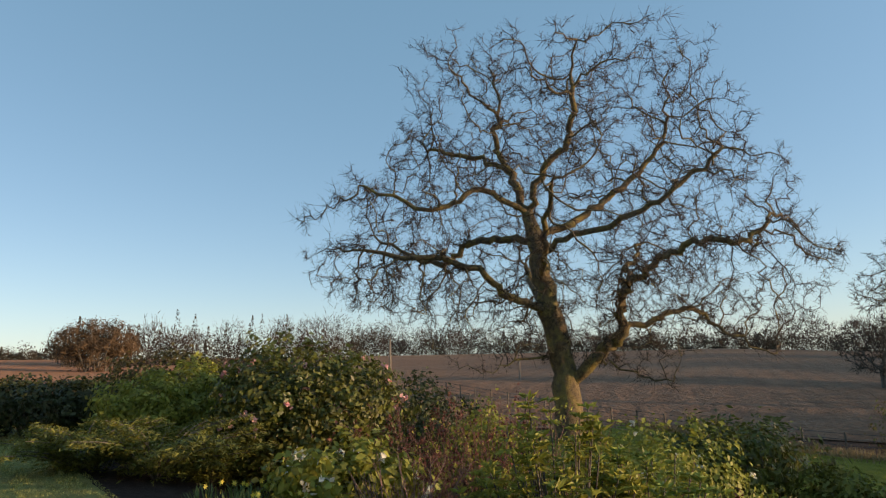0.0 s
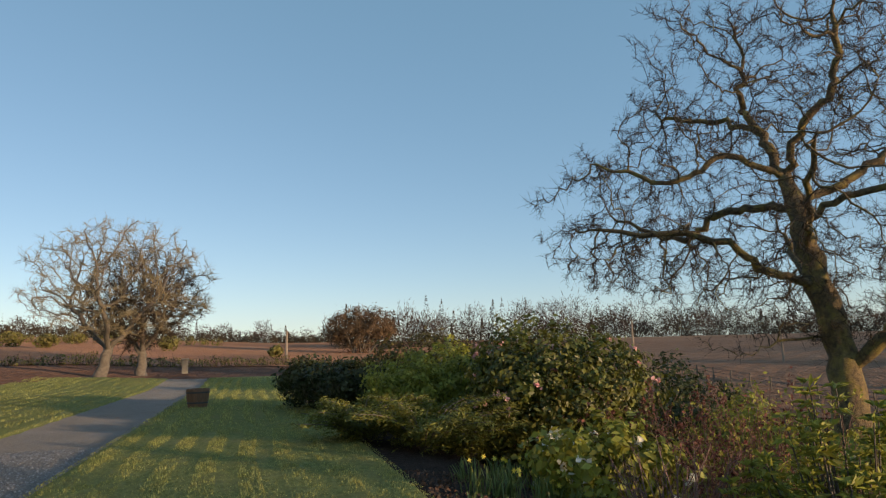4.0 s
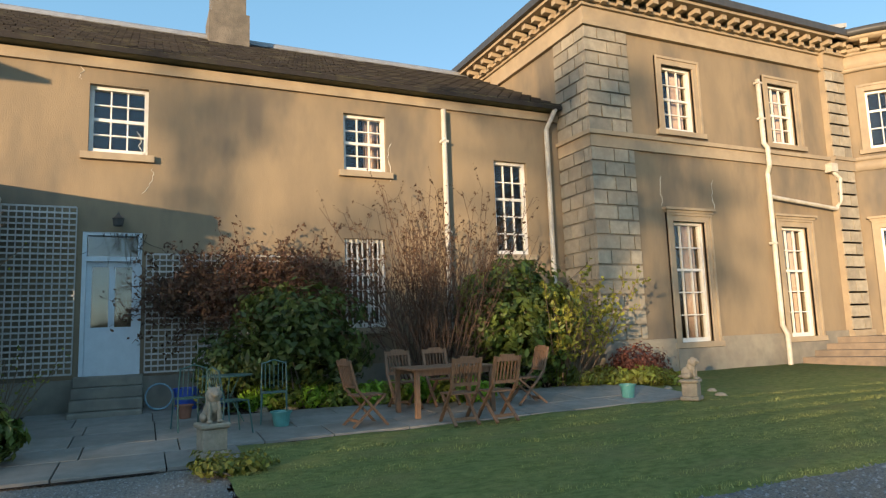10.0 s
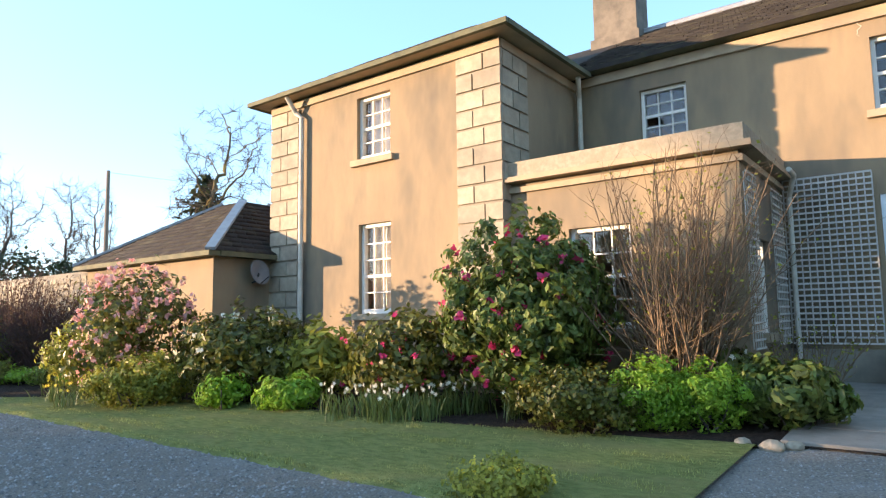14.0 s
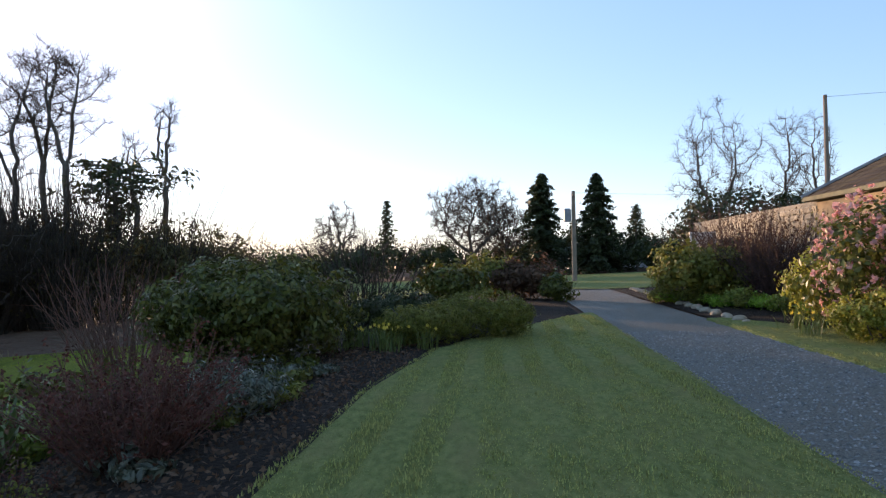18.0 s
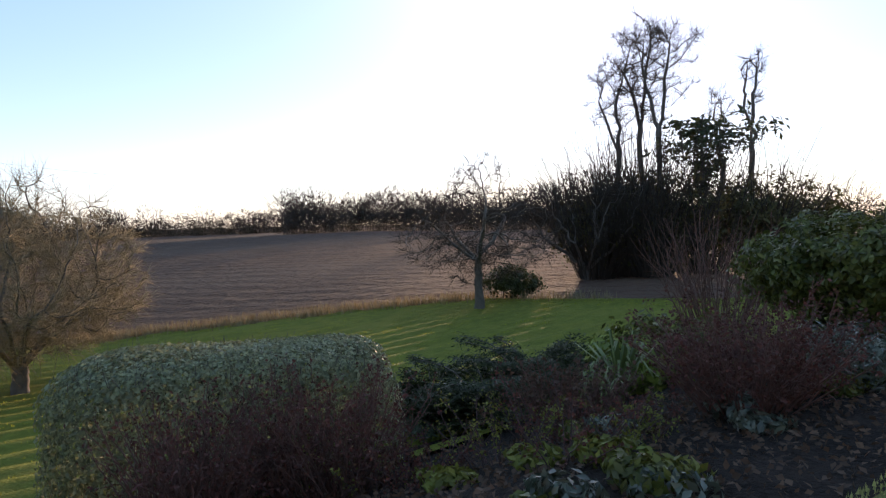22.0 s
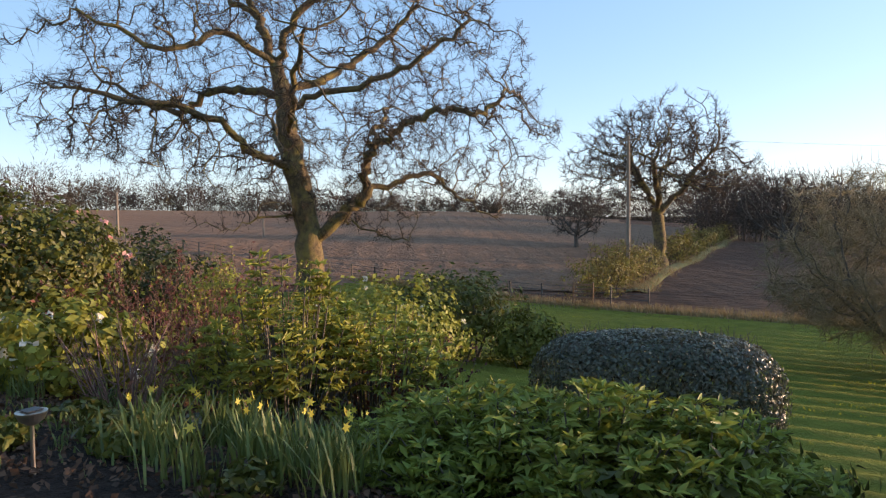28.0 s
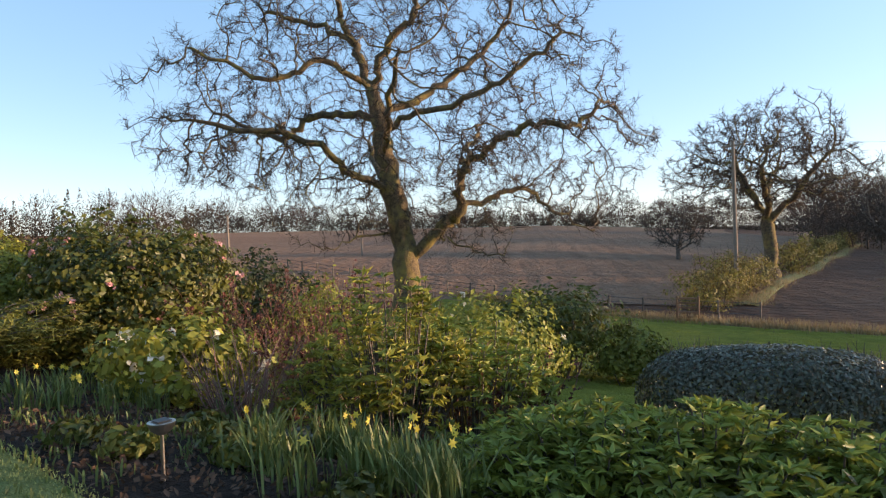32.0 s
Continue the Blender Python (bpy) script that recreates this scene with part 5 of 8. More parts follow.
# ---- the shrub border on the bank ----
def sh(name, az, d, w, dep, h, count, leaf, material, label, turn=None, **k):
    """A single-domed shrub w wide across the view, dep deep and h high."""
    x, y = pol(az, d)
    c, s = abs(math.cos(radians(az))), abs(math.sin(radians(az)))
    rx, ry = (w * c + dep * s) / 2, (w * s + dep * c) / 2
    lobes = [(0, 0, h * 0.46, rx * 0.96, ry * 0.96, h * 0.5)]
    rng = random.Random(int(az * 10))
    for q in range(k.pop("lobes", 4)):
        a = 1.6 * q + rng.uniform(0, 1)
        lobes.append((rx * 0.48 * math.cos(a), ry * 0.48 * math.sin(a), h * rng.uniform(0.38, 0.58), rx * 0.55, ry * 0.55, h * rng.uniform(0.28, 0.36)))
    return shrub(name, (x, y), lobes, count, leaf, material, label, **k)


sh("camellia_bush", 334.0, 13.6, 2.9, 2.9, 3.3, 26000, (0.08, 0.044), CAMEL, "tall dark camellia bush with pale pink flowers", seed=3, flowers=(70, 0.10, PALEPINK, "flower"), lobes=7)
sh("laurel_bush", 344.6, 15.5, 2.6, 2.4, 2.35, 14000, (0.085, 0.04), YELLOWG, "green laurel bush in the border", seed=4, lobes=6)
sh("laurel_bush", 341.4, 17.5, 3.0, 3.0, 2.5, 7000, (0.12, 0.06), CAMEL, "dark laurel bush in the border", seed=5)
sh("yew_bush", 353.6, 20.5, 2.6, 3.4, 1.6, 7000, (0.10, 0.05), YEW, "dark clipped yew at the border's edge", seed=6)
sh("yew_bush", 350.4, 19, 2.4, 2.6, 1.7, 6000, (0.10, 0.05), YEW, "dark yew at the border's edge", seed=7)
sh("holly_bush", 339.5, 27, 5, 4, 3.6, 9000, (0.16, 0.09), OLIVE, "broad dark evergreen behind the border", seed=8)
sh("holly_bush", 345.0, 34, 6.4, 4, 3.9, 7000, (0.18, 0.1), OLIVE, "broad dark evergreen behind the border", seed=9)
sh("yew_bush", 324.6, 20, 2.7, 2.6, 3.4, 7000, (0.10, 0.05), YEW, "dark rounded yew beyond the border", seed=10)
sh("golden_bush", 319.6, 17.5, 1.8, 1.8, 2.6, 3500, (0.10, 0.05), YELLOWG, "yellow-green shrub beyond the border", seed=12)


def spreading_juniper(az, d, w, h, seed, material=JUNIPER, label="low spreading juniper with ferny layers", n=34):
    """Layered sprays that arch outward from one foot."""
    x, y = pol(az, d)
    root = tagged(empty("juniper", (x, y, ground_z(x, y))), label, "shrub")
    rng, rs = random.Random(seed), np.random.RandomState(seed)
    arms, C, N = [], [], []
    for k in range(n):
        a = rng.uniform(0, 6.28)
        reach = w / 2 * rng.uniform(0.45, 1.05)
        top = h * rng.uniform(0.35, 1.0)
        line = smooth_line([(0, 0, 0), (reach * 0.45 * math.cos(a), reach * 0.45 * math.sin(a), top * 0.7), (reach * math.cos(a), reach * math.sin(a), top * 0.9)], 9)
        arms.append((line, np.linspace(0.02, 0.004, 9)))
        m = 300
        f = rs.uniform(0.2, 1.0, m)
        idx = f * 8
        i = np.minimum(idx.astype(int), 7)
        base = line[i] + (line[i + 1] - line[i]) * (idx - i)[:, None]
        side = np.array([-math.sin(a), math.cos(a), 0])
        off = rs.normal(0, 1, m) * 0.24 * (1.1 - f * 0.6) * w / 3
        C.append(base + side * off[:, None] + np.stack([rs.normal(0, 0.03, m), rs.normal(0, 0.03, m), -np.abs(off) * 0.22 + rs.normal(0, 0.03, m)], 1))
        N.append(np.tile(np.array([0.25 * math.cos(a), 0.25 * math.sin(a), 1.0]), (m, 1)) + rs.normal(0, 0.25, (m, 3)))
    C, N = np.concatenate(C), np.concatenate(N)
    N /= np.linalg.norm(N, axis=1, keepdims=True)
    tagged(raw("foliage", *leaves(C, N, 0.085, 0.02, rs), material, root), kind="stuff")
    raw("woody_growth", *tubes(arms, 5), GREYBARK, root)
    return root


spreading_juniper(350.5, 12.6, 2.8, 0.9, 21)
spreading_juniper(345.4, 11.8, 3.2, 1.1, 22)
spreading_juniper(341.5, 12.6, 2.6, 1.2, 23)
spreading_juniper(229.5, 9.6, 3.0, 1.0, 24, YEW, "dark spreading juniper on the bank")
spreading_juniper(225.4, 10.6, 3.0, 1.2, 25, YEW, "dark spreading juniper on the bank")
spreading_juniper(234.5, 9.3, 2.2, 0.9, 26, YEW, "dark spreading juniper on the bank")


def twig_bush(name, az, d, w, h, n, label, seed, material=RUSSETSTEM, leafm=None, leafn=0, r=0.006, fan=0.5, leaf=(0.05, 0.03), bushy=0.11):
    """Many thin shoots that rise and fan out from the ground."""
    x, y = pol(az, d)
    root = tagged(empty(name, (x, y, ground_z(x, y))), label, "shrub")
    rng, rs = random.Random(seed), np.random.RandomState(seed)
    main_stems, side = [], []
    for k in range(n):
        a, q = rng.uniform(0, 6.28), math.sqrt(rng.random())
        foot = (0.22 * w * q * math.cos(a), 0.22 * w * q * math.sin(a), -0.03)
        dr = (fan * q * math.cos(a), fan * q * math.sin(a), 1.0)
        b = wander(rng, foot, dr, h * rng.uniform(0.7, 1.15) * math.sqrt(1 + (fan * q) ** 2), 7, r * 1.5, r * 0.5, 0.09, 0.0)
        main_stems.append(b)
        side += offshoots(rng, b, h * bushy, (h * 0.12, h * 0.34), 0.25, (0.4, 1.0), 0.16, 0.03, r * 0.8, 4)
    tagged(raw("woody_growth", *tubes(main_stems, 4), material, root), kind="stuff")
    tagged(raw("twig_spray", *tubes([(p[::2], q[::2]) for p, q in side], 3), material, root), kind="stuff")
    if leafn:
        P = np.concatenate([b[0][2:] for b in side])
        P = P[rs.randint(0, len(P), leafn)] + rs.normal(0, 0.02, (leafn, 3))
        N = rs.normal(0, 1, (leafn, 3))
        N /= np.linalg.norm(N, axis=1, keepdims=True)
        tagged(raw("foliage", *leaves(P, N, leaf[0], leaf[1], rs), leafm, root), kind="stuff")
    return root


twig_bush("berberis_bush", 322.6, 10.4, 2.4, 2.0, 60, "russet twiggy shrub in the border", 31, RUSSETSTEM, REDTWIG, 2600)
twig_bush("berberis_bush", 318.4, 9.2, 2.2, 1.9, 60, "russet twiggy shrub in the border", 32, RUSSETSTEM, YELLOWG, 1500)
twig_bush("rose_bush", 326.5, 8.0, 1.4, 1.0, 36, "bare pinkish rose stems in the border", 33, mat("rose_stems", (0.30, 0.17, 0.14), (0.20, 0.12, 0.09), 4, 0.8, 0), None, 0, 0.008)
sh("white_camellia", 330.6, 9.6, 1.9, 1.4, 1.35, 3500, (0.10, 0.05), YELLOWG, "low shrub with large white flowers", seed=34, flowers=(24, 0.12, CREAM, "flower"))


def rhodo_stand(az, d, w, h, seed, label, n=70, material=LAUREL, blade=(0.135, 0.042)):
    """Leggy stems topped by whorls of long glossy leaves."""
    x, y = pol(az, d)
    root = tagged(empty("rhododendron", (x, y, ground_z(x, y))), label, "shrub")
    rng, rs = random.Random(seed), np.random.RandomState(seed)
    stems, C, A = [], [], []
    for k in range(n):
        a, q = rng.uniform(0, 6.28), math.sqrt(rng.random())
        tip = np.array([w / 2 * q * math.cos(a), w / 2 * q * math.sin(a), h * (1.05 - 0.5 * q * q) * rng.uniform(0.55, 1.0)])
        stems.append((smooth_line([(tip[0] * 0.35, tip[1] * 0.35, -0.05), (tip[0] * 0.7, tip[1] * 0.7, tip[2] * 0.5), tip], 6), np.linspace(0.014, 0.006, 6)))
        for lv in range(3):
            m = 9
            ph = np.arange(m) * 6.28 / m + rng.random()
            out = np.stack([np.cos(ph), np.sin(ph), np.full(m, 0.55 - 0.35 * lv)], 1)
            C.append(tip - np.array([0, 0, 0.09 * lv]) + out * blade[0] * 0.5), A.append(out)
    C, A = np.concatenate(C), np.concatenate(A)
    A = A + rs.normal(0, 0.38, A.shape)
    A /= np.linalg.norm(A, axis=1, keepdims=True)
    B = np.cross(A, np.array([0, 0, 1.0]) + rs.normal(0, 0.65, A.shape))
    B /= np.linalg.norm(B, axis=1, keepdims=True) + 1e-9
    s = rs.uniform(0.7, 1.2, (len(C), 1))
    U = np.cross(B, A)
    V = np.stack([C - A * blade[0] * 0.5 * s, C + B * blade[1] * 0.5 * s + U * 0.01, C + A * blade[0] * 0.5 * s - U * 0.02, C - B * blade[1] * 0.5 * s + U * 0.01], 1).reshape(-1, 3)
    F = np.arange(len(C) * 4).reshape(-1, 4)
    tagged(raw("foliage", V, np.concatenate([F[:, [0, 1, 2]], F[:, [0, 2, 3]]]), material, root), kind="stuff")
    tagged(raw("woody_growth", *tubes(stems, 5), GREYBARK, root, True), kind="stuff")
    return root


rhodo_stand(314.0, 7.2, 1.5, 2.05, 41, "leggy rhododendron with yellow-green leaf whorls", 85, YELLOWG)
rhodo_stand(307.4, 7.6, 2.1, 1.72, 42, "leggy rhododendron with green leaf whorls", 85, LAUREL)
twig_bush("berberis_bush", 304.5, 8.2, 1.7, 1.2, 60, "russet twiggy shrub behind the low stand", 43, RUSSETSTEM, REDTWIG, 1500)
twig_bush("berberis_bush", 311.0, 8.8, 1.8, 1.5, 60, "russet twiggy shrub among the rhododendrons", 143, RUSSETSTEM, YELLOWG, 900)
rhodo_stand(319.0, 7.8, 1.3, 1.2, 144, "low rhododendron with yellow-green whorls", 36, YELLOWG)
# glossy low stand nearest the lawn
rhodo_stand(298.0, 5.4, 2.2, 0.82, 44, "low glossy rhododendron with bright leaf whorls", 230, LAUREL)
rhodo_stand(289.0, 5.3, 2.2, 0.95, 45, "low glossy rhododendron with bright leaf whorls", 260, LAUREL)
rhodo_stand(280.8, 5.5, 1.9, 0.95, 46, "low glossy rhododendron with bright leaf whorls", 230, LAUREL)
sh("laurel_ground", 289.5, 5.6, 3.2, 1.7, 0.75, 5000, (0.12, 0.045), CAMEL, "dark leafy undergrowth of the low stand", seed=47)
sh("euonymus_bush", 307.0, 11.5, 2.8, 2.2, 2.25, 7000, (0.07, 0.04), YELLOWG, "pale green shrub with cream flower heads", seed=48, flowers=(60, 0.08, CREAM, "flower"))
sh("rhododendron_tree", 299.8, 18, 3.0, 2.8, 2.75, 6500, (0.13, 0.045), CAMEL, "small evergreen tree on the lower lawn", seed=49, stems=12, stem_r=0.045)
sh("evergreen_bush", 293.6, 17, 1.5, 1.4, 1.5, 2500, (0.10, 0.05), JUNIPER, "small green shrub on the lower lawn", seed=50)


def clipped_hedge(name, az, d, along, depth, h, count, material, label, seed, turn, zfoot=None, square=6):
    """A clipped hedge with flat sides and rounded shoulders."""
    x, y = pol(az, d)
    z0 = ground_z(x, y) if zfoot is None else zfoot
    root = tagged(empty(name, (x, y, z0), turn), label, "hedge")
    rs = np.random.RandomState(seed)
    area = np.array([depth * h, along * h, along * depth])
    ax = rs.choice(3, count, p=area / area.sum())
    dd = rs.uniform(-1, 1, (count, 3))
    dd[np.arange(count), ax] = np.where(rs.rand(count) < 0.5, -1, 1)
    dd /= (np.abs(dd) ** square).sum(1, keepdims=True) ** (1 / square)
    rad = np.where(rs.uniform(0, 1, count) < 0.25, rs.uniform(0.72, 0.92, count), rs.uniform(0.93, 1.02, count)) * lump(dd, seed, 0.05, 3)
    C = dd * rad[:, None] * np.array([along / 2, depth / 2, h * 0.56]) + np.array([0, 0, h * 0.44])
    dd = np.sign(dd) * np.abs(dd) ** 3
    dd /= np.linalg.norm(dd, axis=1, keepdims=True)
    keep = C[:, 2] > 0
    tagged(raw("foliage", *leaves(C[keep], dd[keep], 0.046, 0.025, rs), material, root), kind="stuff")
    rng = random.Random(seed)
    rows = [(smooth_line([(rng.uniform(-0.4, 0.4) * along, rng.uniform(-0.2, 0.2) * depth, -0.05), (rng.uniform(-0.42, 0.42) * along, rng.uniform(-0.3, 0.3) * depth, h * 0.85)], 4), np.linspace(0.02, 0.008, 4)) for _ in range(24)]
    tagged(raw("woody_growth", *tubes(rows, 4), TWIG, root), kind="stuff")
    tips = [wander(rng, (rng.uniform(-0.47, 0.47) * along, rng.uniform(-0.4, 0.4) * depth, h * 0.9), (rng.gauss(0, 0.3), rng.gauss(0, 0.3), 1), rng.uniform(0.05, 0.2), 2, 0.004, 0.002, 0.1, 0) for _ in range(500)]
    tagged(raw("twig_spray", *tubes(tips, 3), GREYBARK, root), kind="stuff")
    return root


clipped_hedge("clipped_hedge", 283.8, 8.5, 1.6, 2.9, 1.66, 48000, GREYLEAF, "rounded clipped grey-green hedge on the bank", 61, 14, square=3.2)
# lighter copy of the grey-green leaf, sun through the hedge put into its colour
LITHEDGE = leaf_mat("lit_hedge_leaf", (0.24, 0.26, 0.14), (0.31, 0.32, 0.18), 0.5, 0.45, 0.4)
clipped_hedge("clipped_hedge", 251.0, 7.7, 1.9, 3.5, 1.62, 56000, LITHEDGE, "long clipped grey-green hedge on the bank", 62, -20)
twig_bush("berberis_bush", 253.5, 6.0, 1.7, 1.02, 150, "dense purple-russet twiggy shrub before the hedge", 63, RUSSETSTEM, REDTWIG, 3200, leaf=(0.034, 0.02), bushy=0.1)
twig_bush("berberis_bush", 243.0, 6.2, 1.9, 1.08, 150, "dense purple-russet twiggy shrub before the hedge", 64, RUSSETSTEM, REDTWIG, 3200, leaf=(0.034, 0.02), bushy=0.1)
twig_bush("berberis_bush", 209.6, 6.6, 1.6, 0.86, 150, "rounded russet shrub in the border", 65, RUSSETSTEM, REDTWIG, 6000, fan=0.9, leaf=(0.034, 0.02), bushy=0.08)
twig_bush("berberis_bush", 222.8, 7.6, 1.6, 0.7, 90, "russet twiggy shrub by the juniper", 66, RUSSETSTEM, BROWNLEAF, 1400)
sh("lavender_bush", 202.6, 7.7, 1.1, 1.0, 0.62, 3000, (0.06, 0.015), GREYLEAF, "low grey-blue mound at the border's edge", seed=67)
sh("laurel_bush", 201.0, 12.4, 3.1, 2.6, 2.3, 22000, (0.085, 0.036), CAMEL, "broad dark evergreen shrub in the border", seed=68, lobes=6)
sh("mahonia_bush", 214.0, 11.5, 1.8, 1.6, 1.15, 3200, (0.11, 0.05), CAMEL, "dark green shrub behind the russet one", seed=69)
sh("mahonia_bush", 217.6, 10.6, 1.2, 1.2, 0.9, 2200, (0.11, 0.05), LAUREL, "green shrub on the bank", seed=70)
twig_bush("hazel_bush", 210.5, 17, 3.4, 2.6, 90, "hazy purple-brown thicket of bare stems", 71, RUSSETSTEM, None, 0, 0.01)
twig_bush("hazel_bush", 192.0, 17, 2.6, 2.3, 70, "bare shrub behind the evergreen", 72, TWIG, None, 0, 0.01)
sh("dwarf_conifer", 181.6, 13.2, 2.1, 1.8, 0.98, 17000, (0.042, 0.015), JUNIPER, "low cushion conifer at the lawn's edge", seed=73, amp=0.1, lobes=3)
sh("dwarf_conifer", 186.8, 12.4, 1.8, 1.5, 0.8, 15000, (0.042, 0.015), JUNIPER, "low cushion conifer at the lawn's edge", seed=74, amp=0.1, lobes=3)
sh("dwarf_conifer", 189.4, 15.5, 2.0, 1.7, 0.95, 5000, (0.08, 0.03), YEW, "dark cushion conifer in the border", seed=75, amp=0.12)
sh("evergreen_bush", 184.5, 24, 2.4, 2, 1.5, 3000, (0.13, 0.07), CAMEL, "green shrub in the far border", seed=76)
sh("evergreen_bush", 181.0, 26, 2.6, 2, 1.9, 3000, (0.13, 0.07), JUNIPER, "green shrub in the far border", seed=77)
sh("beech_bush", 178.0, 25, 2.6, 2, 1.7, 3500, (0.12, 0.07), BROWNLEAF, "russet-brown shrub in the far border", seed=78)
sh("evergreen_bush", 175.4, 24, 1.2, 1.2, 1.0, 1500, (0.12, 0.06), CAMEL, "dark shrub beside the drive", seed=79)


def yucca(az, d, h, seed, n=46):
    x, y = pol(az, d)
    root = tagged(empty("yucca", (x, y, ground_z(x, y))), "pale green clump of strap leaves on the bank", "plant")
    rs, rng = np.random.RandomState(seed), random.Random(seed)
    V, F = [], []
    for k in range(n):
        a, t = rng.uniform(0, 6.28), rng.uniform(0.15, 1.0)
        L = h * rng.uniform(0.7, 1.15)
        dx, dy = math.cos(a), math.sin(a)
        pts = [(0.03 * dx, 0.03 * dy, 0.0), (L * 0.3 * t * dx, L * 0.3 * t * dy, L * 0.55), (L * 0.6 * t * dx, L * 0.6 * t * dy, L * (1.0 - 0.25 * t)), (L * 0.95 * t * dx, L * 0.95 * t * dy, L * (1.05 - 0.6 * t))]
        b = len(V)
        for i, (px_, py_, pz_) in enumerate(pts):
            w = (0.02, 0.028, 0.02, 0.002)[i]
            V += [(px_ - dy * w, py_ + dx * w, pz_), (px_ + dy * w, py_ - dx * w, pz_)]
        for i in range(3):
            F.append((b + 2 * i, b + 2 * i + 1, b + 2 * i + 3, b + 2 * i + 2))
    tagged(raw("blade_tuft", V, F, BLADE, root), kind="stuff")


yucca(218.6, 9.3, 0.95, 81)
yucca(220.4, 8.2, 0.6, 82, 30)


def daffodils(name, places, label, seed, petals, height=0.36, blades=34, blooms=5, wide=0.22):
    """Each clump is a thing: a tuft of strap leaves with trumpet flowers."""
    for q, (x, y) in enumerate(places):
        rng = random.Random(seed + q)
        root = tagged(empty(name, (x, y, ground_z(x, y))), label, "flowers", label.split(" ")[0] + " clumps")
        V, F, W, G = [], [], [], []
        for k in range(blades):
            a, L = rng.uniform(0, 6.28), height * rng.uniform(0.7, 1.2)
            ox, oy = rng.gauss(0, wide * 0.4), rng.gauss(0, wide * 0.4)
            dx, dy, t = math.cos(a), math.sin(a), rng.uniform(0.05, 0.55)
            b = len(V)
            for f, w in ((0, 0.007), (0.5, 0.009), (0.85, 0.007), (1.0, 0.001)):
                px_, py_, pz_ = ox + dx * L * t * f * f, oy + dy * L * t * f * f, L * f * (1 - 0.3 * t * f)
                V += [(px_ - dy * w, py_ + dx * w, pz_), (px_ + dy * w, py_ - dx * w, pz_)]
            for i in range(3):
                F.append((b + 2 * i, b + 2 * i + 1, b + 2 * i + 3, b + 2 * i + 2))
        tagged(raw("blade_tuft", V, F, BLADE, root), kind="stuff")
        for k in range(blooms):
            a = rng.uniform(0, 6.28)
            cx, cy, cz = rng.gauss(0, wide * 0.5), rng.gauss(0, wide * 0.5), height * rng.uniform(0.95, 1.25)
            f = Vector((math.cos(a), math.sin(a), 0.15)).normalized()
            s = f.cross(Vector((0, 0, 1))).normalized()
            u = s.cross(f)
            b = len(W)
            W.append((cx, cy, cz))
            for i in range(12):
                r = 0.042 if i % 2 == 0 else 0.018
                p = Vector((cx, cy, cz)) + (s * math.cos(i * math.pi / 6) + u * math.sin(i * math.pi / 6)) * r - f * 0.004 * (i % 2)
                W.append(tuple(p))
            for i in range(12):
                G.append((b, b + 1 + i, b + 1 + (i + 1) % 12, b))
        if not W:
            continue
        tagged(raw("bloom", W, [g[:3] for g in G], petals, root), kind="stuff")


rngd = random.Random(5)
def scatter(az0, az1, d0, d1, n):
    return [pol(rngd.uniform(az0, az1), rngd.uniform(d0, d1)) for _ in range(n)]


daffodils("daffodil_clump", scatter(324, 343, 7.8, 9.6, 15), "yellow daffodils among grassy leaves in the border", 100, YELLOW, 0.3, blooms=2)
daffodils("grass_clump", scatter(322, 342, 5.0, 7.6, 26), "tufts of grassy leaves in the border", 130, YELLOW, 0.11, 26, 0, 0.42)
daffodils("daffodil_clump", scatter(308, 324, 4.3, 6.4, 24), "yellow daffodils among long green blades", 140, YELLOW, 0.42, 34, 1, 0.26)
daffodils("daffodil_clump", scatter(186, 195, 11, 13, 12), "yellow daffodils below the cushion conifers", 180, YELLOW)
daffodils("daffodil_clump", scatter(121.5, 137, 9.5, 10.6, 26), "white daffodils along the house bed", 220, CREAM, 0.4, blooms=4)
daffodils("daffodil_clump", scatter(148, 157.5, 13.8, 16.6, 26), "yellow daffodils in the bed by the cottage", 260, YELLOW, blooms=3)
# ---- the bed along the house ----
sh("rhododendron", 120.5, 10.4, 1.95, 1.8, 3.0, 30000, (0.095, 0.04), RHODO, "tall rhododendron with crimson-pink flowers", seed=91, flowers=(170, 0.12, PINK, "flower"), droop=0.7, lobes=6)
sh("camellia_bush", 130.2, 11.2, 1.8, 1.4, 1.7, 4200, (0.10, 0.05), CAMEL, "camellia with pink and white flowers", seed=92, flowers=(45, 0.09, PINK, "flower"))
twig_bush("lilac_bush", 108.3, 10.0, 1.5, 3.2, 110, "tall bare many-stemmed shrub with tan twigs", 93, TANSTEM, YELLOWG, 900, 0.010, 0.28, bushy=0.05)
sh("box_bush", 106.3, 9.15, 0.95, 0.9, 0.88, 7000, (0.045, 0.02), BRIGHT, "bright green feathery mound", seed=94, amp=0.1, lobes=2)
sh("box_bush", 110.6, 9.1, 0.95, 0.9, 0.95, 7000, (0.045, 0.02), BRIGHT, "bright green feathery mound", seed=95, amp=0.1, lobes=2)
sh("euonymus_bush", 116.3, 8.9, 1.3, 1.1, 0.85, 5200, (0.055, 0.03), CAMEL, "low variegated mound in the bed", seed=96, amp=0.14)
sh("skimmia_bush", 101.2, 9.4, 1.2, 1.1, 0.95, 6000, (0.10, 0.042), RHODO, "glossy green shrub beside the patio", seed=97)
sh("hellebore", 104.6, 10.4, 0.8, 0.7, 1.1, 1400, (0.09, 0.05), CAMEL, "dark shrub with white flower heads", seed=98, flowers=(14, 0.10, CREAM, "flower"))
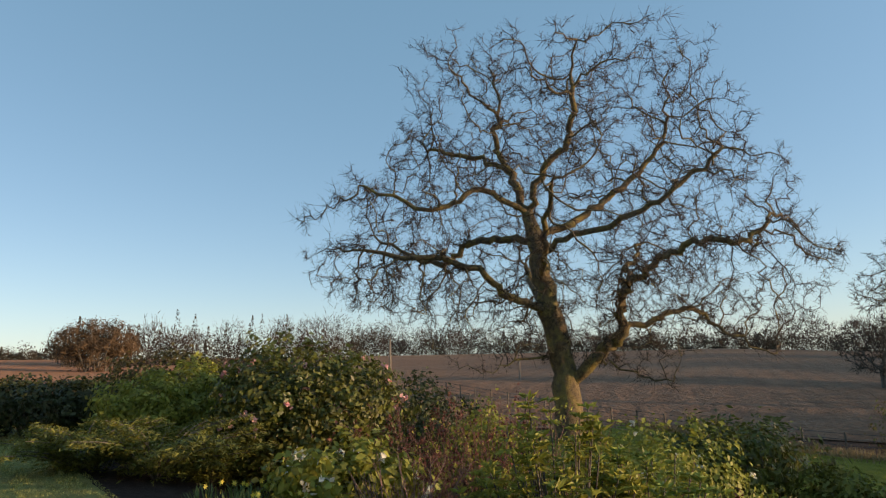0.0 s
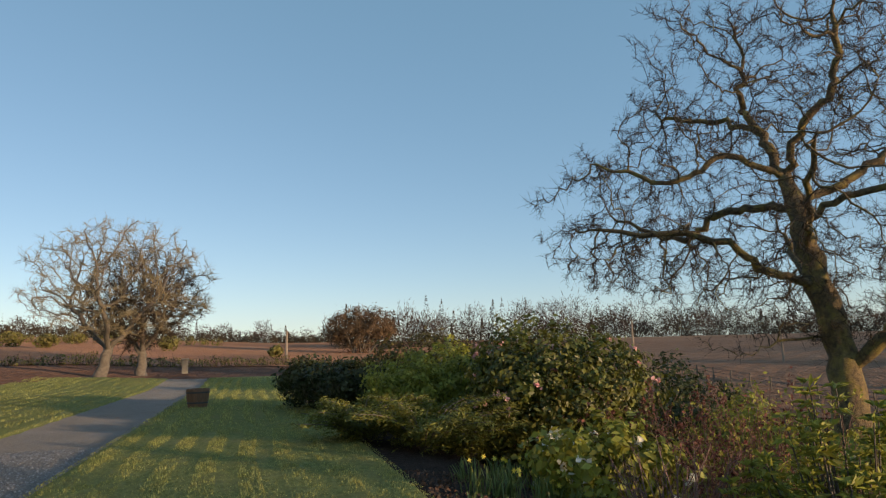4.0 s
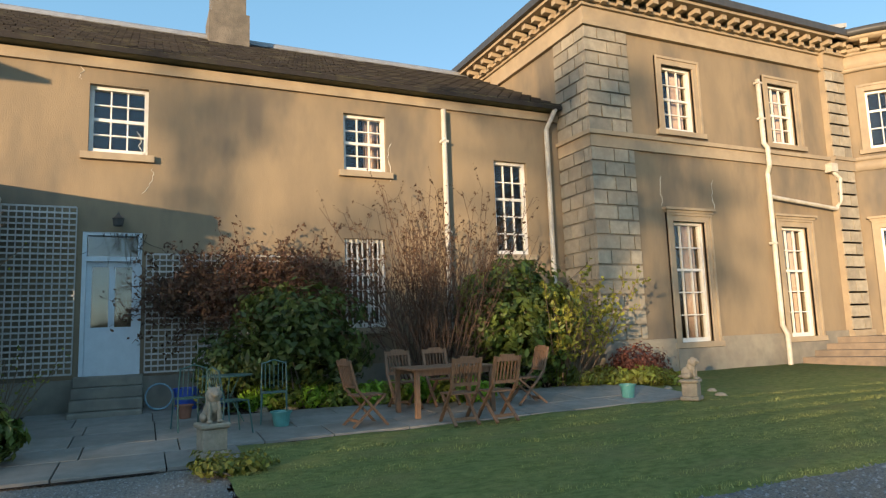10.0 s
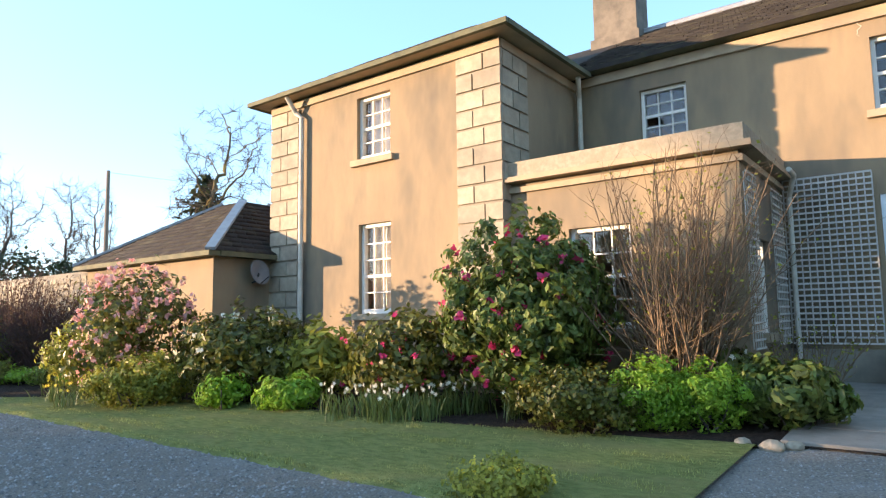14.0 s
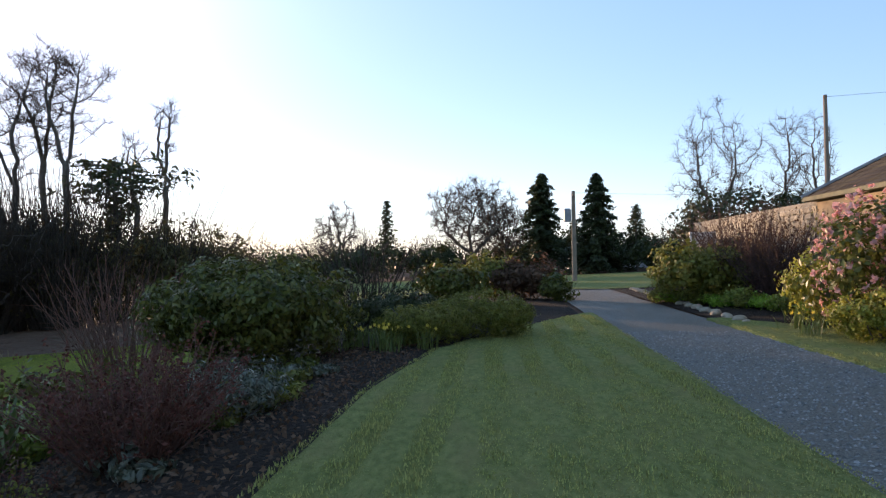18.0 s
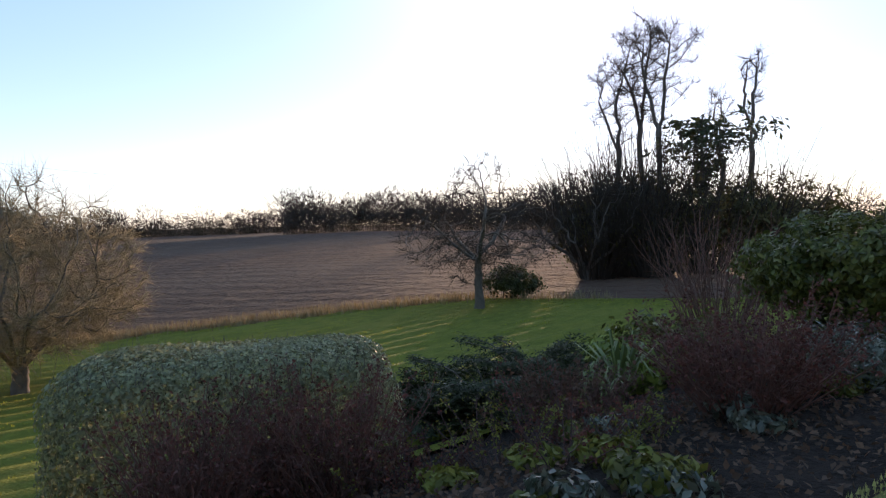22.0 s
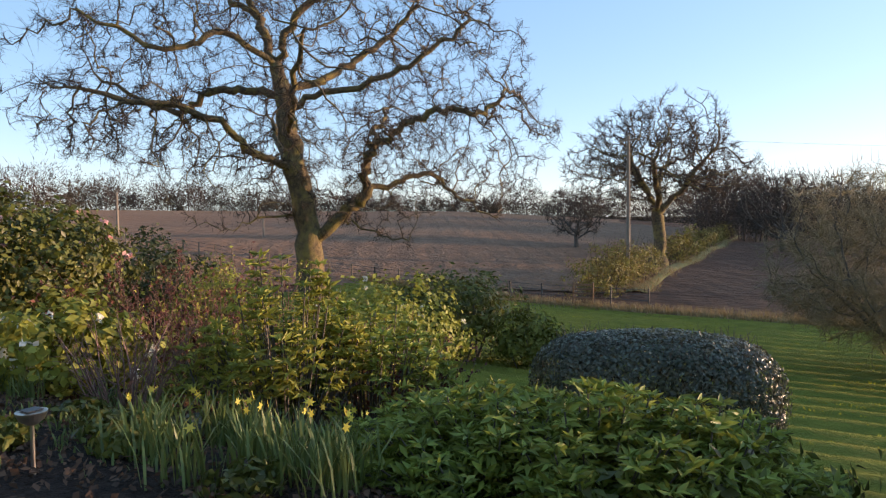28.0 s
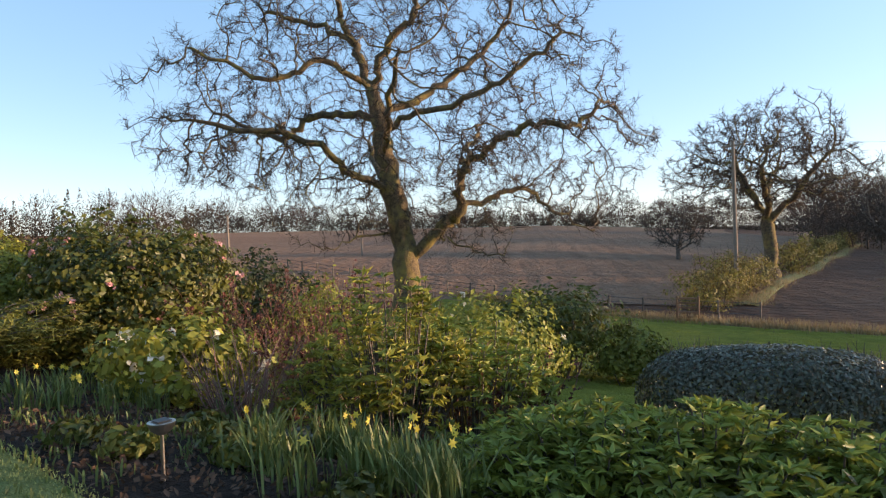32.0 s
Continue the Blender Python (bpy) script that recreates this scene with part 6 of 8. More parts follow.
twig_bush("rose_bush", 99.3, 11.6, 1.2, 1.25, 30, "thin rose stems beside the trellis", 99, TANSTEM, YELLOWG, 260)
sh("pieris_bush", 143.4, 13.0, 2.1, 1.5, 1.85, 7500, (0.10, 0.045), CAMEL, "dark evergreen with cream flower spikes", seed=101, flowers=(60, 0.09, CREAM, "flower"))
sh("aucuba_bush", 137.6, 12.4, 1.15, 1.0, 1.4, 1500, (0.16, 0.06), YELLOWG, "open yellow-green shrub below the window", seed=102)
sh("magnolia_bush", 152.0, 14.4, 1.9, 1.4, 2.85, 3800, (0.10, 0.05), CAMEL, "large bush covered in pale pink flowers", seed=103, flowers=(430, 0.11, PALEPINK, "flower"))
sh("euonymus_bush", 151.4, 13.2, 1.4, 1.2, 1.05, 7000, (0.05, 0.03), YELLOWG, "clipped round yellow-green bush", seed=104, amp=0.08, lobes=2)
sh("fern_clump", 140.2, 11.4, 0.8, 0.7, 0.6, 2200, (0.10, 0.03), BRIGHT, "bright lime-green clump of fine leaves", seed=105)
sh("fern_clump", 145.4, 12.0, 0.6, 0.6, 0.68, 1800, (0.06, 0.03), BRIGHT, "small bright green bush", seed=106)
sh("evergreen_bush", 164.0, 22.0, 2.6, 2.2, 2.05, 6000, (0.11, 0.06), JUNIPER, "rounded yellow-green bush beside the drive", seed=107)
sh("evergreen_bush", 162.0, 23.6, 2.3, 2.2, 2.1, 4500, (0.11, 0.06), YEW, "dark bush beside the drive", seed=108)
twig_bush("hazel_bush", 160.4, 22.8, 2.4, 2.8, 190, "russet-brown drooping bare shrub", 109, PURPLESTEM, BROWNLEAF, 3500, 0.009, 0.7, bushy=0.09)
twig_bush("hazel_bush", 158.0, 20.8, 1.7, 2.3, 190, "russet-brown dense bare shrub", 110, PURPLESTEM, BROWNLEAF, 4500, 0.009, 0.6, bushy=0.09)
sh("golden_bush", 155.6, 16.6, 1.1, 1.0, 1.7, 2600, (0.08, 0.04), YELLOWG, "golden-green shrub beside the pink bush", seed=111)
for k in range(14):
    az = 152 + k * 1.15
    sh("bed_plant", az, 16.4 + 0.5 * k, 0.9, 0.7, 0.42 + 0.1 * (k % 3), 900, (0.09, 0.03), (BRIGHT, JUNIPER, LAUREL)[k % 3], "low green plant in the bed by the drive", seed=120 + k, group="bed plants")
sh("gorse_mound", 123.0, 6.1, 0.75, 0.6, 0.34, 2600, (0.04, 0.02), YELLOWG, "low mound of yellow flowers at the drive's edge", seed=140, flowers=(60, 0.04, YELLOW, "flower"), amp=0.1)
# against the wing
sh("viburnum_bush", 77.2, 12.3, 2.3, 1.3, 2.5, 5200, (0.11, 0.05), JUNGLE, "green shrub against the wing wall", seed=141, lobes=6)
sh("viburnum_bush", 82.6, 12.4, 1.3, 1.0, 1.6, 2000, (0.10, 0.045), JUNGLE, "green shrub against the trellis", seed=142)
twig_bush("buddleia_bush", 66.0, 13.2, 2.6, 3.5, 130, "large brown twiggy shrub against the wing", 143, mat("brown_stems", (0.12, 0.07, 0.045), (0.08, 0.05, 0.035), 4, 0.9, 0), BROWNLEAF, 5000, 0.009, 0.36)
sh("laurel_bush", 59.5, 13.9, 2.1, 1.4, 2.9, 9000, (0.13, 0.055), RHODO, "tall green laurel by the downpipe", seed=144)
twig_bush("forsythia_bush", 55.6, 14.4, 1.9, 2.2, 60, "yellowish leafy shrub at the house corner", 145, TANSTEM, YELLOWG, 4200, 0.008, 0.5, (0.08, 0.045))
sh("heather_bush", 49.4, 15.2, 1.1, 0.9, 0.8, 2400, (0.06, 0.03), REDTWIG, "small dark red shrub below the corner quoins", seed=146)
for k in range(9):
    az, dd = 46.8 + 1.1 * k, 14.6 - 0.05 * k
    sh("bed_plant", az, dd, 0.6, 0.5, 0.32 + 0.08 * (k % 3), 500, (0.09, 0.03), (LAUREL, JUNIPER)[k % 2], "low green plant at the foot of the house", seed=150 + k, group="house plants")
for k in range(9):
    sh("bed_plant", 63 + 2.2 * k, 12.2, 0.7, 0.5, 0.5, 700, (0.10, 0.035), (BRIGHT, LAUREL)[k % 2], "leafy plant along the wing wall", seed=170 + k, group="wing plants")
sh("bay_bush", 21.2, 29.2, 1.5, 1.5, 1.9, 6000, (0.07, 0.04), CAMEL, "clipped round bush beside the steps", seed=180, amp=0.06, lobes=1, z=0.35)
sh("creeping_plant", 82.4, 7.9, 0.9, 0.6, 0.22, 1200, (0.05, 0.03), JUNIPER, "creeping plant at the patio's corner", seed=181)
sh("lawn_bush", 227.4, 28.5, 2.1, 1.9, 1.55, 4500, (0.10, 0.05), YEW, "dark round bush at the lawn's far edge", seed=182, amp=0.1)


# creeper over the wall beside the door
def creeper():
    root = tagged(empty("creeper", (WX + 0.05, 0.2, 0.32)), "brown tangled creeper over the trellis and wall", "climber")
    rng, rs = random.Random(77), np.random.RandomState(77)
    rows = []
    for k in range(900):
        y, z = rng.uniform(0.1, 3.6), rng.uniform(2.0, 3.25)
        if z > 3.1 - 0.12 * abs(y - 2.2) ** 1.5 + rng.uniform(-0.1, 0.1):
            continue
        rows.append(wander(rng, (rng.uniform(0.0, 0.22), y, z - 0.4), (0.25, rng.gauss(0, 0.8), rng.gauss(0.1, 0.5)), rng.uniform(0.5, 1.2), 6, 0.007, 0.003, 0.3, -0.03))
    tagged(raw("woody_growth", *tubes(rows, 3), RUSSETSTEM, root), kind="stuff")
    P = np.concatenate([r[0] for r in rows])
    P = P[rs.randint(0, len(P), 9000)] + rs.normal(0, 0.04, (9000, 3))
    N = rs.normal(0, 0.5, P.shape) + np.array([1.0, 0, 0])
    N /= np.linalg.norm(N, axis=1, keepdims=True)
    tagged(raw("foliage", *leaves(P, N, 0.07, 0.04, rs), BROWNLEAF, root), kind="stuff")
    rows = [wander(rng, (0.05, -0.3 + rng.gauss(0, 0.28), 3.2), (0.15, rng.gauss(0, 0.3), -0.6), rng.uniform(0.3, 0.9), 5, 0.006, 0.003, 0.3, -0.05) for _ in range(26)]
    tagged(raw("trailing_growth", *tubes(rows, 3), TWIG, root), kind="stuff")


creeper()
# ---- thicket, pine, conifers, woods ----
# first three clumps: height and density added to shade the patio and house lawn
for k, (az, d, w, h) in enumerate(((219.6, 37, 4.5, 5.0), (217.4, 38, 4.5, 5.5), (215.0, 37, 4.5, 5.7), (211.4, 38, 6, 5.8), (207.0, 40, 5, 5.4), (204.4, 44, 5, 4.2))):
    sh("thicket", az, d, w, 4, h, 5500, (0.20, 0.08), OLIVE, "dark thicket below the tall trees", seed=200 + k)
    twig_bush("bare_thicket", az + 0.6, d - 1.5, w, h * (1.25 if az > 214 else 1.1), 150 if az > 214 else 90, "bare branches of the thicket", 210 + k, TWIG, None, 0, 0.018, bushy=0.16)


def conifer(name, at, h, w, label, seed, n=1500, material=None, ragged=0.3, bare=0.12, flat_top=False):
    """A spire of drooping boughs round one trunk."""
    root = tagged(empty(name, (*at, ground_z(*at) - 0.1)), label, "tree")
    rng, rs = random.Random(seed), np.random.RandomState(seed)
    bm = bmesh.new()
    tube(bm, [(0, 0, 0), (0.03 * h * rng.gauss(0, 0.3), 0, h * 0.5), (0, 0, h * 0.98)], [h * 0.022, h * 0.015, h * 0.003], 8)
    part("trunk", bm, GREYBARK, root)
    boughs, C, N = [], [], []
    m = int(h * 9)
    for k in range(m):
        f = bare + (1 - bare) * (k + 0.5) / m
        a = k * 2.4 + rng.uniform(-0.3, 0.3)
        reach = w / 2 * ((1 - f) ** 0.75 if not flat_top else (0.55 + 0.45 * math.sin(f * 9))) * rng.uniform(1 - ragged, 1 + ragged * 0.6) + 0.12
        dz = -0.18 * reach if not flat_top else 0.12 * reach
        line = smooth_line([(0, 0, f * h), (reach * 0.5 * math.cos(a), reach * 0.5 * math.sin(a), f * h + 0.05 * reach), (reach * math.cos(a), reach * math.sin(a), f * h + dz)], 6)
        boughs.append((line, np.linspace(0.03, 0.008, 6)))
        q = max(6, int(n / m * (0.4 + reach / (w / 2))))
        g = rs.uniform(0.25, 1, q) * 5
        i = np.minimum(g.astype(int), 4)
        C.append(line[i] + (line[i + 1] - line[i]) * (g - i)[:, None] + rs.normal(0, 0.09 + 0.07 * reach, (q, 3)) * np.array([1, 1, 0.5]))
        N.append(rs.normal(0, 0.4, (q, 3)) + np.array([0.4 * math.cos(a), 0.4 * math.sin(a), 0.8]))
    C, N = np.concatenate(C), np.concatenate(N)
    N /= np.linalg.norm(N, axis=1, keepdims=True)
    tagged(raw("foliage", *leaves(C, N, 0.055 * h ** 0.9, 0.022 * h ** 0.9, rs, 0.3), material or YEW, root), kind="stuff")
    tagged(raw("bough_whorl", *tubes(boughs, 4), GREYBARK, root), kind="stuff")
    return root


conifer("fir_tree", pol(176.5, 62), 9.4, 6.4, "dark ragged fir beyond the drive", 301, 9000, ragged=0.6)
conifer("cypress_tree", pol(171.8, 58), 8.6, 5.0, "dark pointed cypress beyond the drive", 302, 9000, ragged=0.15, bare=0.03)
conifer("fir_tree", pol(190.0, 62), 7.4, 2.4, "slim dark fir in the far border", 303, 1600, ragged=0.4)
conifer("fir_tree", pol(168.6, 60), 5.8, 3.6, "dark fir beyond the drive", 304, 2200)
conifer("fir_tree", pol(173.8, 64), 5.0, 4.0, "dark fir beyond the drive", 305, 2200)
conifer("scots_pine", pol(211.7, 40), 8.3, 5.4, "flat-topped dark pine against the sunset", 306, 2000, flat_top=True, bare=0.5, ragged=0.9)
conifer("cedar_tree", pol(147.4, 44), 10.6, 7.4, "layered cedar behind the cottage", 307, 2600, ragged=0.4, bare=0.35)
sh("evergreen_tree", 161.0, 42, 6.5, 5, 5.6, 7000, (0.2, 0.1), YEW, "dark domed evergreen behind the garden wall", seed=308)
sh("evergreen_tree", 157.2, 46, 2.4, 2.4, 5.4, 2500, (0.2, 0.1), YEW, "dark evergreen behind the garden wall", seed=309)

WOODTWIG = mat("woodland_twigs", (0.085, 0.058, 0.042), (0.055, 0.04, 0.03), 0.3, 0.95, 0)


def wood(name, az0, az1, d, h0, h1, n, label, seed, conif=0.2, depth=25, green=0.3, under=0.3, brown=True):
    """A far wood or shelter belt, many trees in one mass of trunks, twigs and undergrowth."""
    rng, rs = random.Random(seed), np.random.RandomState(seed)
    stems, twigs, C, N, haze_v = [], [], [], [], []
    for k in range(n):
        az = az0 + (az1 - az0) * (k + rng.random()) / n
        dd = d + rng.uniform(0, depth)
        x, y = pol(az, dd)
        z = ground_z(x, y)
        f = (k + 0.5) / n
        h = 1.2 * (h0 + (h1 - h0) * f) * rng.choice((rng.uniform(0.5, 0.8), rng.uniform(0.8, 1.25)))
        kind = rng.random()
        if kind < conif:
            m = 220
            q = rs.uniform(0, 1, m) ** 1.3
            a = rs.uniform(0, 6.28, m)
            r = ((1 - q) * h * 0.2 + 0.1) * rs.uniform(0.5, 1.1, m)
            C.append(np.stack([x + r * np.cos(a), y + r * np.sin(a), z + q * h * 1.1], 1))
            N.append(np.stack([np.cos(a), np.sin(a), np.full(m, 0.6)], 1))
        elif kind < conif + green:
            m = 210
            v = rs.normal(0, 1, (m, 3))
            v /= np.linalg.norm(v, axis=1, keepdims=True)
            P = np.array([x, y, z + h * 0.4]) + v * np.array([h * 0.42, h * 0.42, h * 0.42]) * rs.uniform(0.55, 1, (m, 1)) * lump(v, seed + k, 0.3)[:, None]
            C.append(P), N.append(v)
        else:
            stems.append(wander(rng, (x, y, z - 0.3), (0, 0, 1), h * 0.6, 4, 0.012 * h, 0.005 * h, 0.09, 0))
            top = stems[-1][0]
            q = 420
            v = rs.normal(0, 1, (q, 3))
            v /= np.linalg.norm(v, axis=1, keepdims=True)
            P = np.array([x, y, z + h * 0.5]) + v * np.array([h * 0.40, h * 0.40, h * 0.44]) * rs.uniform(0.2, 1, (q, 1)) ** 0.6 * lump(v, seed + k, 0.35)[:, None]
            G = v * 0.7 + rs.normal(0, 0.45, (q, 3)) + np.array([0, 0, 0.4])
            G *= (rs.uniform(0.06, 0.17, (q, 1)) * h) / (np.linalg.norm(G, axis=1, keepdims=True) + 1e-9)
            W = np.cross(G, rs.normal(0, 1, (q, 3)))
            W *= 0.00042 * d / (np.linalg.norm(W, axis=1, keepdims=True) + 1e-9)
            haze_v.append(np.stack([P - W, P + W, P + G], 1).reshape(-1, 3))
            for j in range(4):
                a = rng.uniform(0, 6.28)
                p = top[rng.randrange(1, 5)]
                b = wander(rng, p, (math.cos(a), math.sin(a), rng.uniform(0.3, 1.6)), h * rng.uniform(0.14, 0.26), 3, 0.008 * h, 0.004 * h, 0.2, 0.05)
                twigs.append(b)
                for u in range(1):
                    a2 = rng.uniform(0, 6.28)
                    twigs.append(wander(rng, b[0][rng.randrange(1, 4)], (math.cos(a2), math.sin(a2), rng.uniform(0.2, 1.4)), h * rng.uniform(0.08, 0.18), 3, 0.006 * h, 0.004 * h, 0.25, 0.05))
    m = int((az1 - az0) * d * 0.12 * under * 15)
    if m:
        az = rs.uniform(az0, az1, m)
        dd = d + rs.uniform(0, depth, m)
        x, y = -dd * np.sin(np.radians(az)), dd * np.cos(np.radians(az))
        hh = np.abs(rs.normal(0, 1, m)) * (h0 + h1) / 2 * 0.26 * (1 + 0.5 * np.sin(az * 3.1 + seed))
        C.append(np.stack([x, y, np.array([ground_z(p, q) for p, q in zip(x, y)]) + hh], 1))
        N.append(rs.normal(0, 1, (m, 3)))
    root = tagged(empty(name, (0, 0, 0)), label, "wood")
    if stems:
        tagged(raw("trunk_stand", *tubes(stems, 4), WOODTWIG, root), kind="stuff")
        tagged(raw("branchwork", *tubes(twigs, 3), WOODTWIG, root), kind="stuff")
    if haze_v:
        V = np.concatenate(haze_v)
        tagged(raw("twig_spray", V, np.arange(len(V)).reshape(-1, 3), WOODTWIG, root), kind="stuff")
    if C:
        C, N = np.concatenate(C), np.concatenate(N)
        N /= np.linalg.norm(N, axis=1, keepdims=True)
        tagged(raw("crown_mass", *leaves(C, N, 0.0014 * d + 0.15, 0.0008 * d + 0.09, rs), WOODLEAF if brown else YEW, root), kind="stuff")
    tagged(root, kind="stuff")


WOODLEAF = leaf_mat("woodland_leaf", (0.06, 0.048, 0.028), (0.075, 0.056, 0.034), 0.4, 0.9, 0.1)
wood("far_wood", 352, 372, 255, 5, 7, 80, "low far wood along the skyline", 401, 0.05, 40, 0.75, 1.0)
wood("far_wood", 372, 392, 230, 5, 8, 70, "low far wood along the skyline", 402, 0.04, 40, 0.7, 1.0)
wood("far_wood", 330, 353, 150, 9.2, 7.6, 80, "wooded ridge with dark firs on the skyline", 403, 0.3, 30, 0.35, 0.9)
wood("far_wood", 318, 331, 250, 11, 11, 50, "bare wood along the top of the field", 404, 0.05, 30, 0.5, 0.9)
wood("far_wood", 296, 318, 250, 7, 9, 70, "bare wood along the top of the field", 412, 0.03, 30, 0.5, 0.9)
wood("far_wood", 278, 297, 240, 9, 10, 60, "bare wood along the top of the field", 405, 0.05, 30, 0.5, 0.9)
wood("far_wood", 246, 268, 300, 10, 10, 100, "dark low wood beyond the ploughed field", 406, 0.05, 25, 0.75, 1.0)
wood("far_wood", 264, 280, 160, 8, 14, 80, "bare wood beyond the hedgerow", 407, 0.0, 30, 0.15, 0.8)
wood("far_wood", 268.5, 279.5, 118, 10.5, 9.5, 24, "rounded brown copse beyond the hedgerow", 413, 0.0, 22, 0.0, 0.5)
# 215 to 221 degrees is an unseen stretch, added to shade the field
wood("shelter_belt", 215, 247, 200, 11.4, 10.8, 185, "belt of thin bare trees against the sunset, with an unseen end added for shade", 408, 0.02, 14, 0.05, 0.7)
wood("far_wood", 164, 205, 90, 4.5, 5, 110, "dark hedge and trees beyond the garden", 410, 0.12, 30, 0.4, 0.9)
wood("far_wood", 204, 223, 120, 6, 7, 50, "dark wood behind the thicket", 411, 0.05, 30, 0.5, 0.8)


def hedgerow(a, b, w, h, count, label, seed, material=BROWNLEAF, leaf=(0.16, 0.09), n=18):
    (x0, y0), (x1, y1) = a, b
    blobs = []
    rng = random.Random(seed)
    zb = ground_z(x0, y0)
    for k in range(n):
        f = (k + 0.5) / n
        x, y = x0 + (x1 - x0) * f, y0 + (y1 - y0) * f
        s = 1 + 0.25 * rng.gauss(0, 0.7)
        blobs.append((x - x0, y - y0, ground_z(x, y) - zb + h * 0.4 * s, w * 0.6, w * 0.6, h * 0.55 * s))
    root = tagged(empty("hedgerow", (x0, y0, zb)), label, "hedge")
    C, N, rs = foliage_cloud(blobs, count, seed, 0.3)
    tagged(raw("foliage", *leaves(C, N, leaf[0], leaf[1], rs), material, root), kind="stuff")
    rows = [wander(rng, (b[0] + rng.gauss(0, w * 0.2), b[1] + rng.gauss(0, w * 0.2), b[2] - h * 0.4), (rng.gauss(0, 0.3), rng.gauss(0, 0.3), 1), h * rng.uniform(0.8, 1.4), 4, 0.02, 0.006, 0.15, 0) for b in blobs for _ in range(7)]
    tagged(raw("woody_growth", *tubes(rows, 3), TWIG, root), kind="stuff")


HEDGELEAF = leaf_mat("hedge_leaf", (0.21, 0.20, 0.05), (0.15, 0.115, 0.045), 0.4, 0.7)
hedgerow(pol(288.6, 37), pol(284.0, 54), 2.8, 2.7, 13000, "winter-brown field hedge beside the gate", 421, HEDGELEAF, n=10)
hedgerow(pol(282.0, 62), pol(277.2, 150), 2.2, 2.6, 12000, "winter-brown hedge running up between the fields", 422, HEDGELEAF, (0.3, 0.16), 24)
hedgerow(pol(21, 62), pol(352, 66), 1.0, 0.9, 5000, "low clipped hedge at the end of the lawn", 423, HEDGELEAF, (0.16, 0.09), 30)
hedgerow(pol(20, 150), pol(2, 165), 2.2, 2.0, 2600, "hedge across the far field", 424, HEDGELEAF, (0.4, 0.25), 16)
for k, (az, d, h) in enumerate(((16.8, 120, 2.6), (14.6, 110, 2.2), (6.2, 105, 2.2), (357.8, 90, 1.6), (12.8, 140, 2.6))):
    sh("field_bush", az, d, h * 1.2, h * 1.2, h, 500, (0.35, 0.2), HEDGELEAF, "small bush standing in the far field", seed=430 + k, stems=2)
def hedge_line(f, o):
    """A strip o metres to the field side of the hedgerow."""
    (ax, ay), (bx, by) = pol(286.4, 41), pol(277.0, 150)
    L = math.hypot(bx - ax, by - ay)
    o = o + 0.25 * math.sin(23 * f + o)
    return ax + (bx - ax) * f + (by - ay) / L * o, ay + (by - ay) * f - (bx - ax) / L * o


tagged(sheet("verge", span(0, 1, 40), span(0.5, 1.7, 4), hedge_line, VERGE, 0.06, "grass verge of the hedgerow"), category="verge")


# tufty grass along the edge of the ploughed field
def tussocks(points, label, seed, h=0.35, n=9):
    rng = random.Random(seed)
    V, F = [], []
    for x, y in points:
        z = ground_z(x, y)
        for k in range(n):
            a, ox, oy, L, t = rng.uniform(0, 6.28), rng.gauss(0, 0.3), rng.gauss(0, 0.3), h * rng.uniform(0.5, 1.3), rng.uniform(0.1, 0.7)
            b = len(V)
            dx, dy = math.cos(a), math.sin(a)
            V += [(x + ox - dy * 0.02, y + oy + dx * 0.02, z), (x + ox + dy * 0.02, y + oy - dx * 0.02, z), (x + ox + dx * L * t, y + oy + dy * L * t, z + L)]
            F.append((b, b + 1, b + 2))
    return tagged(raw("grass_tussocks", V, F, mat("dry_grass", (0.36, 0.27, 0.14), (0.22, 0.17, 0.085), 2, 0.9, 0, trans=0.3)), label, "grass", kind="stuff")


tussocks([hedge_line(rngd.random() ** 1.6, rngd.uniform(0.3, 2.0)) for _ in range(500)], "rough grass along the hedgerow", 8, 0.3, 6)
tussocks([(field_edge(y) + rngd.gauss(0.2, 0.3), y) for y in np.arange(-20, 26, 0.06)], "rough tawny grass along the field's edge", 9, 0.42, 14)


def litter(x0, x1, y0, y1, count, seed):
    rs = np.random.RandomState(seed)
    X, Y = rs.uniform(x0, x1, count), rs.uniform(y0, y1, count)
    keep = X > np.array([strip_edge(max(y, -17.8)) for y in Y]) + 0.02
    X, Y = X[keep], Y[keep]
    C = np.stack([X, Y, np.array([ground_z(a, b) for a, b in zip(X, Y)]) + 0.03 + 0.02 * rs.rand(len(X))], 1)
    N = rs.normal(0, 0.45, C.shape) + np.array([0, 0, 1.0])
    N /= np.linalg.norm(N, axis=1, keepdims=True)
    tagged(raw("leaf_litter", *leaves(C, N, 0.055, 0.035, rs), BROWNLEAF), "dead brown leaves lying on the border soil", "leaves", kind="stuff")


litter(1.4, 5.5, -12, 9, 15000, 3)
for k in range(60):
    x, y = rngd.uniform(2.2, 4.4), rngd.uniform(-11, 6)
    if math.hypot(x, y) > 3 and x > strip_edge(y) + 0.4:
        az = math.degrees(math.atan2(-x, y)) % 360
        sh("ground_plant", az, math.hypot(x, y), rngd.uniform(0.25, 0.5), 0.35, rngd.uniform(0.1, 0.24), 260, (0.07, 0.03), (JUNIPER, GREYLEAF, CAMEL)[k % 3], "small low plant on the border soil", seed=600 + k, group="border plants", stems=2, lobes=1)

